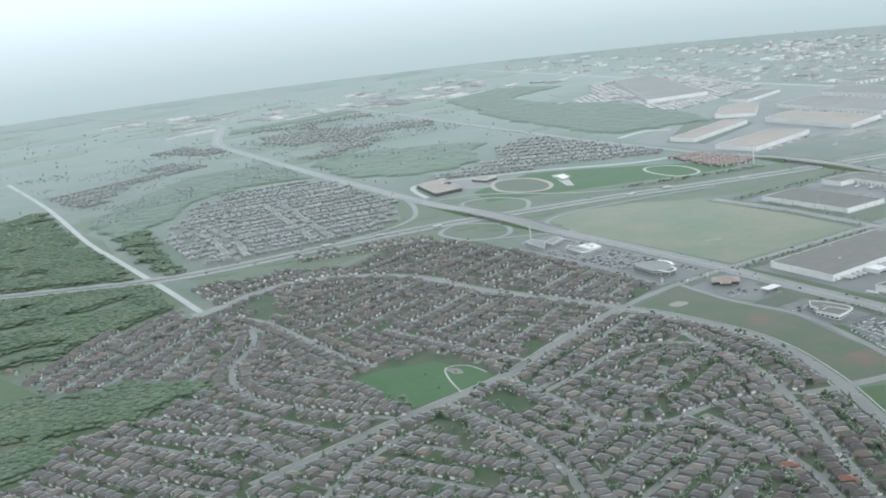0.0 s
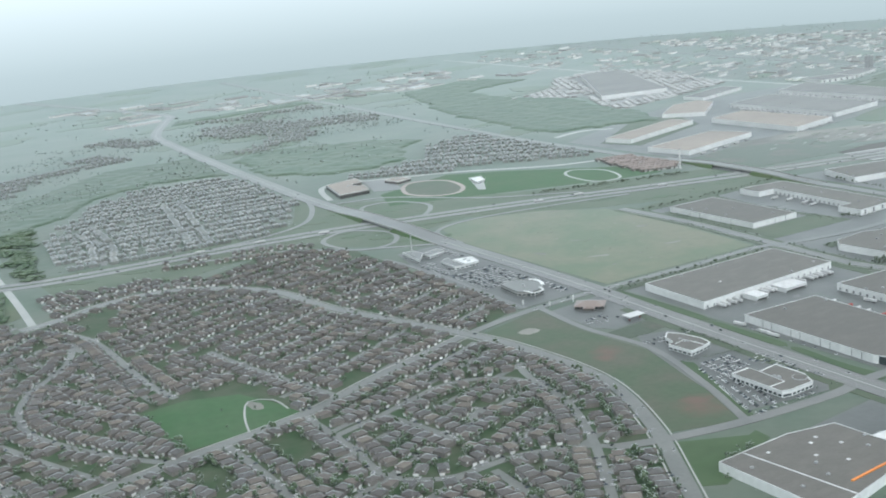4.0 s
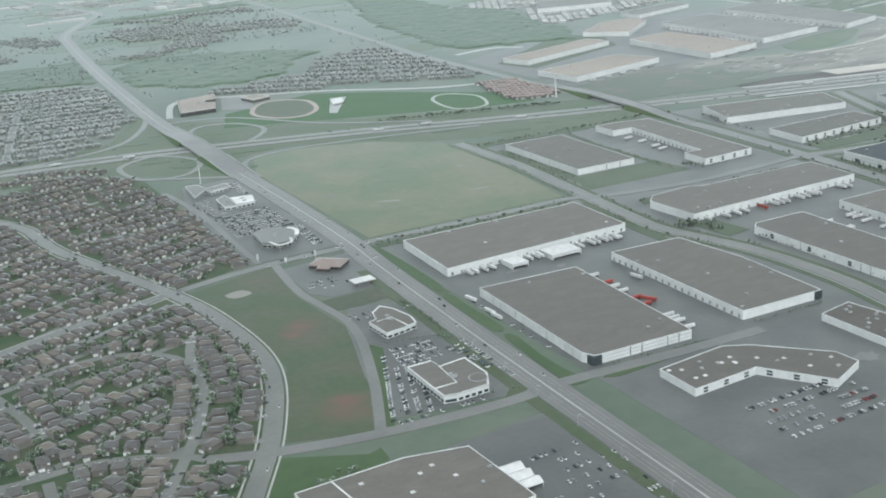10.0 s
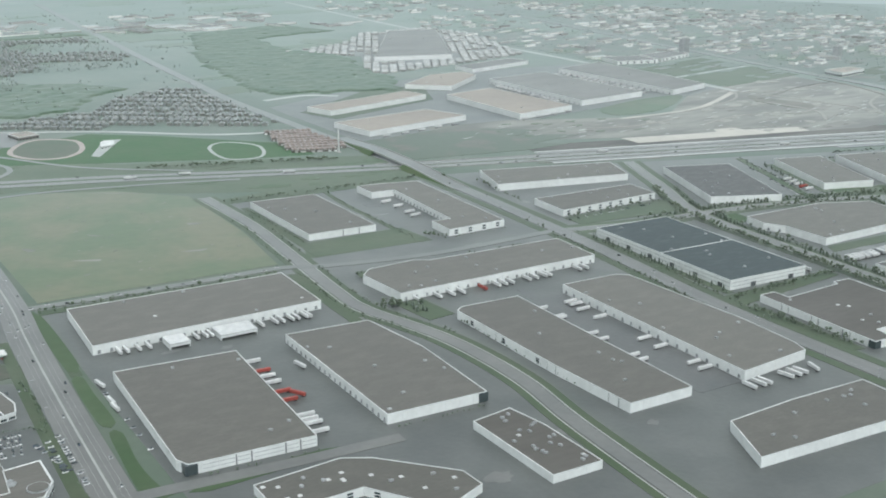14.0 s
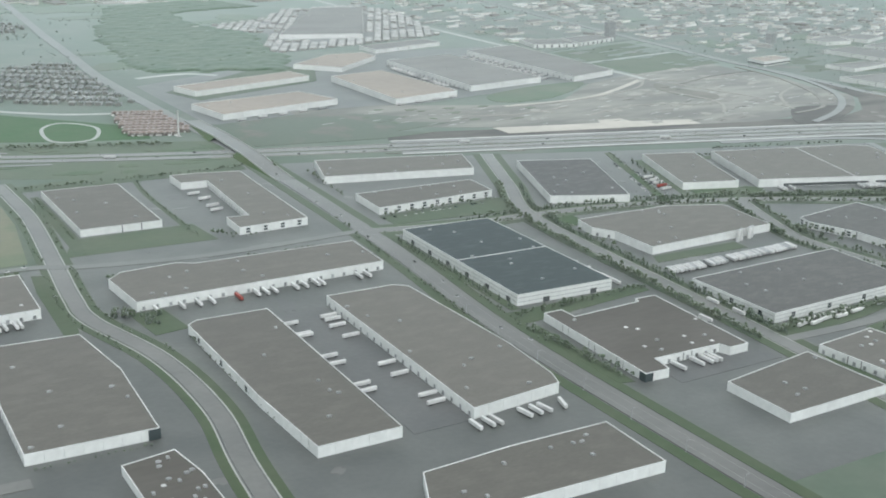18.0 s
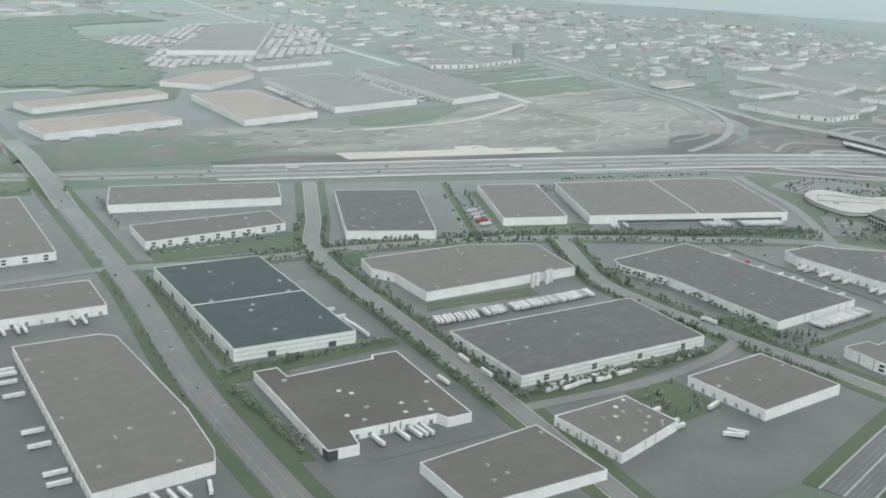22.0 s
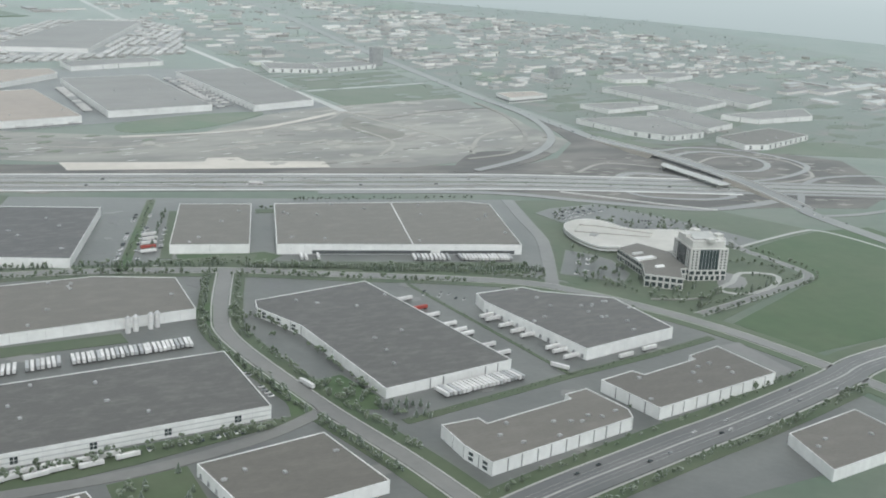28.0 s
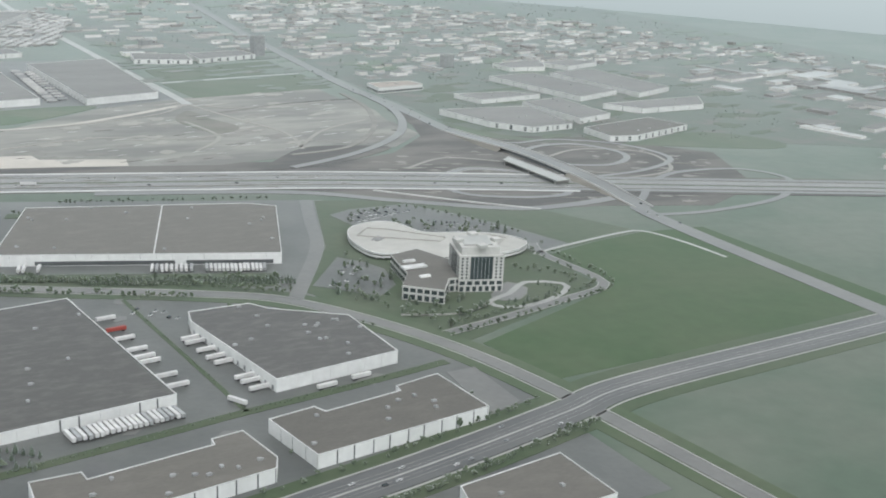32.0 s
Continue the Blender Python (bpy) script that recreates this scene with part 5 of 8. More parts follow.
strip("garden_wall", ((2692, 816), (2716, 806), (2744, 800), (2780, 812)), 1.0, 1.6, "concrete", "low pale garden wall", category="wall", keep=False)
flat("ground_office_terrace", ((2786, 822), (2810, 812), (2834, 836), (2826, 858), (2806, 846)), 0.34, "street", "grey paved terrace before an office tower", True)


# ---- smaller buildings ----
def lowrise(pts, h, label, wall="panel", roof="roof", name="store", cat="store", windows=True, units=4, edge="coping"):
    pts = ccw(pts)
    n = len(pts)
    o = Vector((sum(p[0] for p in pts) / n, sum(p[1] for p in pts) / n))
    q = [Vector(p) - o for p in pts]
    t = thing(name, place(o.x, o.y), label, cat)
    bm = bmesh.new()
    prism(bm, [tuple(p) for p in q], -0.3, h)
    part("wall", bm, wall, t)
    bm = bmesh.new()
    prism(bm, [tuple(p * 0.95) for p in q], h, h + 0.12)
    part("roof", bm, roof, t)
    bm = bmesh.new()
    strip_mesh(bm, q, 0.7, h + 0.5, h - 0.6, closed=True)
    part("coping", bm, edge, t, "white roof edge" if edge == "coping" else "grey roof edge")
    if windows:
        for k in range(n):
            a, b = q[k], q[(k + 1) % n]
            out = Vector(((b - a).y, -(b - a).x)).normalized() * 0.05
            c = max(1, int((b - a).length / 6))
            facade(t, a + out, b + out, 0.4, h * 0.6, c, 1, (b - a).length / c - 2.0, h * 0.34)
    unit = piece(("unit",), lambda bm: (box(bm, -1.5, -1.1, 0, 1.5, 1.1, 1.3), box(bm, -1.1, -0.7, 1.3, 0.9, 0.7, 1.6)), "steel")
    rnd = random.Random(int(o.x))
    for _ in range(units):
        put("roof_unit", unit, t, place(rnd.uniform(-0.45, 0.45) * (q[0] - q[1]).length * 0.5, rnd.uniform(-7, 7), h + 0.1, rnd.choice((0, 90))))
    return t


corner = lowrise(((1117, 906), (1137, 909), (1151, 913), (1154, 930), (1149, 958), (1141, 972), (1128, 960), (1124, 943), (1115, 940)), 6, "car showroom with brown roofs and white edges", name="car_showroom", cat="showroom")
for a, b in (((-14, -1), (2, 2)), ((2, 2), (6, -26))):
    bm = bmesh.new()
    p, q = Vector(a), Vector(b)
    side = Vector((-(q - p).y, (q - p).x)).normalized() * 0.4
    prism(bm, ccw([tuple(p - side), tuple(q - side), tuple(q + side), tuple(p + side)]), 6.1, 6.8)
    part("parapet", bm, "coping", corner, "white parapet across the roof")
show = lowrise(((1096, 758), (1107, 755), (1137, 756), (1147, 776), (1147, 814), (1121, 811), (1120, 826), (1097, 826)), 7, "large car showroom with brown roofs on a crowded lot", name="car_showroom", cat="showroom", units=8)
for ax, ay, bx, by in ((1120, 811, 1117, 774), (1117, 774, 1097, 774)):
    bm = bmesh.new()
    p, q = Vector((ax - 1121.5, ay - 790.25)), Vector((bx - 1121.5, by - 790.25))
    s = Vector((-(q - p).y, (q - p).x)).normalized() * 0.4
    prism(bm, ccw([tuple(p - s), tuple(q - s), tuple(q + s), tuple(p + s)]), 7.0, 7.9)
    part("parapet", bm, "coping", show, "white parapet across the roof")
bm = bmesh.new()
tube(bm, 14, -19, -0.2, 8.2, 8.0, n=20)
drum = part("rotunda", bm, "steel", show, "round grey rotunda at a corner")
bm = bmesh.new()
tube(bm, 14, -19, 8.2, 8.4, 7.2, n=20)
part("rotunda_roof", bm, "roof", drum, "brown flat roof")
lowrise(((1114, 1484), (1139, 1514), (1135, 1541), (1119, 1543)), 6, "pale car showroom beside an arterial road", name="car_showroom", cat="showroom", roof="street", units=2)
lowrise(((1141, 1498), (1173, 1508), (1170, 1525), (1138, 1517)), 5, "low pale service building of a car lot", name="service_building", cat="service building", roof="street", units=1)
lowrise(((1132, 1412), (1147, 1410), (1150, 1466), (1134, 1454)), 5, "grey wing of a car showroom", name="service_building", cat="service building", roof="street", units=2)
lowrise(((1148, 1410), (1172, 1411), (1179, 1440), (1150, 1446)), 6, "small showroom with a bright white roof", name="car_showroom", cat="showroom", roof="coping")
grey = lowrise(((1118, 1236), (1130, 1222), (1150, 1222), (1161, 1240), (1164, 1260), (1156, 1282), (1140, 1288), (1122, 1280)), 6, "grey car showroom with white canopies", wall="concrete", name="car_showroom", cat="showroom", roof="lane", units=2, edge="lane")
for pts, wide in ((((18, -16), (24, -4), (25, 8), (20, 18)), 5.0), (((-17, -22), (-12, -40), (4, -36), (8, -22)), 3.0)):
    bm = bmesh.new()
    strip_mesh(bm, smooth([Vector(p) for p in pts], 4), wide, 6.9, 6.3)
    canopy = part("entrance_canopy", bm, "coping", grey, "white curved canopy")
    for p in (pts[0], pts[1], pts[2], pts[3]):
        bm = bmesh.new()
        tube(bm, p[0], p[1], -0.2, 6.4, 0.35, n=8)
        part("column", bm, "coping", canopy)
lowrise(((1259, 2034), (1323, 2032), (1340, 2086), (1322, 2092), (1330, 2118), (1349, 2114), (1365, 2167), (1287, 2152)), 8, "sprawling red-brown brick school", wall="brick", roof="roof_tan", name="school", cat="school")
lowrise(((1404, 2060), (1440, 2070), (1430, 2110), (1395, 2100)), 6, "brown brick school annexe", wall="brick", roof="roof_tan", name="school_annexe", cat="school")
lowrise(((1505, 1920), (1530, 1930), (1540, 1965), (1515, 1960)), 4, "small pale flat-roofed sports pavilion", name="pavilion", cat="pavilion", roof="coping", units=0)
lowrise(((3190, 1830), (3290, 1850), (3284, 1890), (3195, 1884)), 11, "far pale apartment block", name="apartment_block", cat="apartment block", roof="roof_tan")
for x, y, h in ((3476, 2090, 26), (2960, 2475, 18), (3150, 2318, 42)):
    lowrise(((x, y), (x + 26, y + 6), (x + 22, y + 20), (x - 4, y + 14)), h, "far grey office block in haze", name="office_block", cat="office building", wall="steel", roof="roof_far", windows=False)
flat("ground_dealer_lot", ((1066, 846), (1044, 760), (1150, 740), (1176, 760), (1190, 980), (1120, 1000), (1100, 960)), 0.2, "lot", "crowded dealer car park")
flat("ground_gas_lot", ((1104, 1060), (1106, 1150), (1194, 1158), (1192, 1040), (1120, 1036)), 0.2, "lot", "corner lot with a filling station")
flat("ground_dealer_lot_north", ((1085, 1186), (1192, 1188), (1194, 1560), (1120, 1562), (1092, 1450)), 0.2, "lot", "strip of dealer car parks along the arterial road")
flat("ground_store_lot", ((1022, 690), (1170, 700), (1168, 480), (1080, 480), (1074, 660)), 0.2, "lot", "store car park")


def canopy():
    t = thing("filling_station_canopy", place(1160, 1052), "white flat canopy over fuel pumps", "canopy")
    bm = bmesh.new()
    box(bm, -12, -7, 5, 12, 7, 6.1)
    part("roof", bm, "white", t)
    for x in (-8, 8):
        bm = bmesh.new()
        tube(bm, x, 0, 0.1, 5, 0.4)
        part("column", bm, "steel", t)
        bm = bmesh.new()
        box(bm, x - 0.6, -2.5, 0.1, x + 0.6, -1.3, 1.8)
        part("fuel_pump", bm, "red", t)


canopy()


def garden_tent():
    t = thing("garden_tent", place(1064, 604), "bright white ridged fabric roof beside a store", "tent")
    for k in range(3):
        bm = bmesh.new()
        y0 = k * 12.0
        v = [bm.verts.new(p) for p in ((0, y0, 4), (27, y0, 4), (27, y0 + 6, 7), (0, y0 + 6, 7), (27, y0 + 12, 4), (0, y0 + 12, 4))]
        for f in ((0, 1, 2, 3), (3, 2, 4, 5), (0, 3, 5), (1, 4, 2)):
            bm.faces.new([v[i] for i in f])
        part("fabric_roof", bm, "white", t)
        for x in (0.5, 26.5):
            bm = bmesh.new()
            tube(bm, x, y0 + 0.6, 0, 4.2, 0.25, n=6)
            part("post", bm, "steel", t)


garden_tent()
sign = thing("store_sign_band", place(1003, 588, 0, 4), "bright orange fascia over a store entrance", "sign")
bm = bmesh.new()
box(bm, -14, -2.4, 4.5, 46, -0.4, 9.6)
part("fascia", bm, "orange", sign)
bm = bmesh.new()
box(bm, -2, -2.6, 6.2, 30, -2.4, 8.2)
part("emblem", bm, "white", sign, "plain white band")


# ---- masts, poles, silos ----
def mast(x, y, h, r, label, name="mast"):
    t = thing(name, place(x, y), label, "mast")
    bm = bmesh.new()
    tube(bm, 0, 0, -0.3, h, r, r * 0.6)
    part("shaft", bm, "white", t)
    bm = bmesh.new()
    box(bm, -r * 2.2, -r * 2.2, -0.3, r * 2.2, r * 2.2, 0.8)
    part("base", bm, "concrete", t)
    for k in range(3):
        bm = bmesh.new()
        a = k * 2.1
        box(bm, math.cos(a) * r * 1.5 - 0.3, math.sin(a) * r * 1.5 - 0.3, h - 3, math.cos(a) * r * 1.5 + 0.3, math.sin(a) * r * 1.5 + 0.3, h - 0.4)
        part("antenna", bm, "steel", t)


mast(1147, 1564, 27, 0.9, "tall white lighting mast beside a highway ramp")
mast(1831, 1696, 40, 1.7, "tall white communication tower beside the highway", "communication_tower")
for x, y, h in ((1096, 1192, 9), (1152, 1160, 10), (1119, 1166, 7)):
    t = thing("pylon_sign", place(x, y), "white roadside pylon sign", "sign", "pylon signs")
    bm = bmesh.new()
    box(bm, -1.2, -0.5, h * 0.35, 1.2, 0.5, h)
    part("panel", bm, "white", t)
    bm = bmesh.new()
    box(bm, -0.5, -0.4, -0.3, 0.5, 0.4, h * 0.35)
    part("post", bm, "steel", t)
for x, y in ((2212, 906), (2219, 908), (2232, 909), (2238, 911)):
    t = thing("silo", place(x, y), "white steel silo beside a factory", "silo", "silos")
    bm = bmesh.new()
    tube(bm, 0, 0, -0.2, 13, 2.4, n=14)
    tank = part("tank", bm, "white", t)
    bm = bmesh.new()
    tube(bm, 0, 0, 13, 14.6, 2.4, 0.5, n=14)
    part("cap", bm, "steel", tank, "grey conical cap")


def lamp_row(line, off, gap, group):
    base = None
    acc = 0.0
    line = smooth(line, 10)
    for p, q in zip(line, line[1:]):
        acc += (q - p).length
        if acc < gap:
            continue
        acc = 0.0
        d = (q - p).normalized()
        c = p + Vector((-d.y, d.x)) * off
        m = place(c.x, c.y, 0, math.degrees(math.atan2(d.y, d.x)) + (180 if off < 0 else 0))
        if base is None:
            base = thing("street_lamp", m, "grey street lamp with a curved arm beside a road", "street lamp", group)
            bm = bmesh.new()
            tube(bm, 0, 0, -0.2, 10, 0.2, 0.12, n=6)
            part("pole", bm, "steel", base)
            bm = bmesh.new()
            box(bm, -0.1, -2.6, 9.8, 0.1, 0, 10.0)
            part("arm", bm, "steel", base)
            bm = bmesh.new()
            box(bm, -0.25, -3.2, 9.7, 0.25, -2.5, 9.95)
            part("lamp_head", bm, "steel", base)
        else:
            copy_thing(base, m)


lamp_row(MAVIS[:6], 17, 55, "street lamps on the arterial road")
lamp_row(EAST[:5], 13, 55, "street lamps on the east road")
lamp_row(COLLECTOR[5:], -9.5, 45, "street lamps on the collector road")


# ---- trailers, trucks, cars ----
def wheel_mesh(bm, x, y, r, w):
    n = 10
    a = [bm.verts.new((x + r * math.cos(2 * math.pi * i / n), y - w / 2, r + r * math.sin(2 * math.pi * i / n))) for i in range(n)]
    b = [bm.verts.new((v.co.x, y + w / 2, v.co.z)) for v in a]
    bm.faces.new(a[::-1])
    bm.faces.new(b)
    for i in range(n):
        bm.faces.new((a[i], a[(i + 1) % n], b[(i + 1) % n], b[i]))


def axle_mesh(bm, x):
    """Two wheels and the axle between them, turned in one piece."""
    n = 10
    rings = []
    for y, r in ((-1.2, 0.5), (-0.7, 0.5), (-0.7, 0.12), (0.7, 0.12), (0.7, 0.5), (1.2, 0.5)):
        rings.append([bm.verts.new((x + r * math.cos(2 * math.pi * i / n), y, 0.5 + r * math.sin(2 * math.pi * i / n))) for i in range(n)])
    for a, b in zip(rings, rings[1:]):
        for i in range(n):
            bm.faces.new((a[i], a[(i + 1) % n], b[(i + 1) % n], b[i]))
    bm.faces.new(rings[0][::-1])
    bm.faces.new(rings[-1])


def trailer_base(mat, label):
    t = thing("semi_trailer", place(0, 0), label, "trailer", "semi-trailers in the yards")
    bm = bmesh.new()
    box(bm, -8, -1.3, 1.2, 8, 1.3, 4.1)
    bmesh.ops.bevel(bm, geom=bm.edges[:], offset=0.12, segments=1, affect="EDGES")
    part("box", bm, mat, t)
    bm = bmesh.new()
    box(bm, -7.6, -0.6, 0.85, 7.4, 0.6, 1.2)
    part("chassis", bm, "joint", t)
    for x in (-6.2, -4.9):
        bm = bmesh.new()
        axle_mesh(bm, x)
        part("axle", bm, "tyre", t)
    return t


TRAILERS = {k: trailer_base(k, l) for k, l in (("white", "white box semi-trailer parked in a yard"), ("red", "red box semi-trailer parked in a yard"),
            ("steel", "grey steel semi-trailer parked in a yard"))}
USED = set()


def trailer(x, y, rz, mat="white"):
    m = place(x, y, 0.1, rz)
    if mat not in USED:
        USED.add(mat)
        TRAILERS[mat].matrix_basis = m
        return TRAILERS[mat]
    return copy_thing(TRAILERS[mat], m)


def trailer_row(a, b, n, rz, rnd, mats=("white", "white", "white", "steel")):
    for i in range(n):
        f = i / max(1, n - 1)
        trailer(a[0] + (b[0] - a[0]) * f + rnd.uniform(-0.4, 0.4), a[1] + (b[1] - a[1]) * f + rnd.uniform(-0.8, 0.8), rz + rnd.uniform(-1.5, 1.5), rnd.choice(mats))


rnd = random.Random(5)
for x, y in ((1703, 905), (1703, 896), (1700, 880), (1700, 853), (1699, 785), (1698, 761), (1698, 716), (1697, 701)):
    trailer(x, y, 2)
for x, y in ((1664, 903), (1664, 875), (1664, 871), (1663, 820), (1662, 803), (1661, 757), (1660, 744)):
    trailer(x, y, 181)
for x in (1702, 1713, 1720, 1746, 1756, 1764, 1781):
    trailer(x, 652, 88 + rnd.uniform(-14, 14))
for k, (x, y) in enumerate(((1358, 923), (1357, 898), (1356, 885), (1355, 870), (1354, 848), (1352, 829), (1351, 795), (1350, 786), (1350, 778), (1348, 762))):
    trailer(x, y, 178, "red" if k in (1, 4, 5) else "white")
trailer(1364, 838, 120, "red")
trailer(1392, 894, 100)
for x, y, a in ((1223, 943, 100), (1221, 903, 95), (1220, 889, 95)):
    trailer(x + 4, y, a)
for x in (1263, 1270, 1281, 1291, 1337, 1346, 1351, 1403, 1418, 1425, 1435, 1441, 1450, 1454):
    trailer(x, 1010, 92)
for x in (1571, 1595, 1611, 1624, 1669, 1678, 1687, 1709, 1719, 1731, 1737, 1778, 1788):
    trailer(x, 992, 91)


def loading_shelter(x0, y0, x1, y1):
    t = thing("loading_shelter", place((x0 + x1) / 2, (y0 + y1) / 2), "white flat-roofed loading shelter at a warehouse dock", "shelter")
    a, b = (x1 - x0) / 2, (y1 - y0) / 2
    bm = bmesh.new()
    box(bm, -a, -b, 5.2, a, b, 6.0)
    part("roof", bm, "white", t)
    for x in (-a + 0.6, a - 0.6):
        bm = bmesh.new()
        box(bm, x - 0.3, -b + 0.3, -0.2, x + 0.3, b - 0.3, 5.2)
        part("side_wall", bm, "panel", t)
    bm = bmesh.new()
    box(bm, -a + 0.9, -b + 0.5, 2.6, a - 0.9, -b + 0.8, 5.2)
    part("front_panel", bm, "panel", t)


loading_shelter(1306, 992, 1326, 1015.8)
loading_shelter(1355, 990, 1392, 1016)
trailer(1650, 990, 91, "red")
trailer_row((2072, 858), (2113, 857), 11, 78, rnd)
trailer_row((2122, 858), (2146, 859), 7, 80, rnd)
trailer_row((2157, 859), (2250, 862), 26, 82, rnd)
for x in (1910, 1930, 1940, 1945, 1950):
    trailer(x, 664, 93)
for k, (x, y) in enumerate(((2463, 897), (2464, 870), (2465, 849), (2467, 823), (2468, 807), (2469, 797), (2472, 767), (2474, 747))):
    trailer(x + 3, y, 186, "red" if k == 1 else "white")
trailer_row((2390, 696), (2463, 704), 21, 97, rnd)
for x, y in ((2515, 830), (2515, 821), (2518, 803), (2520, 787), (2522, 775), (2526, 743), (2527, 734), (2528, 720)):
    trailer(x - 1, y, 7)
trailer(2505, 705, 120)
trailer(2572, 704, 7)
trailer(2602, 710, 7)
for a, b, n in (((2429, 1050), (2433, 1048), 2), ((2445, 1044), (2448, 1043), 1), ((2538, 1010), (2571, 998), 9), ((2584, 993), (2634, 976), 15)):
    trailer_row(a, b, n, 72, rnd)
for x, y in ((1993, 925), (1994, 904), (1997, 888), (1998, 873), (1998, 858)):
    trailer(x, y, 90 if y < 890 else 0)
for x, y, a in ((2077, 684, 12), (2092, 681, 8), (2108, 684, 5), (2126, 682, 4), (2086, 689, 6), (2104, 691, 5), (2122, 690, 5), (2140, 691, 5), (2150, 685, 6), (2046, 769, 88), (2047, 735, 88), (2121, 615, 10), (2120, 593, 8),
                (2119, 585, 8), (2171, 602, 20), (2148, 556, 140), (2154, 558, 130), (2007, 737, 92), (1738, 1366, 8), (1742, 1338, 8), (1740, 1304, 8), (1738, 1285, 8)):
    trailer(x, y, a)
for a, b, n in (((2260, 1776), (2380, 1800), 4), ((2425, 1900), (2432, 2120), 14), ((2645, 1890), (2650, 2200), 18), ((2664, 1900), (2670, 2180), 12), ((1960, 1766), (2120, 1800), 5)):
    trailer_row(a, b, n, 5, rnd)


for x, y, a, mt in ((2318, 1176, 70, "white"), (2314, 1160, 70, "white"), (2309, 1146, 70, "white"), (2304, 1132, 70, "red"), (2300, 1118, 70, "white")):
    trailer(x - 8, y, a - 68, mt)


def truck(x, y, rz):
    t = thing("truck", place(x, y, 0.6, rz), "white articulated truck driving on a road", "truck", "trucks")
    for nm, b, mat in (("box", (-8, -1.3, 1.2, 6.5, 1.3, 4.1), "white"), ("cab", (7.2, -1.2, 0.7, 9.6, 1.2, 3.6), "white"), ("windscreen", (9.55, -1.0, 2.2, 9.7, 1.0, 3.3), "glass"), ("chassis", (-7.6, -0.6, 0.6, 9, 0.6, 1.2), "joint")):
        bm = bmesh.new()
        box(bm, *b)
        part(nm, bm, mat, t)
    for x0 in (-6.4, -5.1, 6.2, 8.6):
        bm = bmesh.new()
        axle_mesh(bm, x0)
        part("axle", bm, "tyre", t)


for x, y, a in ((2303, 748, 100), (1000, 1822, 168), (900, 1840, 172), (1105, 1790, 160), (1560, 1668, 162), (1480, 1683, 342), (2200, 1470, 163), (2500, 1360, 344), (1700, 1600, 162)):
    truck(x, y, a)


def car_parts(t, mat):
    bm = bmesh.new()
    box(bm, -2.2, -0.88, 0.3, 2.2, 0.88, 0.95)
    bmesh.ops.bevel(bm, geom=bm.edges[:], offset=0.16, segments=2, affect="EDGES")
    part("body", bm, mat, t)
    bm = bmesh.new()
    lo = [bm.verts.new(p) for p in ((-1.7, -0.8, 0.9), (1.1, -0.8, 0.9), (1.1, 0.8, 0.9), (-1.7, 0.8, 0.9))]
    hi = [bm.verts.new(p) for p in ((-1.2, -0.64, 1.42), (0.4, -0.64, 1.42), (0.4, 0.64, 1.42), (-1.2, 0.64, 1.42))]
    for i in range(4):
        bm.faces.new((lo[i], lo[(i + 1) % 4], hi[(i + 1) % 4], hi[i]))
    part("cabin_glass", bm, "glass", t)
    bm = bmesh.new()
    box(bm, -1.22, -0.66, 1.4, 0.42, 0.66, 1.47)
    part("roof", bm, mat, t)
    for x in (-1.35, 1.35):
        for y in (-0.82, 0.82):
            bm = bmesh.new()
            wheel_mesh(bm, x, y, 0.32, 0.2)
            part("wheel", bm, "tyre", t)


KINDS = (("car_white", "white car on wet grey asphalt"), ("car_white", "white car on wet grey asphalt"), ("car_white", "white car on wet grey asphalt"), ("car_white", "white car on wet grey asphalt"), ("car_silver", "silver car on wet grey asphalt"), ("car_silver", "silver car on wet grey asphalt"), ("car_dark", "dark car on wet grey asphalt"), ("car_dark", "dark car on wet grey asphalt"), ("car_silver", "silver car on wet grey asphalt"), ("car_white", "white car on wet grey asphalt"), ("car_white", "white car on wet grey asphalt"), ("car_red", "red car on wet grey asphalt"))
CARS = {}
SPOTS = []


def car_grid(a, b, n, depth, rows, rz, fill=0.85, seed=1):
    """Rows of cars parked side by side from a to b, further rows towards depth."""
    r = random.Random(seed)
    for j in range(rows):
        for i in range(n):
            if r.random() < fill:
                f = i / max(1, n - 1)
                SPOTS.append((a[0] + (b[0] - a[0]) * f + depth[0] * j + r.uniform(-0.2, 0.2), a[1] + (b[1] - a[1]) * f + depth[1] * j + r.uniform(-0.3, 0.3), rz + r.choice((0, 180)) + r.uniform(-2, 2), 0.2))


car_grid((1099, 878), (1049, 755), 34, (5.5, -2), 1, 22, 0.85, 2)
car_grid((1096, 846), (1064, 760), 26, (9, -3), 3, 20, 0.75, 22)
car_grid((1102, 846), (1140, 846), 14, (1.5, 8.5), 5, 88, 0.85, 3)
car_grid((1150, 866), (1164, 800), 18, (6, 1), 1, 5, 0.6, 23)
car_grid((1052, 748), (1130, 747), 18, (2, 8), 1, 95, 0.6, 4)
car_grid((1160, 770), (1162, 860), 20, (9, 2), 2, 5, 0.6, 5)
car_grid((1105, 965), (1170, 968), 14, (0, 9), 2, 88, 0.6, 6)
car_grid((1108, 1296), (1180, 1300), 24, (0, 9), 11, 90, 0.75, 7)
car_grid((1172, 1210), (1178, 1290), 18, (7, 0), 2, 0, 0.7, 31)
car_grid((1106, 1400), (1128, 1404), 8, (0, 9), 9, 90, 0.7, 8)
car_grid((1170, 1430), (1180, 1540), 24, (8, 0), 2, 0, 0.6, 9)
car_grid((1110, 1066), (1150, 1070), 10, (0, 10), 3, 90, 0.35, 10)
car_grid((1085, 500), (1160, 505), 20, (0, 14), 11, 90, 0.3, 11)
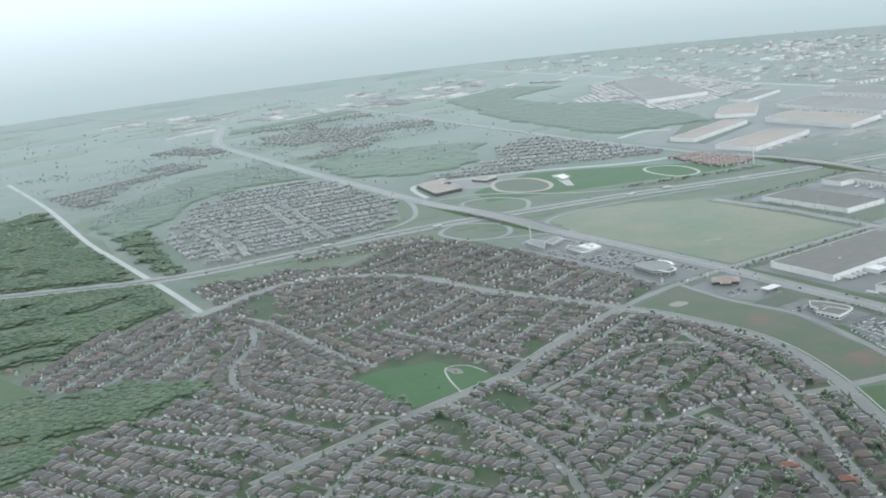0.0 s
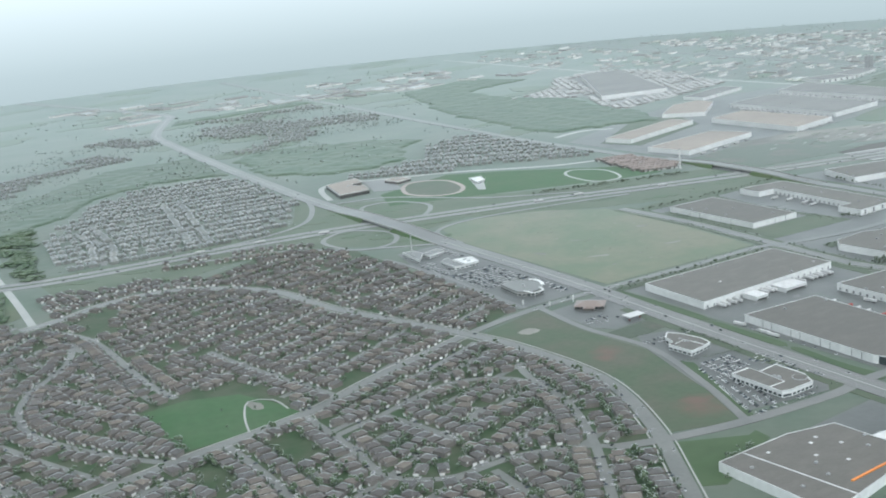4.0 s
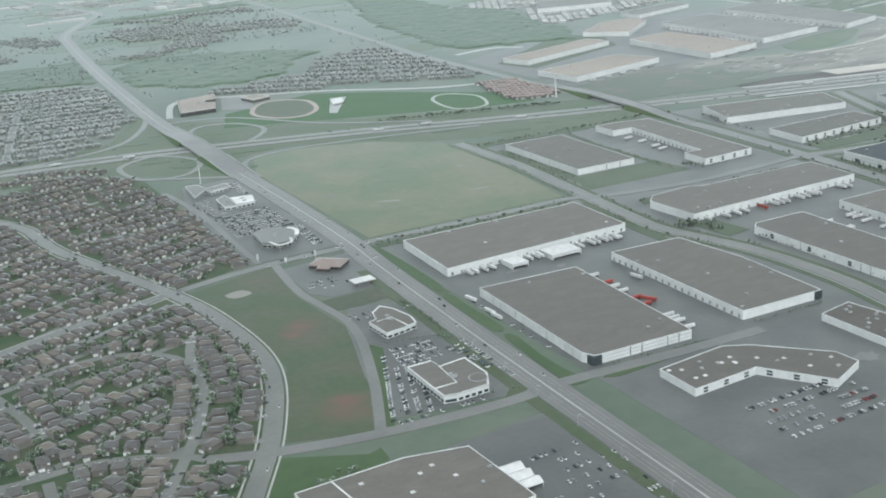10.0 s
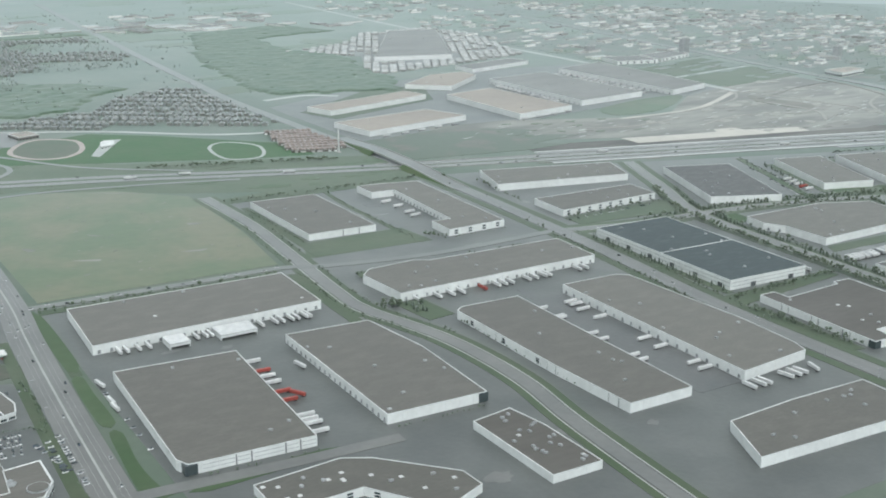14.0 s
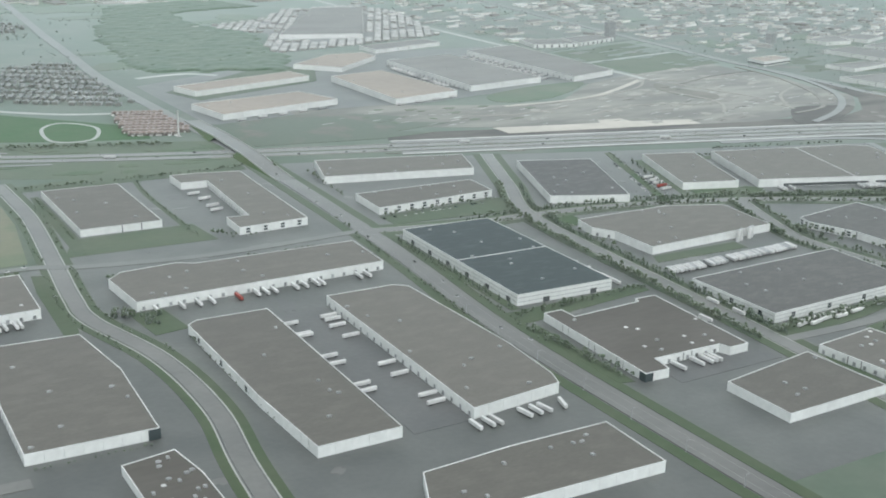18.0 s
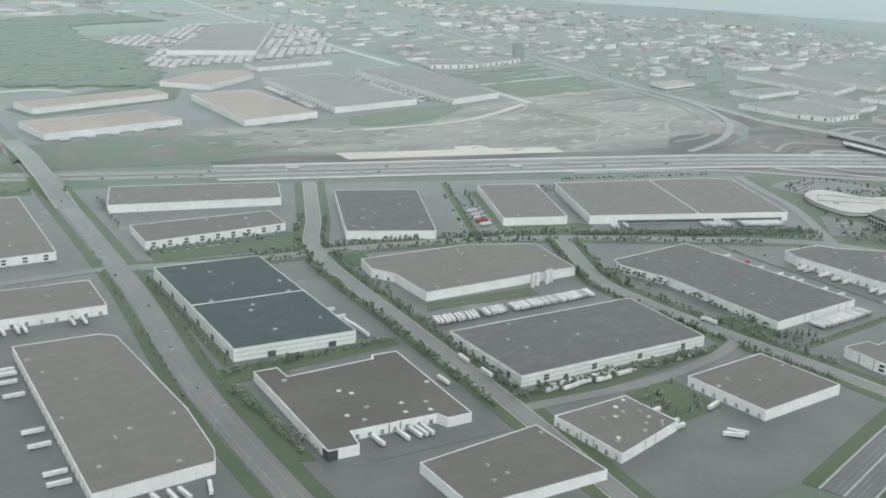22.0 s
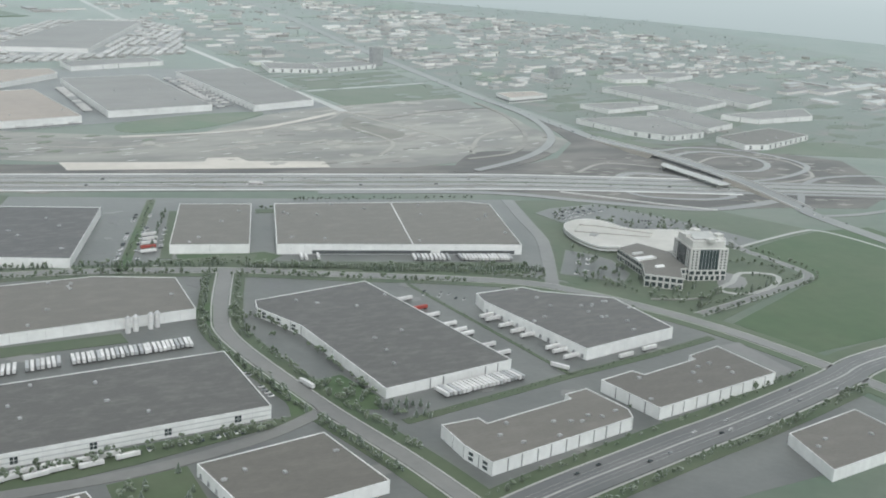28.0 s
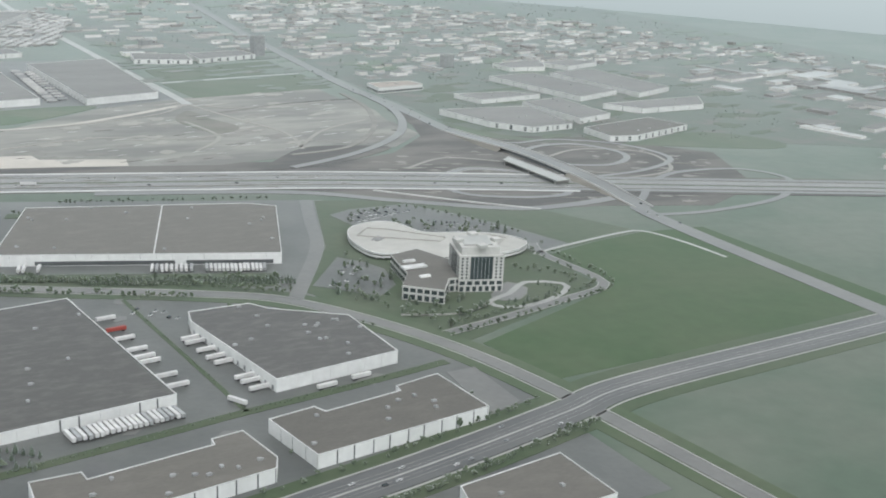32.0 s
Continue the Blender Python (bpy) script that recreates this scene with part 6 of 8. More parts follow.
car_grid((1280, 560), (1380, 560), 28, (0, 13), 5, 90, 0.62, 12)
car_grid((2130, 690), (2230, 692), 18, (0, 6), 1, 90, 0.5, 13)
car_grid((2785, 1092), (2860, 1112), 24, (-3, 11), 3, 110, 0.4, 14)
car_grid((2840, 1040), (2905, 1000), 20, (8, 14), 3, 60, 0.4, 41)
car_grid((2668, 905), (2712, 960), 18, (8, -6), 2, 140, 0.35, 42)
car_grid((2765, 1030), (2800, 1045), 9, (2, -10), 2, 20, 0.0, 15)
car_grid((1900, 1165), (2040, 1172), 30, (0, 6), 1, 95, 0.5, 16)
car_grid((2268, 1080), (2318, 1210), 26, (18, -7), 2, 20, 0.35, 17)
car_grid((2490, 905), (2520, 880), 6, (6, 8), 2, 40, 0.4, 18)
car_grid((2270, 790), (2272, 712), 14, (8, 0), 1, 5, 0.45, 51)
car_grid((2322, 1265), (2254, 1100), 34, (14, -6), 2, 20, 0.4, 52)
car_grid((2150, 690), (2250, 694), 26, (0, 7), 1, 90, 0.45, 53)
car_grid((1226, 770), (1226, 930), 30, (0, 0), 1, 0, 0.3, 19)
car_grid((1830, 560), (1834, 820), 18, (0, 0), 1, 88, 0.0, 20)


def traffic(line, offs, gap, seed, z=0.66):
    r = random.Random(seed)
    line = smooth(line, 6)
    acc, nxt = 0.0, 10.0
    for p, q in zip(line, line[1:]):
        acc += (q - p).length
        if acc > nxt:
            d = (q - p).normalized()
            o = r.choice(offs)
            SPOTS.append((p.x - d.y * o, p.y + d.x * o, math.degrees(math.atan2(d.y, d.x)) + (180 if o > 0 else 0), z))
            nxt = acc + r.uniform(0.4, 1.6) * gap


traffic(MAVIS[1:9], (-12, -8, -3.9, 3.9, 8, 12), 40, 1)
traffic(MAVIS[3:5], (-8, -3.9, 3.9, 8, 12), 12, 9)
traffic(EAST[1:6], (-8, -3, 3, 8), 60, 2, 0.6)
traffic(HIGHWAY[3:15], (-18, -14, -10, 10, 14, 18), 30, 3, 0.55)
traffic(PARKRD[6:10], (-3, 3), 22, 4, 0.5)
traffic(COLLECTOR[6:], (-4, 4), 70, 5, 0.55)
traffic(SOUTHART[1:6], (-11, -6, 6, 11), 22, 12, 0.6)
traffic(FARARTERIAL[1:12], (-8, 8, 4, -4), 30, 6, 0.6)


def car_at(x, y, rz, z, kind):
    if kind not in CARS:
        t = thing("car", place(x, y, z, rz), kind[1], "car", "cars")
        car_parts(t, kind[0])
        CARS[kind] = t
        return
    copy_thing(CARS[kind], place(x, y, z, rz))


rnd = random.Random(8)
SPOTS.sort(key=lambda s: s[1])
for x, y, rz, z in SPOTS[:140]:
    car_at(x, y, rz, z, rnd.choice(KINDS))


def stuff(name, verts, faces, mats, index, label, category):
    me = bpy.data.meshes.new(name)
    me.from_pydata([tuple(c * U for c in v) for v in verts], [], faces)
    for m in mats:
        me.materials.append(M[m])
    me.polygons.foreach_set("material_index", index)
    return tagged(new(name, me), label, category, kind="stuff")


V, F, X = [], [], []
for x, y, rz, z in SPOTS[140:]:
    c, s = math.cos(radians(rz)), math.sin(radians(rz))
    mat = rnd.choice((0, 0, 0, 0, 0, 0, 0, 0, 1, 1, 2, 2, 4))
    for (x0, y0, z0, x1, y1, z1, ins), mi in (((-2.2, -0.88, 0.2, 2.2, 0.88, 0.95, 0.05), mat), ((-1.7, -0.8, 0.95, 1.1, 0.8, 1.45, 0.25), 5)):
        k = len(V)
        for zz, e in ((z0, 0.0), (z1, ins)):
            for px, py in ((x0 + e, y0 + e), (x1 - e, y0 + e), (x1 - e, y1 - e), (x0 + e, y1 - e)):
                V.append((x + px * c - py * s, y + px * s + py * c, z + zz))
        for f in ((4, 5, 6, 7), (0, 1, 5, 4), (1, 2, 6, 5), (2, 3, 7, 6), (3, 0, 4, 7)):
            F.append(tuple(k + i for i in f))
            X.append(mi)
stuff("distant_cars", V, F, ("car_white", "car_silver", "car_dark", "car_red", "car_blue", "glass"), X, "distant parked and driving cars in mixed colours", "cars")


# ---- suburb: streets and houses ----
def in_poly(x, y, poly):
    c = False
    for (x0, y0), (x1, y1) in zip(poly, poly[1:] + poly[:1]):
        if (y0 > y) != (y1 > y) and x < (x1 - x0) * (y - y0) / (y1 - y0) + x0:
            c = not c
    return c


WEST_STRIP = [(-150, 1500), (248, 1463), (300, 1420), (350, 1400), (388, 1407), (460, 1325), (455, 1290), (359, 1255), (273, 1275), (255, 1213), (209, 1192), (-150, 1180)]
KEEP_OUT = [
    WEST_STRIP,
    [(585, 1050), (590, 1192), (640, 1196), (698, 1170), (728, 1066)],
    [(995, 1150), (1016, 1022), (1020, 905), (955, 770), (1190, 700), (1230, 1000), (1230, 1690), (1085, 1690), (1082, 1180)],
    [(890, 660), (940, 760), (1100, 760), (1200, 400), (900, 400)],
    [(1224, 380), (1224, 1700), (1900, 1800), (3200, 1500), (3200, 300)],
    [(1225, 1790), (1500, 1700), (1800, 1580), (1900, 1900), (1560, 2080), (1250, 2190)],
]
CELLS = {}


def free(x, y, r):
    for poly in KEEP_OUT:
        if in_poly(x, y, poly):
            return False
    gx, gy = int(x // 20), int(y // 20)
    for i in (-1, 0, 1):
        for j in (-1, 0, 1):
            for px, py, pr in CELLS.get((gx + i, gy + j), ()):
                if (px - x) ** 2 + (py - y) ** 2 < (r + pr) ** 2:
                    return False
    return True


def take(x, y, r):
    CELLS.setdefault((int(x // 20), int(y // 20)), []).append((x, y, r))


for line, width in ROADS:
    for p, q in zip(line, line[1:]):
        n = max(1, int((q - p).length / 8))
        for k in range(n):
            c = p.lerp(q, k / n)
            take(c.x, c.y, width / 2 + 1.5)

STREETS = [
    ((965, 1015), (953, 979), (939, 895), (905, 816), (873, 760), (830, 690), (780, 610), (730, 530)),
    ((722, 1060), (721, 949), (715, 881), (730, 848), (765, 827), (832, 825), (888, 799), (905, 780)),
    ((785, 996), (798, 940), (806, 890)),
    ((721, 985), (778, 999), (875, 1027), (930, 1000), (948, 960)),
    ((868, 945), (840, 925)),
    ((795, 815), (788, 740), (760, 640), (700, 540)),
    ((630, 1045), (632, 914), (612, 810), (560, 690), (520, 560)),
    ((585, 1592), (624, 1493), (627, 1284), (636, 1206)),
    ((722, 1332), (739, 1232), (772, 1085)),
    ((854, 1068), (940, 1102), (975, 1120)),
    ((930, 1398), (997, 1390), (1060, 1402)),
    ((560, 1000), (470, 960), (400, 900), (360, 800), (380, 700)),
    ((573, 1037), (520, 1120), (480, 1230), (500, 1330), (570, 1420), (600, 1500)),
    ((440, 1010), (420, 1110), (360, 1200)),
]
ZONES = [
    ([(652, 1205), (640, 1480), (700, 1650), (809, 1625), (885, 1515), (908, 1379), (978, 1151), (817, 1105), (735, 1075), (715, 1170)], 25, 56, 0),
    ([(835, 1655), (1000, 1735), (1080, 1640), (1085, 1200), (1000, 1170), (930, 1390), (905, 1530)], 22, 56, 10),
    ([(735, 1040), (817, 1075), (975, 1135), (990, 1010), (985, 910), (935, 790), (880, 690), (760, 480), (560, 480), (640, 900)], 20, 58, 5),
    ([(80, 480), (80, 1320), (250, 1330), (480, 1300), (560, 1500), (620, 1480), (575, 1060), (620, 900), (540, 480)], 112, 58, 0),
    ([(480, 1240), (560, 1580), (625, 1590), (622, 1210), (560, 1060)], 95, 56, 12),
    ([(605, 1645), (610, 1765), (700, 1750), (840, 1705), (830, 1655), (712, 1680)], 14, 50, 0),
    ([(335, 1330), (300, 1450), (280, 1580), (350, 1575), (447, 1628), (545, 1665), (575, 1600), (560, 1500), (470, 1320)], 40, 54, 0),
]
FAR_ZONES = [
    ([(700, 2640), (850, 2790), (1050, 2940), (1280, 2980), (1310, 3400), (700, 3400)], 12, 58), ([(1340, 2780), (1880, 2700), (1900, 3500), (1480, 3500)], -20, 58),
    ([(1330, 2215), (1450, 2150), (1570, 2095), (1768, 1965), (1845, 1975), (1880, 2200), (1890, 2390), (1770, 2450), (1650, 2390), (1580, 2260), (1430, 2235)], -32, 50), ([(-500, 2520), (520, 2800), (600, 3600), (-600, 3500)], 40, 60),
]


def fill_lines(poly, ang, gap, shift):
    """Parallel street lines across an outline."""
    d = Vector((math.cos(radians(ang)), math.sin(radians(ang))))
    s = Vector((-d.y, d.x))
    vs = [Vector(p) for p in poly]
    s0, s1 = min(v.dot(s) for v in vs), max(v.dot(s) for v in vs)
    d0, d1 = min(v.dot(d) for v in vs), max(v.dot(d) for v in vs)
    out = []
    k = s0 + gap / 2 + shift
    while k < s1:
        run = []
        u = d0
        while u < d1:
            p = d * u + s * (k + 5 * math.sin(u / 90 + k))
            if in_poly(p.x, p.y, poly):
                run.append((p.x, p.y))
            elif run:
                if len(run) > 3:
                    out.append(run)
                run = []
            u += 16
        if len(run) > 3:
            out.append(run)
        k += gap
    return out


HOMES = []
GARDENS = []
rnd = random.Random(11)


def line_houses(pts, off=17.0, gap=13.6):
    line = smooth(pts, 6)
    for side in (-1, 1):
        acc = gap / 2
        for p, q in zip(line, line[1:]):
            L = (q - p).length
            d = (q - p) / max(L, 1e-6)
            while acc < L:
                c = p + d * acc + Vector((-d.y, d.x)) * side * (off + rnd.uniform(-2.0, 2.0))
                if free(c.x, c.y, 5.6) and rnd.random() > 0.07:
                    take(c.x, c.y, 5.6)
                    HOMES.append((c.x, c.y, math.degrees(math.atan2(d.y, d.x)) + (0 if side > 0 else 180) + rnd.uniform(-3, 3)))
                acc += gap * rnd.choice((0.95, 1.0, 1.0, 1.1, 1.25))
            acc -= L


def clear_line(pts):
    return [p for p in pts if not any(in_poly(p[0], p[1], k) for k in KEEP_OUT)]


n_lane = 0
for n_street, pts in enumerate(STREETS):
    strip("residential_street", pts, 9, 0.4 + 0.006 * n_street, "lane", "pale grey residential street between houses")
for pts in STREETS:
    for p, q in zip(smooth(pts, 8), smooth(pts, 8)[1:]):
        take(p.x, p.y, 6)
for pts in STREETS:
    line_houses(pts)
for poly, ang, gap, shift in ZONES:
    lines = fill_lines(poly, ang, gap, shift)
    for pts in lines:
        pts = clear_line(pts)
        if len(pts) > 3:
            n_lane = (n_lane + 1) % 40
            strip("residential_street", pts[::2] + [pts[-1]], 8, 0.2 + 0.004 * n_lane, "lane", "pale grey residential street between rows of houses")
            line_houses(pts)
for line in (COLLECTOR[1:], PARKRD[:6], ((1090, 1550), (1097, 1485), (1101, 1376), (1096, 1277), (1094, 1185)), ((820, 1800), (1000, 1735), (1080, 1650))):
    line_houses(line, 21.0, 13.0)
for poly, ang, gap, shift in ZONES[:7]:
    c, s = math.cos(radians(ang)), math.sin(radians(ang))
    for i in range(-90, 200):
        for j in range(-90, 200):
            x, y = i * 13.5 * c - j * 15 * s, i * 13.5 * s + j * 15 * c
            if in_poly(x, y, poly) and free(x, y, 5.0):
                if rnd.random() < 0.15 and free(x, y, 6.2):
                    take(x, y, 6.2)
                    HOMES.append((x, y, ang + rnd.choice((0, 180)) + rnd.uniform(-6, 6)))
                elif rnd.random() < 0.5:
                    GARDENS.append((x + rnd.uniform(-4, 4), y + rnd.uniform(-4, 4)))
NEARBY = len(HOMES)
for pts in (((1004, 2280), (962, 2090), (921, 1895)), ((800, 2191), (790, 2040), (754, 1895))):
    strip("residential_street", pts, 10, 0.44, "lane", "pale street across a suburb")
    line_houses(pts)
for pts in fill_lines([(690, 1905), (1000, 1870), (1100, 1920), (1195, 2080), (1212, 2430), (1150, 2500), (1040, 2530), (910, 2470), (740, 2230), (690, 2080)], -8, 54, 0):
    n_lane = (n_lane + 1) % 40
    strip("residential_street", pts[::2] + [pts[-1]], 8, 0.2 + 0.004 * n_lane, "lane", "pale grey residential street between rows of houses")
    line_houses(pts)
for poly, ang, gap in FAR_ZONES:
    for pts in fill_lines(poly, ang, gap, 0):
        if gap > 50:
            pts = [p for p in pts if noise.noise((p[0] / 210, p[1] / 210, 2)) > 0.1]
        if len(pts) > 2:
            line_houses(pts, 17, 14.5)


def hip_roof(bm, x0, y0, x1, y1, z, h, e=0.5):
    x0, y0, x1, y1 = x0 - e, y0 - e, x1 + e, y1 + e
    w = min(x1 - x0, y1 - y0) / 2 * 0.92
    lo = [bm.verts.new(p) for p in ((x0, y0, z), (x1, y0, z), (x1, y1, z), (x0, y1, z))]
    if x1 - x0 > y1 - y0:
        a, b = bm.verts.new((x0 + w, (y0 + y1) / 2, z + h)), bm.verts.new((x1 - w, (y0 + y1) / 2, z + h))
        fs = ((lo[0], lo[1], b, a), (lo[1], lo[2], b), (lo[2], lo[3], a, b), (lo[3], lo[0], a))
    else:
        a, b = bm.verts.new(((x0 + x1) / 2, y0 + w, z + h)), bm.verts.new(((x0 + x1) / 2, y1 - w, z + h))
        fs = ((lo[1], lo[2], b, a), (lo[2], lo[3], b), (lo[3], lo[0], a, b), (lo[0], lo[1], a))
    for f in fs:
        bm.faces.new(f)
    bm.faces.new(lo[::-1])


def gable(bm, x0, x1, y0, y1, z, h):
    """A small gabled roof whose ridge runs along y."""
    m = (x0 + x1) / 2
    a = [bm.verts.new(p) for p in ((x0, y0, z), (x1, y0, z), (m, y0, z + h), (x0, y1, z), (x1, y1, z), (m, y1, z + h))]
    for f in ((0, 1, 2), (3, 5, 4), (0, 2, 5, 3), (1, 4, 5, 2), (0, 3, 4, 1)):
        bm.faces.new([a[i] for i in f])


def restaurant():
    t = thing("restaurant", place(1155, 1129, 0, -45), "low brown restaurant with a hipped roof", "restaurant")
    bm = bmesh.new()
    box(bm, -18, -13, -0.3, 18, 13, 4.2)
    wall = part("wall", bm, "brick", t)
    bm = bmesh.new()
    hip_roof(bm, -18, -13, 18, 13, 4.2, 4.0, 1.2)
    part("roof", bm, "town_roof", t, "tan shingled hip roof")
    bm = bmesh.new()
    box(bm, -7, -19, -0.3, 7, -12.8, 3.4)
    part("porch_wall", bm, "brick", t)
    bm = bmesh.new()
    hip_roof(bm, -7, -19, 7, -12.8, 3.4, 2.0, 0.8)
    part("porch_roof", bm, "town_roof", t)
    for x in (-14, -9, 9, 14):
        bm = bmesh.new()
        box(bm, x - 1.6, -13.06, 1.0, x + 1.6, -12.9, 2.9)
        part("window", bm, "glass", wall)


restaurant()


def house_base(k):
    """The street lies towards -y."""
    w, d, h = ((10.4, 13, 5.1), (10.8, 12, 5.3), (9.6, 13.5, 5.1), (11, 11.5, 5.0), (10.2, 12.5, 5.4))[k % 5]
    roof = "shingle_red" if k == 4 else "shingle"
    words = ("brown brick", "grey-brown brick", "dark brick", "pale brick", "red-roofed brick")[k % 5]
    t = thing("house", place(0, 0), "two-storey " + words + " house with a shingled hip roof", "house", "suburban houses")
    bm = bmesh.new()
    box(bm, -w / 2, -d / 2, -0.2, w / 2, d / 2, h)
    part("wall", bm, "brick", t)
    bm = bmesh.new()
    hip_roof(bm, -w / 2, -d / 2, w / 2, d / 2, h, 2.5)
    part("roof", bm, roof, t)
    s = 1 if k % 2 else -1
    bm = bmesh.new()
    x0, x1 = sorted((s * 0.4, s * (w / 2 - 0.1)))
    box(bm, x0, -d / 2 - 3.2, -0.2, x1, -d / 2 + 0.2, 3.0)
    g = part("garage", bm, "brick", t)
    bm = bmesh.new()
    gable(bm, x0 - 0.4, x1 + 0.4, -d / 2 - 3.6, -d / 2 + 1.5, 3.0, 2.2)
    part("garage_roof", bm, roof, g)
    bm = bmesh.new()
    box(bm, x0 + 0.4, -d / 2 - 3.32, 0.05, x1 - 0.4, -d / 2 - 3.2, 2.4)
    part("garage_door", bm, "garage", g, "pale garage door")
    bm = bmesh.new()
    box(bm, x0 + 0.2, -d / 2 - 10.5, -0.1, x1 - 0.2, -d / 2 - 3.2, 0.22)
    part("driveway", bm, "lane", t, "pale driveway")
    bm = bmesh.new()
    box(bm, -s * 3.9 - 1.1, -d / 2 - 0.12, 3.3, -s * 3.9 + 1.1, -d / 2 + 0.05, 4.8)
    part("window", bm, "glass", t)
    bm = bmesh.new()
    box(bm, -2.2, d / 2 - 0.05, 0.4, 0.4, d / 2 + 0.12, 2.5)
    part("patio_door", bm, "soffit", t, "white-framed patio door")
    return t


BASES = [house_base(k) for k in range(5)]
ORDER = sorted(HOMES[:NEARBY], key=lambda s: s[1] + 0.25 * abs(s[0] - 800))
first = set()
for i, (x, y, rz) in enumerate(ORDER[:225]):
    k = rnd.choice((0, 1, 2, 3, 0, 1, 2, 3, 0, 1, 2, 3, 4)) if x > 640 else rnd.choice((0, 1, 2, 3, 4, 4))
    m = place(x, y, 0.05, rz)
    if k in first:
        copy_thing(BASES[k], m)
    else:
        first.add(k)
        BASES[k].matrix_basis = m


def home_stuff(name, homes, label, mats=("shingle", "brick", "garage")):
    V, F, X = [], [], []
    r = random.Random(len(homes))
    for x, y, rz in homes:
        c, s = math.cos(radians(rz)), math.sin(radians(rz))
        w, d, h, rh = r.uniform(9.4, 11.2) / 2, r.uniform(11.5, 13.5) / 2, r.uniform(4.5, 5.3), r.uniform(1.7, 2.4)
        k = len(V)
        e = 0.5
        pts = [(-w, -d, 0), (w, -d, 0), (w, d, 0), (-w, d, 0), (-w, -d, h), (w, -d, h), (w, d, h), (-w, d, h),
               (-w - e, -d - e, h), (w + e, -d - e, h), (w + e, d + e, h), (-w - e, d + e, h), (0, -d + w * 0.9, h + rh), (0, d - w * 0.9, h + rh)]
        side = r.choice((-1, 1))
        g0, g1 = sorted((side * 0.4, side * (w - 0.1)))
        pts += [(g0, -d - 3.2, 0), (g1, -d - 3.2, 0), (g1, -d, 0), (g0, -d, 0), (g0 - 0.3, -d - 3.5, 3), (g1 + 0.3, -d - 3.5, 3), (g1 + 0.3, -d, 3), (g0 - 0.3, -d, 3),
                ((g0 + g1) / 2, -d - 3.4, 5), ((g0 + g1) / 2, -d, 5)]
        u = r.uniform(-w + 0.6, w - 3.2)
        pts += [(u, d + 0.08, 0.3), (u + 2.6, d + 0.08, 0.3), (u + 2.6, d + 0.08, 2.5), (u, d + 0.08, 2.5),
                (-side * 3.4 - 1.0, -d - 0.08, 3.3), (-side * 3.4 + 1.0, -d - 0.08, 3.3), (-side * 3.4 + 1.0, -d - 0.08, 4.7), (-side * 3.4 - 1.0, -d - 0.08, 4.7)]
        for p in pts:
            V.append((x + p[0] * c - p[1] * s, y + p[0] * s + p[1] * c, p[2]))
        fs = [((0, 1, 5, 4), 1), ((1, 2, 6, 5), 1), ((2, 3, 7, 6), 1), ((3, 0, 4, 7), 1), ((8, 9, 12), 0), ((9, 10, 13, 12), 0), ((10, 11, 13), 0), ((11, 8, 12, 13), 0),
              ((14, 15, 19, 18), 2), ((15, 16, 20, 19), 1), ((17, 14, 18, 21), 1), ((18, 19, 22), 1), ((19, 20, 23, 22), 0), ((21, 18, 22, 23), 0), ((24, 27, 26, 25), 2), ((28, 29, 30, 31), 2)]
        for f, mi in fs:
            F.append(tuple(k + i for i in f))
            X.append(mi)
    stuff(name, V, F, mats, X, label, "houses")


# Lighter than the near shingles: haze over the farther rows, put into the colour.
M["shingle_rows"] = palette(material("hazed_mixed_shingles", (0.116, 0.117, 0.112), (0.138, 0.138, 0.131), 0.02, 0.85, 0.3, sheen=0.38, grain=20, fuzz=0.26), ROOFS, True)
home_stuff("suburban_rows", ORDER[225:], "dense rows of brown-roofed suburban houses", ("shingle_rows", "brick", "garage"))
# Same kind of houses in the haze-paled roof and wall tones.
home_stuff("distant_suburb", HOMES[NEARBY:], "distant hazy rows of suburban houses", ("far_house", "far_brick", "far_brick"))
SITE = []
for i in range(9):
    for j in range(14):
        x, y = 1770 + j * 8.5 - i * 1.5, 1735 + i * 22 - j * 3
        if in_poly(x, y, [(1763, 1730), (1793, 1930), (1861, 1884), (1862, 1706)]):
            SITE.append((x, y, -18 + 180 * (i % 2)))
home_stuff("new_townhouses", SITE, "rows of new red-brown town houses", ("town_roof", "brick", "garage"))

# driveway cars in the suburb
STOCK = [(2275, 2903), (2487, 2987), (2656, 3195), (2902, 3221), (2940, 3012), (2795, 2551), (2676, 2515), (2502, 2467), (2302, 2425), (2317, 2523), (2412, 2731)]
HALL = [(2380, 2605), (2600, 2550), (2885, 3110), (2700, 3150)]
V, F, X = [], [], []
r = random.Random(77)
for ang, u0, u1, v0, v1, gap in ((62, 2900, 4200, -1600, -500, 21),):
    c, sn = math.cos(radians(ang)), math.sin(radians(ang))
    v = v0
    while v < v1:
        u = u0
        while u < u1:
            x, y = u * c - v * sn, u * sn + v * c
            if in_poly(x, y, STOCK) and not in_poly(x, y, HALL) and noise.noise((x / 60, y / 60, 4)) > -0.25:
                k = len(V)
                a, tone = r.uniform(6.5, 8.5), r.choice((0, 1, 1))
                for zz in (0.2, 4.1):
                    for px, py in ((-1.5, -a), (1.5, -a), (1.5, a), (-1.5, a)):
                        V.append((x + px * c - py * sn, y + px * sn + py * c, zz))
                for f in ((4, 5, 6, 7), (0, 1, 5, 4), (1, 2, 6, 5), (2, 3, 7, 6), (3, 0, 4, 7)):
                    F.append(tuple(k + i for i in f))
                    X.append(tone)
            u += 4.6
        v += gap
stuff("parked_far_trailers", V, F, ("white", "concrete"), X, "rows of white trailers parked round a far hall", "trailers")
V, F, X = [], [], []
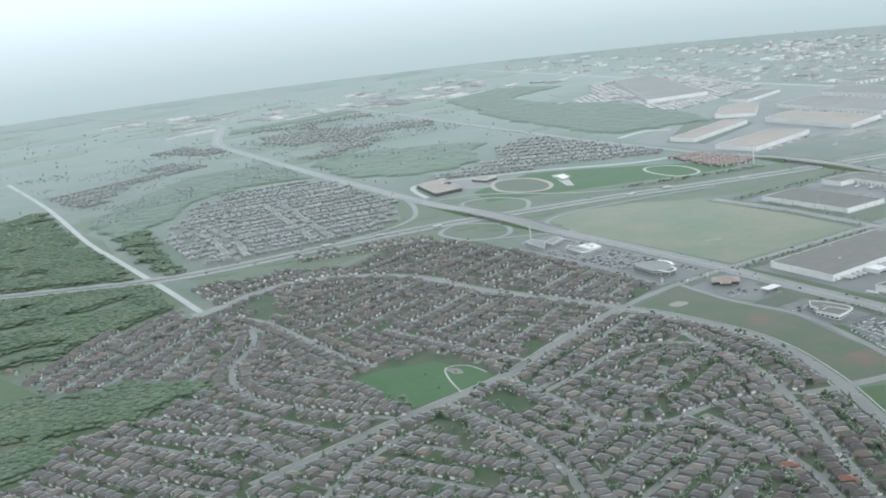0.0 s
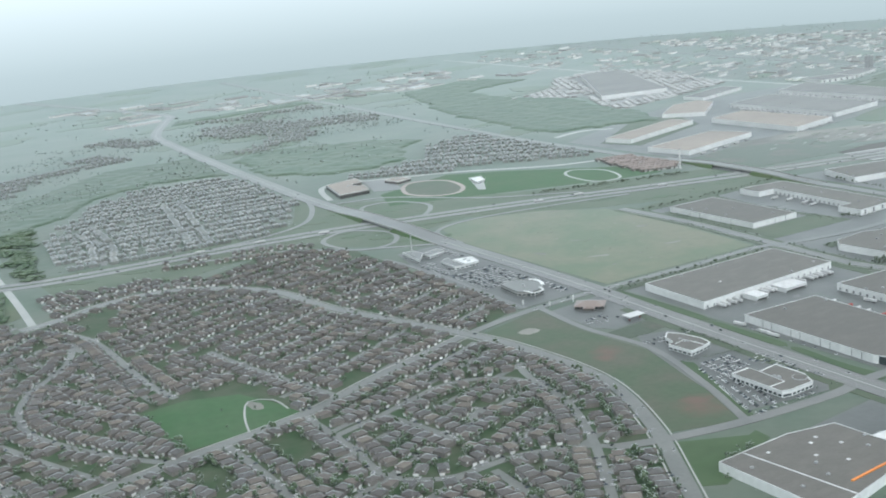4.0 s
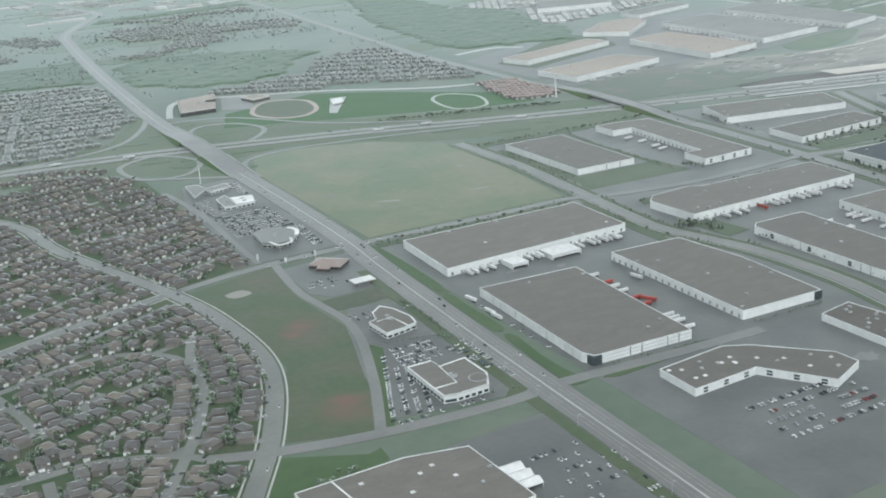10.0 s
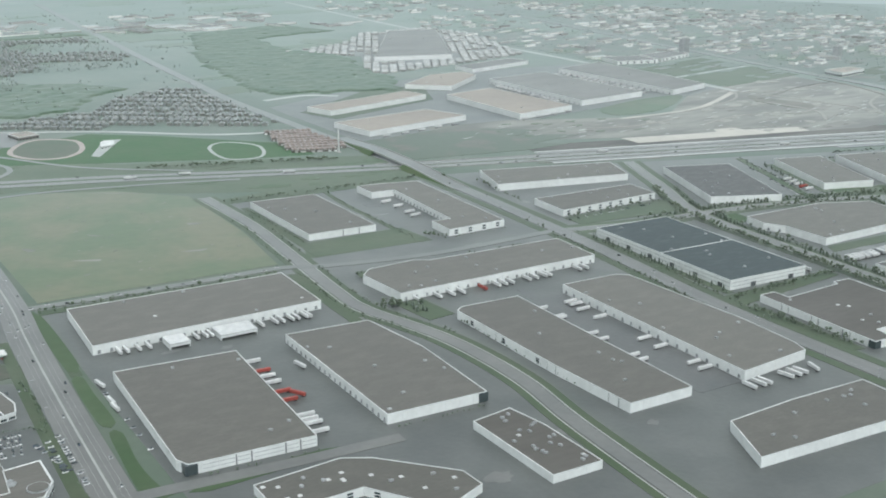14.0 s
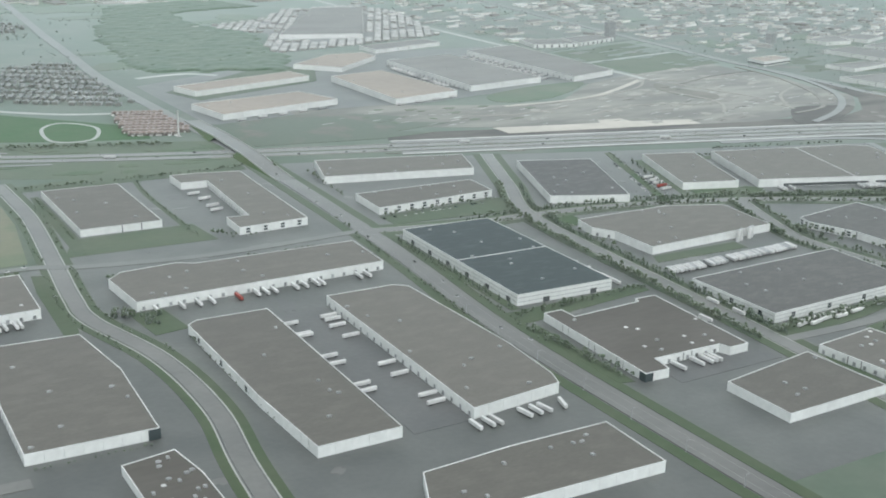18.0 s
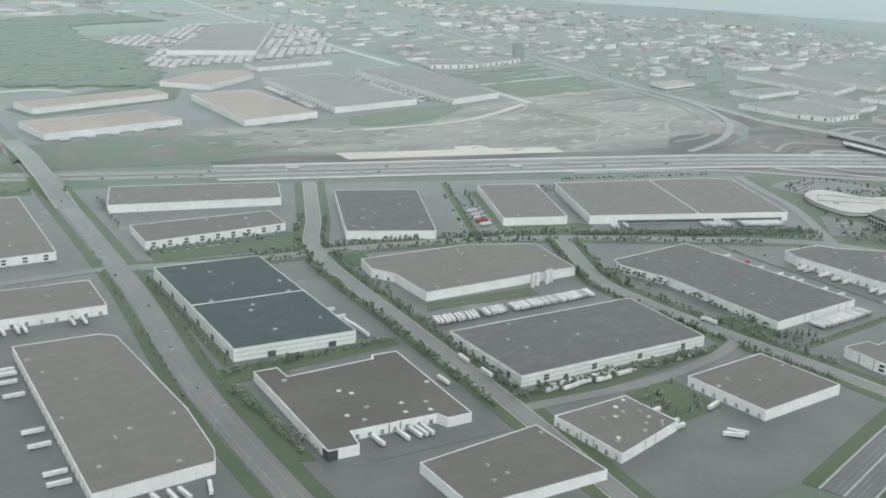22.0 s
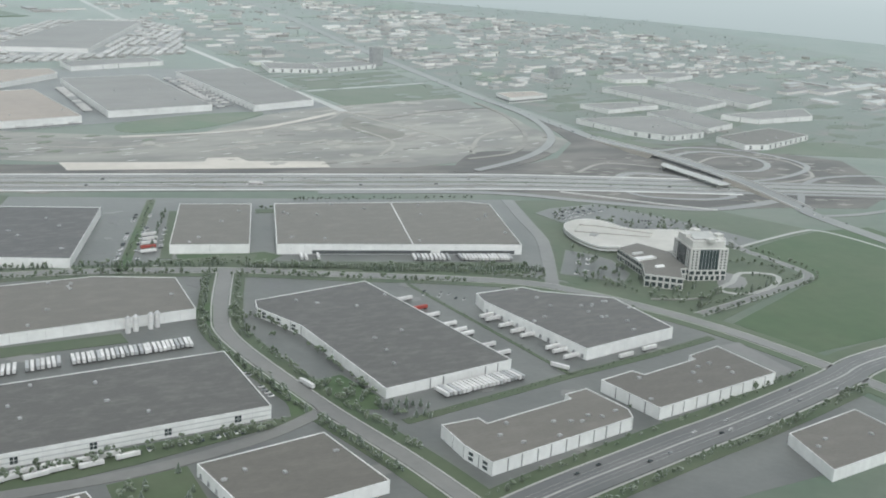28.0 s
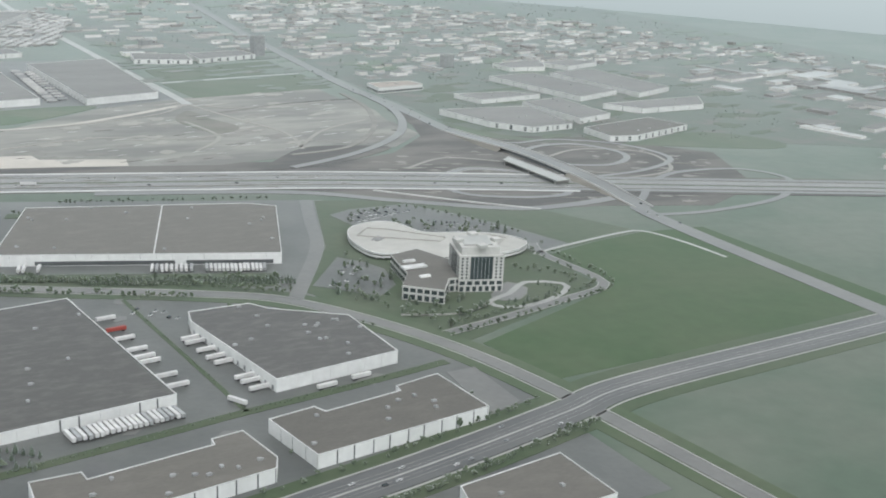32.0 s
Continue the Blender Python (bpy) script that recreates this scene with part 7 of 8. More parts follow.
for x, y, rz in ORDER:
    for lane in rnd.sample((-4.2, -1.6, 1.6, 4.2), rnd.choice((0, 1, 1, 2))):
        c, s = math.cos(radians(rz)), math.sin(radians(rz))
        ox, oy, mat = lane, -12.6 + rnd.uniform(-1.5, 1.5), rnd.choice((0, 0, 0, 0, 1, 1, 2, 4))
        for (x0, y0, z0, x1, y1, z1, ins), mi in (((-0.88, -2.2, 0.3, 0.88, 2.2, 1.0, 0.05), mat), ((-0.8, -1.7, 1.0, 0.8, 1.1, 1.5, 0.25), 5), ((-0.6, -1.4, 1.5, 0.6, 0.7, 1.52, 0.0), mat)):
            k = len(V)
            for zz, e in ((z0, 0.0), (z1, ins)):
                for px, py in ((x0 + e, y0 + e), (x1 - e, y0 + e), (x1 - e, y1 - e), (x0 + e, y1 - e)):
                    px, py = px + ox, py + oy
                    V.append((x + px * c - py * s, y + px * s + py * c, zz))
            for f in ((4, 5, 6, 7), (0, 1, 5, 4), (1, 2, 6, 5), (2, 3, 7, 6), (3, 0, 4, 7)):
                F.append(tuple(k + i for i in f))
                X.append(mi)
stuff("driveway_cars", V, F, ("car_white", "car_silver", "car_dark", "car_red", "car_blue", "glass"), X, "cars parked on suburban driveways", "cars")


# ---- trees ----
def clump(bm, x, y, z, r, rr):
    """A ragged ball of foliage of twenty faces."""
    made = bmesh.ops.create_icosphere(bm, subdivisions=1, radius=r)["verts"]
    for v in made:
        v.co = v.co * rr.uniform(0.65, 1.25) * 1.0
        v.co.z *= 0.8
        v.co += Vector((x, y, z))


def tree_base(k, needle=False):
    rr = random.Random(40 + k)
    h = (6.5, 8.0, 5.5, 7.2)[k % 4] if not needle else (6.5, 5.2)[k % 2]
    t = thing("tree", place(0, 0), "dark green conifer in a planted row" if needle else "young leafy green tree on a verge", "tree", "conifers" if needle else "verge trees")
    bm = bmesh.new()
    tube(bm, 0, 0, -0.3, h * 0.55, 0.22, 0.09, n=6)
    for _ in range(4):
        a, z = rr.uniform(0, 6.28), rr.uniform(0.3, 0.5) * h
        p = Vector((math.cos(a), math.sin(a), 1.1)) * h * 0.2
        v = [bm.verts.new(q) for q in ((0.08, 0, z), (-0.06, 0.08, z), (-0.06, -0.08, z), (p.x, p.y, z + p.z))]
        for f in ((0, 1, 3), (1, 2, 3), (2, 0, 3)):
            bm.faces.new([v[i] for i in f])
    part("trunk", bm, "bark", t)
    bm = bmesh.new()
    if needle:
        for i in range(7):
            z = h * (0.12 + 0.12 * i)
            r = h * 0.24 * (1 - i / 7.6)
            n = 5 if i < 5 else 2
            for j in range(n):
                a = j * 6.28 / n + i
                clump(bm, math.cos(a) * r * 0.6, math.sin(a) * r * 0.6, z, max(0.3, r * 0.62), rr)
    else:
        for i in range(30):
            a, q = rr.uniform(0, 6.28), rr.uniform(0, 1) ** 0.6
            z = rr.uniform(0.34, 0.98)
            w = math.sin(min(1.0, (1.05 - z) / 0.5) * 1.57) * h * 0.3
            clump(bm, math.cos(a) * q * w, math.sin(a) * q * w, z * h, rr.uniform(0.09, 0.15) * h, rr)
    part("crown", bm, "needle" if needle else "leaf", t).data.shade_smooth()
    return t


TREE_SPOTS = []
rnd = random.Random(21)


def tree_row(line, off, gap, needle=False, jitter=2.2, skip=0.15, size=(0.6, 1.25)):
    acc = 0.0
    line = smooth(line, 6)
    for p, q in zip(line, line[1:]):
        L = (q - p).length
        d = (q - p) / max(L, 1e-6)
        while acc < L:
            if rnd.random() > skip:
                c = p + d * acc + Vector((-d.y, d.x)) * (off + rnd.uniform(-jitter, jitter))
                TREE_SPOTS.append((c.x, c.y, rnd.uniform(*size), needle))
            acc += gap * rnd.uniform(0.8, 1.2)
        acc -= L


def tree_patch(pts, n, needle=0.3, size=(0.7, 1.3)):
    xs, ys = [p[0] for p in pts], [p[1] for p in pts]
    while n > 0:
        x, y = rnd.uniform(min(xs), max(xs)), rnd.uniform(min(ys), max(ys))
        if in_poly(x, y, pts):
            TREE_SPOTS.append((x, y, rnd.uniform(*size), rnd.random() < needle))
            n -= 1


tree_row(((2366, 1040), (2649, 932)), 0, 2.8, True, 0.8, 0.04, (0.8, 1.1))
tree_row(((2470, 988), (2645, 922)), 3, 3.4, True, 0.8, 0.04, (0.7, 1.0))
tree_row(((2420, 1012), (2640, 920)), -16, 12)
tree_row(EAST[1:4], 17.5, 6, False, 2.5, 0.2, (0.35, 0.85))
tree_row(EAST[1:4], -17.5, 6, False, 2.5, 0.25, (0.3, 0.75))
tree_row(((1835, 1130), (1880, 1480)), -8, 10)
tree_row(MIDRD[1:5], 14, 4.5, True)
tree_row(MIDRD[1:5], -14, 5)
tree_row(MIDRD[1:5], -17, 6)
tree_row(MIDRD[2:5], 17, 9)
tree_row(NORTHRD[1:7], -14, 5)
tree_row(NORTHRD[1:5], 14, 4.5, True)
tree_row(NORTHRD[1:8], 16, 6)
tree_row(LOOPRD[:5], 14.5, 4.5)
tree_row(LOOPRD[:5], -14.5, 4.5, True)
tree_row(LOOPRD[:5], -17, 6)
tree_row(WEST[1:7], 13.5, 7, False, 2.5, 0.4, (0.3, 0.75))
tree_row(WEST[1:7], -13.5, 7, False, 2.5, 0.4, (0.3, 0.75))
tree_row(((1590, 672), (1584, 760), (1584, 920)), 7, 5, False, 1, 0.3, (0.3, 0.55))
tree_row(((1245, 742), (1340, 736)), -3, 5, False, 1, 0.3, (0.3, 0.5))
tree_row(((1406, 740), (1490, 738)), -2, 5, False, 1, 0.3, (0.3, 0.5))
tree_row(((1715, 1176), (1812, 1178)), -3, 6, False, 1, 0.3, (0.3, 0.6))
tree_row(((1563, 1248), (1562, 1430)), 3, 6, False, 1, 0.3, (0.4, 0.7))
tree_row(((1850, 824), (2016, 834)), 0, 5, False, 3)
tree_row(((2040, 686), (2300, 697)), 0, 4.5, False, 4)
tree_row(((2341, 664), (2447, 680), (2503, 689), (2593, 700), (2676, 713)), 0, 3, False, 1.5, 0.2, (0.22, 0.4))
tree_row(((2492, 940), (2506, 690)), 0, 3.5, False, 0.6, 0.3, (0.2, 0.35))
tree_row(((2364, 1044), (2632, 940)), 0, 4, False, 5)
tree_row(((2280, 1075), (2380, 1055)), 0, 7, False, 6)
tree_row(((1866, 846), (1874, 1088)), 0, 6, True, 1.5)
tree_row(((1850, 790), (1856, 670)), 0, 5, False, 2)
tree_row(((1226, 1157), (1480, 1150)), 0, 9, False, 3)
tree_row(((2064, 690), (2260, 694)), -6, 10)
tree_row(((1848, 812), (1866, 660)), 0, 9)
tree_row(((2050, 690), (2056, 815)), 0, 8)
tree_row(((1556, 1100), (1800, 1096)), 0, 6, False, 2, 0.2, (0.5, 0.9))
tree_row(((1540, 990), (1560, 985)), 0, 4, True)
tree_row(((2318, 905), (2336, 850), (2341, 712)), 0, 7, False, 1, 0.2)
tree_row(((2344, 698), (2368, 678)), 2, 5, True)
tree_row(((2660, 640), (2480, 605)), -8, 9, False, 1, 0.3, (0.4, 0.8))
tree_row(((2560, 875), (2655, 795)), 4, 7)
tree_row(((2660, 900), (2700, 780)), 10, 8)
tree_row(((1693, 1455), (1686, 1380), (1684, 1190)), 0, 5, False, 1.5, 0.15, (0.3, 0.6))
tree_row(((1586, 694), (1588, 762), (1590, 833), (1588, 920)), -8, 4, False, 1.5, 0.2, (0.3, 0.6))
tree_patch([(2314, 750), (2334, 752), (2342, 712), (2318, 704)], 12, 0.3, (0.7, 1.3))
tree_patch([(2282, 800), (2290, 796), (2290, 705), (2272, 700)], 10, 0.3, (0.5, 0.9))
tree_patch([(2272, 918), (2286, 930), (2292, 905), (2284, 888)], 8, 0.4, (0.7, 1.2))
tree_patch([(1530, 1003), (1548, 1000), (1550, 985), (1532, 985)], 14, 0.3, (0.8, 1.3))
tree_row(((1540, 1480), (1700, 1474), (1846, 1474)), 0, 5, False, 4, 0.15, (0.5, 1.0))
tree_row(((1188, 770), (1202, 1000)), 18, 9, False, 1, 0.1, (0.5, 0.8))
tree_row(((1060, 762), (1176, 740)), 5, 6, True, 1, 0.2, (0.4, 0.7))
tree_row(((1097, 901), (1114, 895), (1158, 883), (1165, 871)), 0, 3, False, 0.8, 0.1, (0.3, 0.5))
tree_row(((1169, 985), (1171, 942), (1166, 877)), 0, 4, False, 1, 0.1, (0.4, 0.7))
tree_row(((1050, 746), (1130, 740)), 0, 4, False, 1, 0.1, (0.3, 0.5))
tree_row(((1906, 1172), (2068, 1180)), 0, 7)
tree_row(((1895, 1260), (1905, 1420)), -6, 9)
tree_row(((2300, 1120), (2360, 1270)), 4, 8, True)
tree_row(((2460, 1236), (2700, 1172)), 6, 7, False, 1, 0.1, (0.6, 0.9))
tree_row(((1700, 1195), (1722, 1180)), 0, 5)
tree_row(((1500, 1742), (1800, 1640)), 4, 4, False, 3, 0.1)
tree_patch([(2660, 890), (2720, 990), (2740, 900), (2712, 800), (2690, 800)], 40, 0.5)
tree_row(DRIVE, 8.5, 7, False, 1.2, 0.15, (0.6, 1.0))
tree_row(DRIVE, -8.5, 8, False, 1.2, 0.2, (0.6, 1.0))
tree_row(((2790, 806), (2830, 806), (2860, 826), (2846, 842)), 0, 6, True, 2.5, 0.1, (0.6, 1.1))
tree_row(((2700, 812), (2744, 806), (2776, 818)), -6, 6, False, 3, 0.1, (0.7, 1.2))
tree_row(((2855, 890), (2890, 850), (2880, 826)), 0, 6, False, 4, 0.1, (0.7, 1.2))
tree_row(((2776, 1090), (2800, 1120), (2870, 1120), (2900, 1060), (2930, 990)), 0, 9, False, 2, 0.1, (0.6, 1.0))
tree_row(SOUTHART[1:6], 25, 7, False, 3, 0.3, (0.5, 1.0))
tree_row(SOUTHART[1:6], -25, 5, False, 3, 0.15, (0.6, 1.1))
tree_patch([(2716, 770), (2720, 830), (2770, 835), (2780, 800)], 16, 0.4)
tree_patch([(2780, 1075), (2830, 1085), (2925, 1000), (2900, 985), (2820, 1040)], 30, 0.4)
tree_patch([(1546, 975), (1572, 990), (1570, 960), (1556, 950)], 14, 0.8)
tree_patch([(2280, 870), (2300, 930), (2330, 920), (2318, 850)], 16, 0.3)
tree_patch([(2330, 700), (2345, 690), (2375, 665), (2350, 660)], 14, 0.6, (0.8, 1.4))
tree_patch([(2126, 640), (2180, 655), (2180, 600), (2126, 600)], 18, 0.5, (0.8, 1.4))
tree_patch([(1000, 700), (925, 662), (905, 640), (960, 700)], 12, 0.2)
for x, y, rz in ORDER:
    for o in rnd.sample(((-6.5, 10), (0, 12), (5, 10), (6, -12), (-5, -12)), rnd.choice((1, 2, 2, 3))):
        a = radians(rz)
        TREE_SPOTS.append((x + o[0] * math.cos(a) - o[1] * math.sin(a), y + o[0] * math.sin(a) + o[1] * math.cos(a), rnd.uniform(0.7, 1.7), rnd.random() < 0.15))
for x, y in GARDENS:
    TREE_SPOTS.append((x, y, rnd.uniform(0.6, 1.3), rnd.random() < 0.1))
tree_patch([(630, 1060), (700, 1075), (690, 1160), (620, 1180)], 5, 0.2)


def in_the_way(x, y):
    """On a road or inside a house."""
    gx, gy = int(x // 20), int(y // 20)
    return any((px - x) ** 2 + (py - y) ** 2 < (pr - 0.5) ** 2 for i in (-1, 0, 1) for j in (-1, 0, 1) for px, py, pr in CELLS.get((gx + i, gy + j), ()))


TREE_SPOTS = [s for s in TREE_SPOTS if not in_the_way(s[0], s[1])]
LEAFY = [tree_base(k) for k in range(4)]
FIRS = [tree_base(k, True) for k in range(2)]
NEAR = [s for s in TREE_SPOTS if 1180 < s[0] < 2960 and s[1] < 1120]
rnd.shuffle(NEAR)
used = set()
for x, y, s, needle in NEAR[:270]:
    src = rnd.choice(FIRS if needle else LEAFY)
    m = place(x, y, 0.1, rnd.uniform(0, 360)) @ Matrix.Diagonal((s, s, s * rnd.uniform(0.85, 1.15), 1))
    if src in used:
        t = copy_thing(src, m)
    else:
        used.add(src)
        t = src
    t.matrix_basis = m
    if s > 1.0 and not needle:
        t["label"] = "large leafy green tree beside a warehouse"


G = (1 + 5 ** 0.5) / 2
ICO = np.array([(-1, G, 0), (1, G, 0), (-1, -G, 0), (1, -G, 0), (0, -1, G), (0, 1, G), (0, -1, -G), (0, 1, -G), (G, 0, -1), (G, 0, 1), (-G, 0, -1), (-G, 0, 1)]) / 1.9
ICO_FACES = ((0, 11, 5), (0, 5, 1), (0, 1, 7), (0, 7, 10), (0, 10, 11), (1, 5, 9), (5, 11, 4), (11, 10, 2), (10, 7, 6), (7, 1, 8), (3, 9, 4), (3, 4, 2), (3, 2, 6), (3, 6, 8), (3, 8, 9), (4, 9, 5), (2, 4, 11), (6, 2, 10), (8, 6, 7), (9, 8, 1))


def grove(name, spots, label, n_clumps=6, mats=("leaf", "needle")):
    """Many small trees as one mesh: each of a few ragged clumps on a stem."""
    V, F, X = [], [], []
    r = random.Random(len(spots))
    rs = np.random.RandomState(len(spots))
    for x, y, s, needle in spots:
        h = 7.0 * s
        for i in range(n_clumps):
            if needle:
                z, w, q = h * (0.2 + 0.8 * i / n_clumps), 0.0, h * 0.22 * (1.15 - i / n_clumps)
            else:
                z, w, q = h * r.uniform(0.4, 0.85), h * 0.2, h * r.uniform(0.14, 0.24)
            a = r.uniform(0, 6.28)
            # Two-clump far trees are flattened so their tops take the haze sheen.
            P = ICO * rs.uniform(0.7, 1.25, (12, 1)) * (q, q, q * (0.85 if n_clumps > 2 else 0.6)) + (x + w * math.cos(a), y + w * math.sin(a), z)
            k = len(V)
            V.extend(P.tolist())
            F.extend((k + f[0], k + f[1], k + f[2]) for f in ICO_FACES)
            X.extend([1 if needle else 0] * 20)
        k = len(V)
        V.extend(((x - 0.15, y, 0), (x + 0.15, y, 0), (x, y + 0.2, 0), (x, y, h * 0.5)))
        F.extend(((k, k + 1, k + 3), (k + 1, k + 2, k + 3), (k + 2, k, k + 3)))
        X.extend([1, 1, 1])
    stuff(name, V, F, mats, X, label, "trees").data.shade_smooth()


rest = NEAR[270:] + [s for s in TREE_SPOTS if not (1180 < s[0] < 2960 and s[1] < 1120)]
small = [(x, y, size * (1.0 if y < 1100 else 0.75), needle) for x, y, size, needle in rest if x < 1190 and (y < 1100 or rnd.random() < 0.55)]
grove("garden_trees", small, "scattered small green trees in suburban gardens", 4, ("garden_leaf", "needle"))
back_row = []
for k in range(44):
    u = k / 43 + rnd.uniform(-0.006, 0.006)
    if rnd.random() < 0.8:
        back_row.append((2505 + 226 * u, 1271 - 57 * u + rnd.uniform(-1.5, 1.5), rnd.uniform(0.5, 0.9), False))
for k in range(34):
    u = k / 33
    back_row.append((2356 - 105 * u + rnd.uniform(-2, 2), 1318 - 250 * u, rnd.uniform(0.35, 0.7), False))
grove("yard_tree_rows", back_row, "rows of small green trees behind warehouses and between car parks", 4)
grove("verge_trees", [s for s in rest if s[0] >= 1190], "scattered small green trees along verges", 5)


def wood(name, poly, pitch, label, step=9.0, high=9.0, mat="canopy", holes=True):
    """A closed, bumpy canopy with single crowns standing out of it and along its edge."""
    xs, ys = [p[0] for p in poly], [p[1] for p in poly]
    V, F, at = [], [], {}
    nx, ny = int((max(xs) - min(xs)) / step) + 2, int((max(ys) - min(ys)) / step) + 2

    def wooded(x, y):
        dx, dy = 22 * noise.noise((x / 45, y / 45, 7)), 22 * noise.noise((x / 45, y / 45, 9))
        return in_poly(x + dx, y + dy, poly) and (not holes or noise.noise((x / 70, y / 70, 0)) > -0.42) and all((x - p.x) ** 2 + (y - p.y) ** 2 > 200 for p in VALLEY) and not in_the_way(x, y)

    for i in range(nx):
        for j in range(ny):
            x, y = min(xs) + i * step, min(ys) + j * step
            if wooded(x, y):
                at[i, j] = len(V)
                h = 0.52 * high * (0.82 + 0.06 * rnd.random() + 0.3 * noise.noise((x / 28, y / 28, 5)) + 0.2 * noise.noise((x / 12, y / 12, 6)))
                V.append((x + rnd.uniform(-0.35, 0.35) * step, y + rnd.uniform(-0.35, 0.35) * step, h))
    for (i, j), k in at.items():
        missing = [0 if (i + a, j + b) in at else 1 for a in (-2, -1, 0, 1, 2) for b in (-2, -1, 0, 1, 2)]
        V[k] = (V[k][0], V[k][1], -0.1 if sum(missing[6:9] + missing[11:14] + missing[16:19]) else V[k][2] * (1 - 0.1 * min(6, sum(missing))))
    for (i, j), k in at.items():
        q = [at.get(c) for c in ((i, j), (i + 1, j), (i + 1, j + 1), (i, j + 1))]
        if None not in q:
            F.append((q[0], q[1], q[2]))
            F.append((q[0], q[2], q[3]))
    stuff(name, V, F, (mat,), [0] * len(F), label, "trees").data.shade_smooth()
    if not pitch:
        return
    V, F = [], []
    rs = np.random.RandomState(int(abs(poly[0][0])))
    for i in range(int((max(xs) - min(xs)) / pitch) + 1):
        for j in range(int((max(ys) - min(ys)) / pitch) + 1):
            x, y = min(xs) + (i + rnd.uniform(-0.2, 0.7)) * pitch, min(ys) + (j + rnd.uniform(-0.2, 0.7)) * pitch
            if wooded(x, y):
                q = pitch * rnd.uniform(0.65, 1.0)
                low = 1.0 if all(wooded(x + a * step * 1.6, y + b * step * 1.6) for a, b in ((1, 0), (-1, 0), (0, 1), (0, -1))) else 0.5
                P = ICO * rs.uniform(0.75, 1.2, (12, 1)) * (q, q, high * rnd.uniform(0.1, 0.17) * (0.4 + 0.6 * low)) + (x, y, high * rnd.uniform(0.46, 0.55) * low)
                k = len(V)
                V.extend(P.tolist())
                F.extend((k + f[0], k + f[1], k + f[2]) for f in ICO_FACES)
    stuff(name + "_crowns", V, F, (mat,), [0] * len(F), "single tree crowns in a " + label.split("green ")[-1], "trees").data.shade_smooth()


VALLEY = smooth(RAVINE[1:6], 20)
wood("valley_wood", [(-200, 1500), (277, 1589), (349, 1583), (447, 1637), (549, 1676), (572, 1800), (590, 2060), (600, 2300), (640, 2760), (300, 2650), (-200, 2300)], 8, "broad green deciduous wood in a valley", 6)
wood("west_tree_strip", WEST_STRIP, 7.5, "strip of green trees between houses", 6, 7)
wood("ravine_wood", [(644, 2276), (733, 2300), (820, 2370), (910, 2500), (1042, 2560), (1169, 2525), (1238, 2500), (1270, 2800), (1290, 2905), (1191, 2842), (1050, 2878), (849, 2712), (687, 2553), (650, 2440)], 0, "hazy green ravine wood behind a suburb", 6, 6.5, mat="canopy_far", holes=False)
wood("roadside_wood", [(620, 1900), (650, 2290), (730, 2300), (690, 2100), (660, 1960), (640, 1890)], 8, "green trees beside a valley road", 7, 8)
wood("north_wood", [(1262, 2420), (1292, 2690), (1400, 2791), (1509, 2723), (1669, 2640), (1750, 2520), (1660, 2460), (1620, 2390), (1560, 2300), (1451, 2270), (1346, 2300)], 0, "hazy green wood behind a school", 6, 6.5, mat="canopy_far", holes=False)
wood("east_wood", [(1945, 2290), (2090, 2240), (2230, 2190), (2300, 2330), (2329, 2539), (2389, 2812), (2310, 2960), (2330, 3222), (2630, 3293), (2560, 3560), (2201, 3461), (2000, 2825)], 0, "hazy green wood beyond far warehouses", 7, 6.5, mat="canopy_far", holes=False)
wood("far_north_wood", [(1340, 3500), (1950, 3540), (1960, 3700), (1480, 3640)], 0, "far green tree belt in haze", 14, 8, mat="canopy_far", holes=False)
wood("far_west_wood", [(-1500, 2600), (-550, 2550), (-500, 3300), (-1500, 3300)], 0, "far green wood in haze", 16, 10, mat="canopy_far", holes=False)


# ---- far business districts: many pale low blocks ----
def district(name, poly, n, ang, label, size=(12, 60)):
    V, F, X = [], [], []
    r = random.Random(n)
    xs, ys = [p[0] for p in poly], [p[1] for p in poly]
    c, s = math.cos(radians(ang)), math.sin(radians(ang))
    tries = 0
    while n > 0 and tries < 20000:
        tries += 1
        x, y = r.uniform(min(xs), max(xs)), r.uniform(min(ys), max(ys))
        w, d, h = r.uniform(*size) * 0.62, r.uniform(*size) * 0.24, r.uniform(3.5, 7)
        if r.random() < 0.2:
            w, d = d, w
        if not in_poly(x, y, poly) or not free(x, y, 9):
            continue
        take(x, y, 9)
        n -= 1
        k = len(V)
        side, front, z = r.uniform(3, 9), r.uniform(4, 13), 0.24 + 0.0004 * n
        for px, py in ((-w - side, -d - front), (w + side, -d - front), (w + side, d + 4), (-w - side, d + 4)):
            V.append((x + px * c - py * s, y + px * s + py * c, z))
        F.append((k, k + 1, k + 2, k + 3))
        X.append(4)
        k += 4
        for zz in (0, h):
            for px, py in ((-w, -d), (w, -d), (w, d), (-w, d)):
                V.append((x + px * c - py * s, y + px * s + py * c, zz))
        top = r.choice((1, 1, 1, 3, 3, 3))
        for f, mi in (((4, 5, 6, 7), top), ((0, 1, 5, 4), 0), ((1, 2, 6, 5), 0), ((2, 3, 7, 6), 0), ((3, 0, 4, 7), 0)):
            F.append(tuple(k + i for i in f))
            X.append(mi)
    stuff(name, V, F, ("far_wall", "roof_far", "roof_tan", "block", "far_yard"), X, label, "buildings")


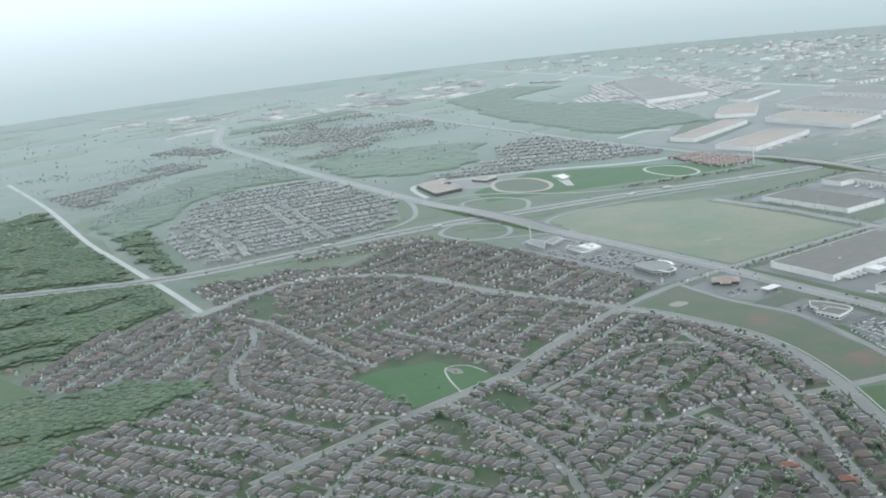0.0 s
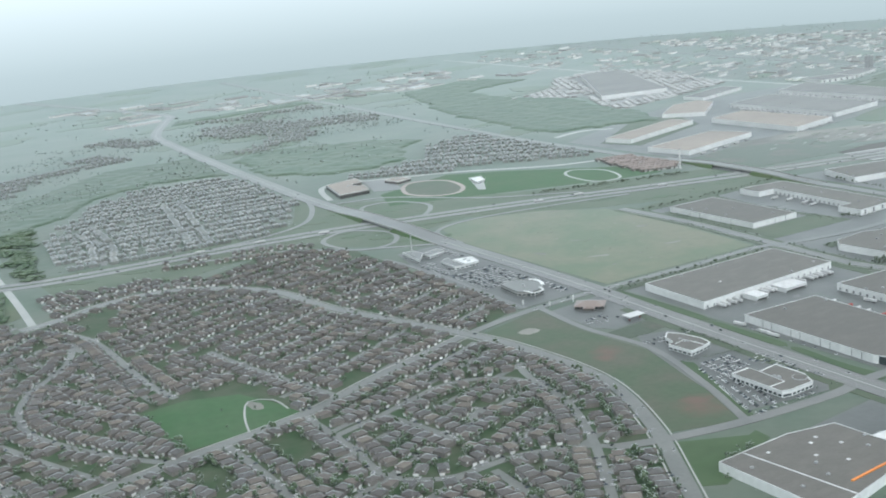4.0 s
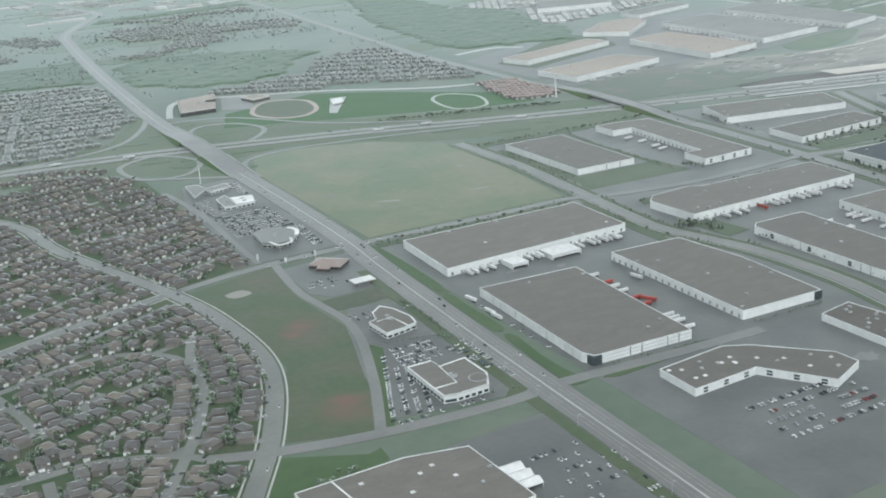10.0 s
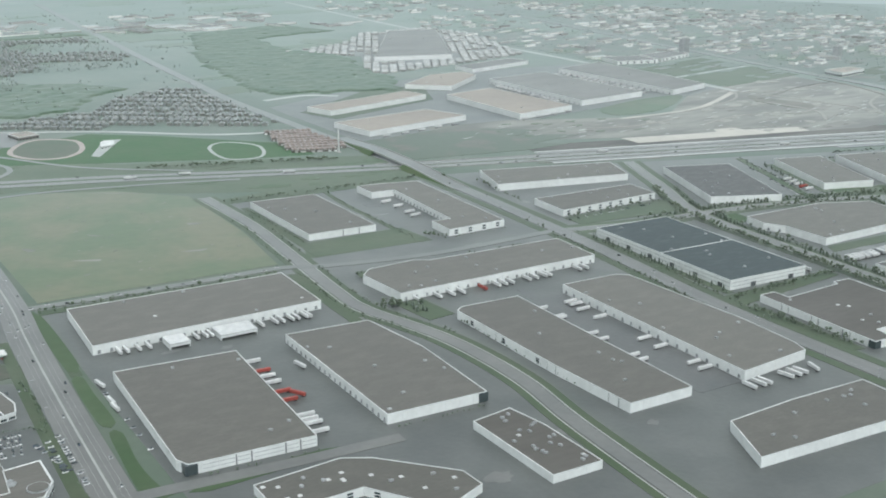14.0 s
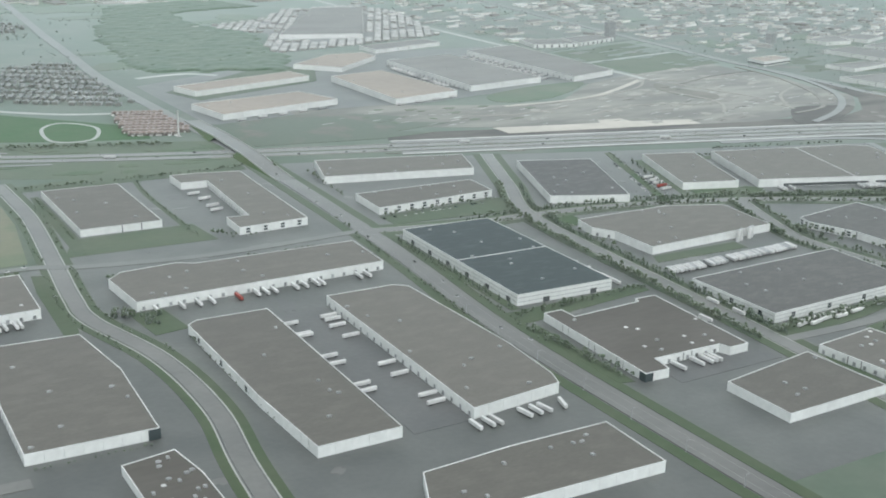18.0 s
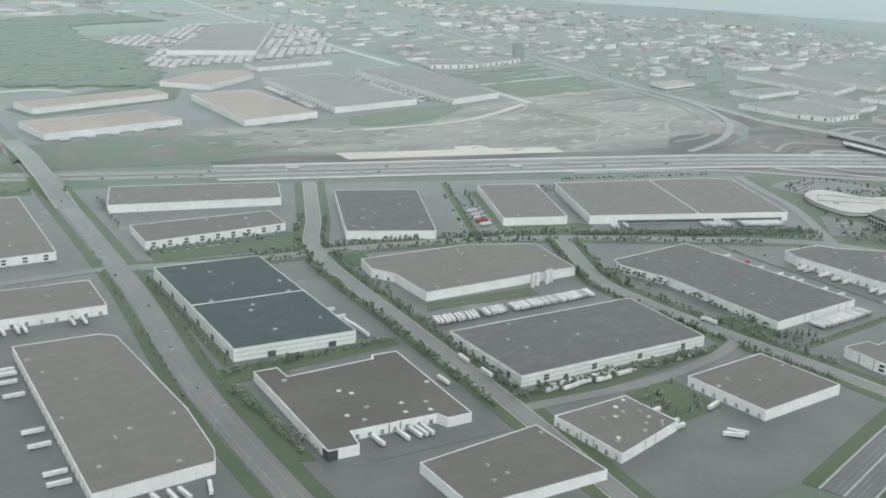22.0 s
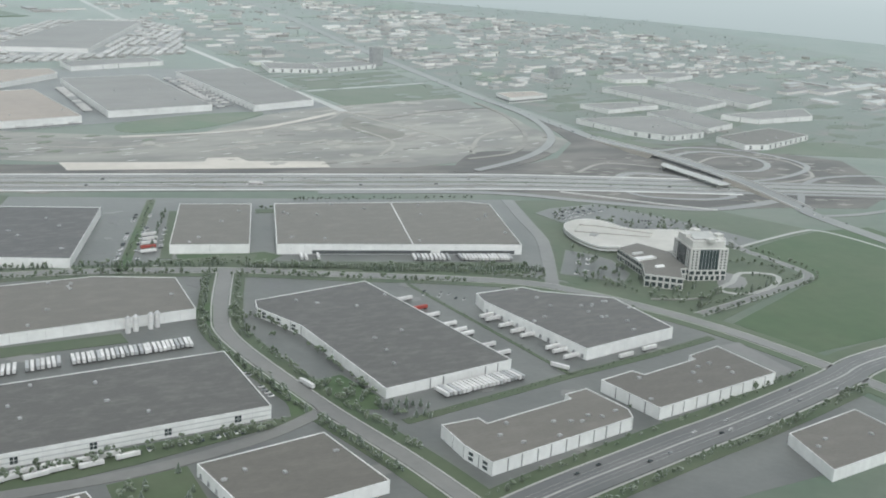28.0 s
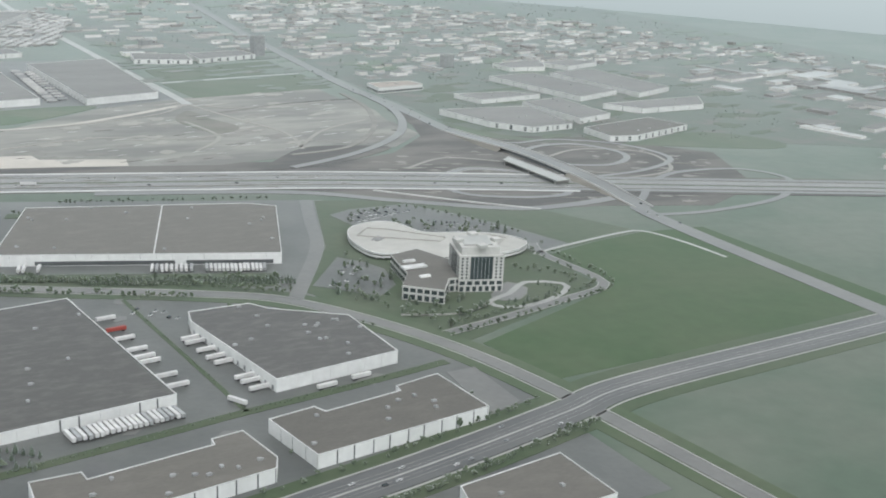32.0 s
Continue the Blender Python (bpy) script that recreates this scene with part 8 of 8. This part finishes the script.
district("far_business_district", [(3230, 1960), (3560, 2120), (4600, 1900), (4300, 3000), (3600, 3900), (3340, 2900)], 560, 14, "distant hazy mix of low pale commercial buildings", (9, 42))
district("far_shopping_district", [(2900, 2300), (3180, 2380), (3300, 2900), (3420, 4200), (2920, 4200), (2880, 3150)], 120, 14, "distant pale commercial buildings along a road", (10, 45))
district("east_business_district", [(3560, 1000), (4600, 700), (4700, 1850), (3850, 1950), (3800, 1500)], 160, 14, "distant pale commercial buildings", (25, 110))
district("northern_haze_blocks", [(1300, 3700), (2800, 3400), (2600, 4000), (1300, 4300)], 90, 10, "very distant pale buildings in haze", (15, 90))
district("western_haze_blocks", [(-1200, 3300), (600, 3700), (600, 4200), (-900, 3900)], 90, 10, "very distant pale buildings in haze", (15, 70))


def scatter(name, poly, n, label, size=(0.8, 1.6)):
    xs, ys = [p[0] for p in poly], [p[1] for p in poly]
    spots = []
    for _ in range(n * 4):
        if len(spots) >= n:
            break
        x, y = rnd.uniform(min(xs), max(xs)), rnd.uniform(min(ys), max(ys))
        if in_poly(x, y, poly) and noise.noise((x / 140, y / 140, 3)) > 0.0 and free(x, y, 2):
            spots.append((x, y, rnd.uniform(*size), False))
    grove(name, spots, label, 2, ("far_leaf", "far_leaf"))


scatter("business_park_trees", [(3190, 1440), (3560, 1300), (3900, 1500), (3850, 1990), (3250, 1980)], 300, "dark green trees round far office buildings", (0.6, 1.2))
scatter("far_business_trees", [(2900, 2000), (3560, 1900), (4600, 1900), (4700, 4200), (2900, 4200)], 1000, "hazy trees among distant commercial buildings")
spots = []
for x, y, rz in HOMES[NEARBY:]:
    if rnd.random() < 0.8:
        a = radians(rz)
        o = rnd.choice(((-6.5, 10), (0, 12), (5, 10), (6, -12)))
        spots.append((x + o[0] * math.cos(a) - o[1] * math.sin(a), y + o[0] * math.sin(a) + o[1] * math.cos(a), rnd.uniform(0.9, 1.7), False))
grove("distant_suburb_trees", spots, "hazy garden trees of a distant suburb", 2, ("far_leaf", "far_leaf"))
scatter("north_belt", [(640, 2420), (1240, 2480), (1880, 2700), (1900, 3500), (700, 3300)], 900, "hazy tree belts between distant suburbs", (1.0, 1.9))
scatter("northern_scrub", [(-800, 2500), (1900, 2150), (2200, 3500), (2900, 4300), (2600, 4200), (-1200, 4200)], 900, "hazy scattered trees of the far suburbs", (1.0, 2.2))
scatter("interchange_scrub", [(640, 1740), (1080, 1600), (1220, 1560), (1400, 1900), (1200, 2200), (640, 1900)], 160, "low bushes beside a highway interchange", (0.4, 0.8))


# ---- distant haze behind everything: a glowing wall with the haze painted on ----
m = bpy.data.materials.new("painted_haze_glow")
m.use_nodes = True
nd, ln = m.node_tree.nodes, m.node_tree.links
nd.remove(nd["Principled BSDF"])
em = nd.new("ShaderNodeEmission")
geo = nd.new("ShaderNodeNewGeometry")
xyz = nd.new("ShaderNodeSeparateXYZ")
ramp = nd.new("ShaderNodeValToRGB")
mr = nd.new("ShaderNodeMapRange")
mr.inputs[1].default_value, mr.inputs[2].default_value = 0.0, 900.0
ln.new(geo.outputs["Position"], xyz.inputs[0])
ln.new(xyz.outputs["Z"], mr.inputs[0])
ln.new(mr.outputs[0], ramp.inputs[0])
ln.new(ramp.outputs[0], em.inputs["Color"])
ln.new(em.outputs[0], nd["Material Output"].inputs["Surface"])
# Painted haze: grey-green at the foot, nearly white higher up.
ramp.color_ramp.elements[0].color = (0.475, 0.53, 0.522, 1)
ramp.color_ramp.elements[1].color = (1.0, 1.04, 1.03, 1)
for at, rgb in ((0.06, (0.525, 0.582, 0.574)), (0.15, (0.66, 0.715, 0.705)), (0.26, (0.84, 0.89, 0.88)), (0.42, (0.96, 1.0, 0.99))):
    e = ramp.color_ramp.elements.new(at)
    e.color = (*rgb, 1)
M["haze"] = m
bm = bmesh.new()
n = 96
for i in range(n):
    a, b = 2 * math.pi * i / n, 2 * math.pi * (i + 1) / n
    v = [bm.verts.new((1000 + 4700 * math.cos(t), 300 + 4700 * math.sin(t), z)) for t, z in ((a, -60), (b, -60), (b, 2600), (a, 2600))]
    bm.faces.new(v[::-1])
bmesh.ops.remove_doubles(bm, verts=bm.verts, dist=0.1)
tagged(part("backdrop", bm, "haze"), "pale glowing backdrop painted as haze over the horizon", "backdrop", kind="structure")
